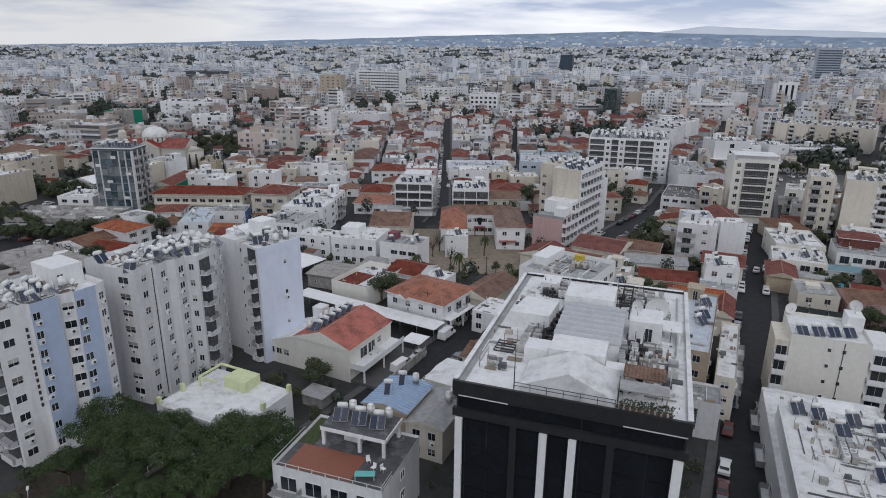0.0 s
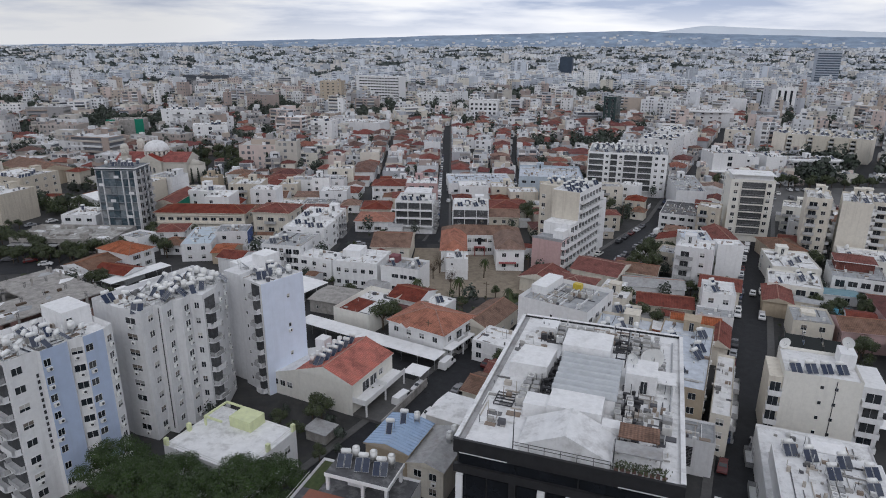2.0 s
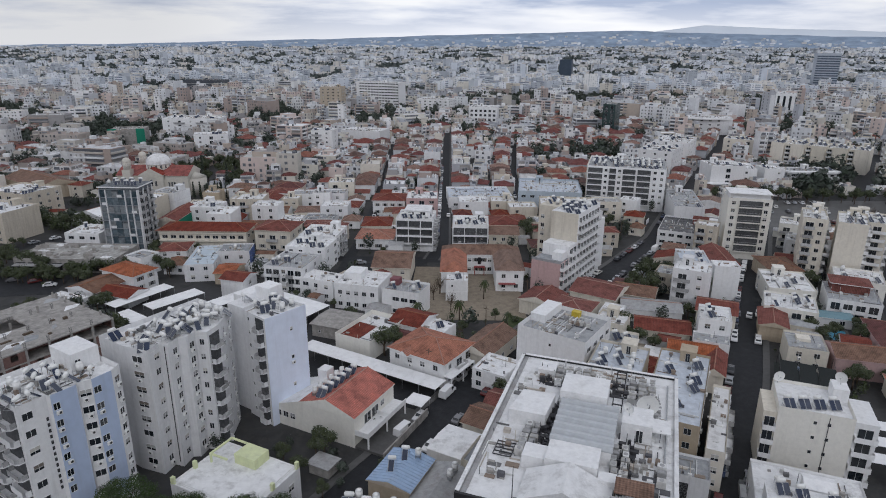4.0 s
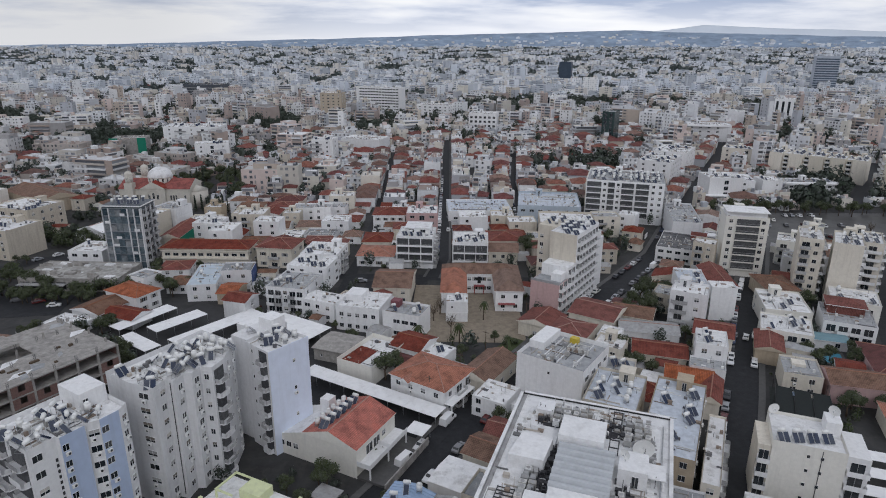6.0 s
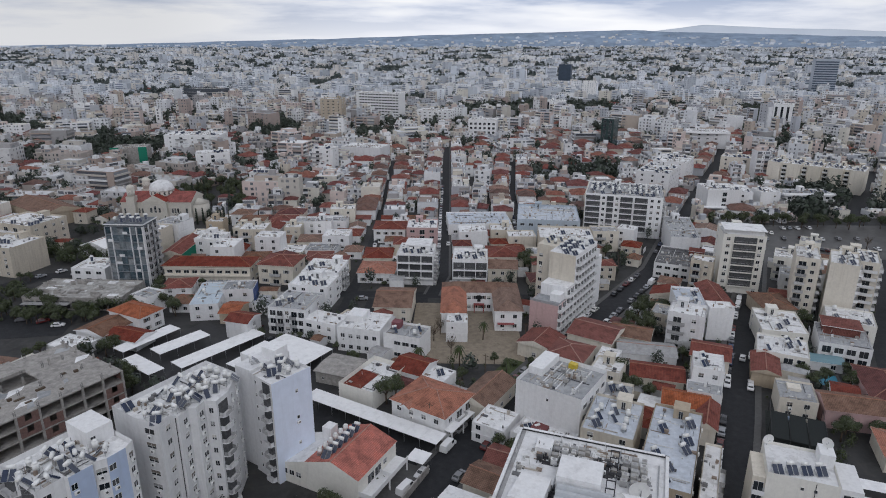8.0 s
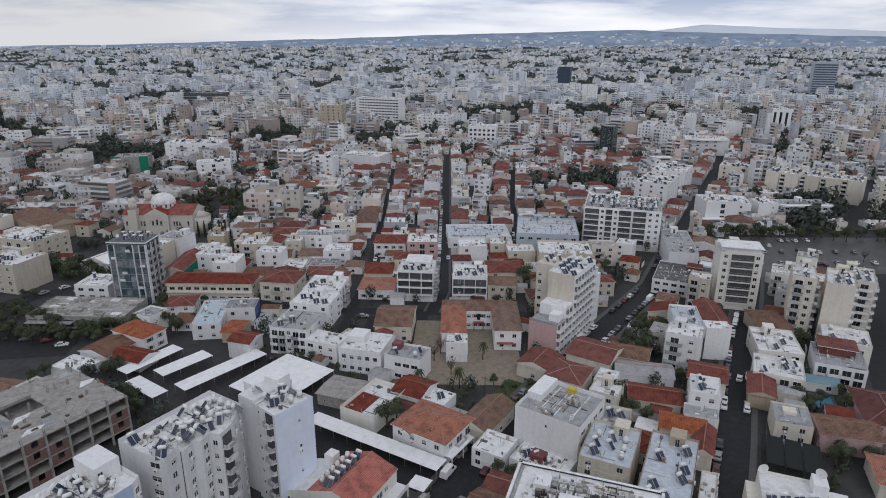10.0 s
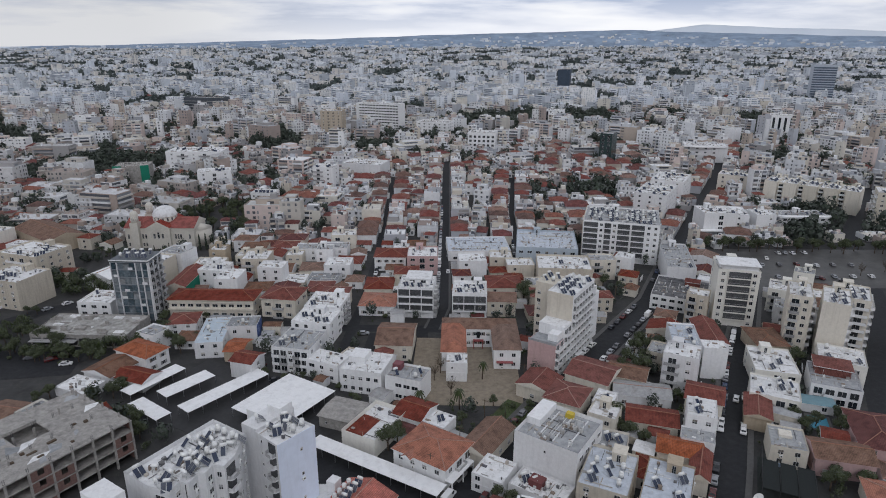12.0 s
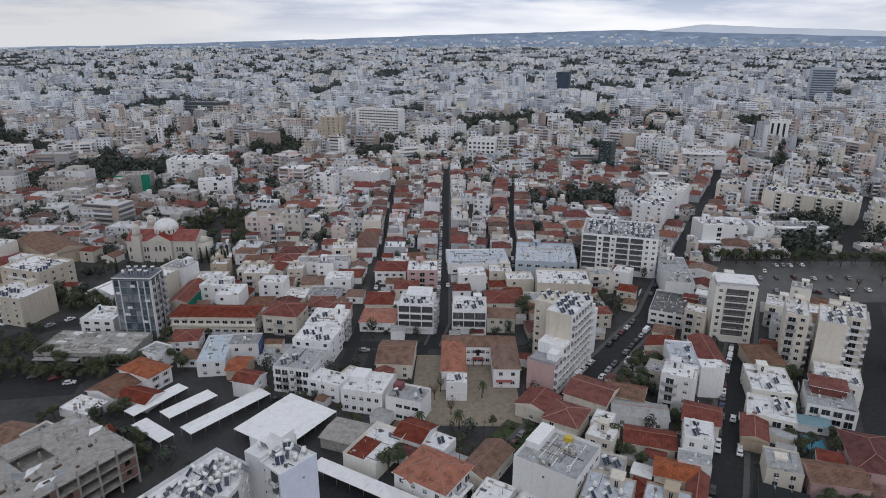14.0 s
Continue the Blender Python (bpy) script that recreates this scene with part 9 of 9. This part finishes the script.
tagged(tanks.build("rooftop_heaters", [TANK, PANEL, METAL]), "solar water heaters on the farther roofs", "water heaters", kind="stuff")

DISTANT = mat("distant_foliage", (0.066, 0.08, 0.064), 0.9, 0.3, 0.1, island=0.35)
# paler, greyer copy of the foliage, with distance haze put into its colour
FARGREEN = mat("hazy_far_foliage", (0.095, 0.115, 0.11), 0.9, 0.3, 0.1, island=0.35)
clumps("far_town_trees", [(gx, gy, r, 1.0 if rng.random() < 0.75 else 1.6, 30 if gy < 1300 else 10, 0.36 if gy < 1300 else 0.6) for gx, gy, r in greens if gy >= 1000], FARGREEN, "haze-paled grey-green trees among the farthest houses")
greens = [g for g in greens if g[1] < 1000]
clumps("town_trees", [(gx, gy, r, 1.0 if rng.random() < 0.75 else 1.6, 150 if gy < 330 else 52 if gy < 700 else (30 if gy < 1300 else 10), 0.16 if gy < 330 else 0.28 if gy < 700 else (0.36 if gy < 1300 else 0.6)) for gx, gy, r in greens], DISTANT, "dark green trees among the distant houses")

# weeds, hedges and garden walls in the gaps between the near houses
shrubs, walls = [], Heap()
for i in range(2600):
    y = rng.uniform(70, 335)
    x = rng.uniform(-0.76, 0.76) * y
    if not clear(x, y, 0.7):
        continue
    if rng.random() < 0.72:
        shrubs.append((x, y, rng.uniform(0.6, 1.7), rng.uniform(0.8, 1.5), 90, 0.17))
    else:
        a = radians(-27 + rng.choice((0, 90)) + rng.uniform(-4, 4))
        L, t, h = rng.uniform(2, 5), 0.12, rng.uniform(1.0, 2.2)
        if clear(x + L / 2 * math.cos(a), y + L / 2 * math.sin(a), 0.2) and clear(x - L / 2 * math.cos(a), y - L / 2 * math.sin(a), 0.2):
            c, s_ = math.cos(a), math.sin(a)
            q = [(x + u * c - v * s_, y + u * s_ + v * c) for u, v in ((-L / 2, -t), (L / 2, -t), (L / 2, t), (-L / 2, t))]
            walls.add([(*p, 0) for p in q] + [(*p, h) for p in q], [(0, 1, 5, 4), (1, 2, 6, 5), (2, 3, 7, 6), (3, 0, 4, 7), (4, 5, 6, 7)], 0)
for i in range(150):
    x, y = rng.uniform(-195, -104), rng.uniform(200, 226)
    if rng.random() < 0.4:
        x, y = rng.uniform(-190, -140), rng.uniform(252, 272)
    if not any(abs(x - cx) < 15 and abs(y - cy) < 9 for cx, cy in ((-124, 216.5), (-142, 216.5), (-104.5, 195.3), (-141, 240))):
        shrubs.append((x, y, rng.uniform(1.6, 3.0), rng.uniform(0.9, 1.3), 170, 0.13))
clumps("garden_shrubs", shrubs, mat("garden_foliage", (0.066, 0.082, 0.042), 0.8, 0.35, 1.0, island=0.4), "weeds and shrubs between the houses")
tagged(walls.build("garden_walls", [FARWALL]), "low rendered garden walls between the houses", "walls", kind="stuff")
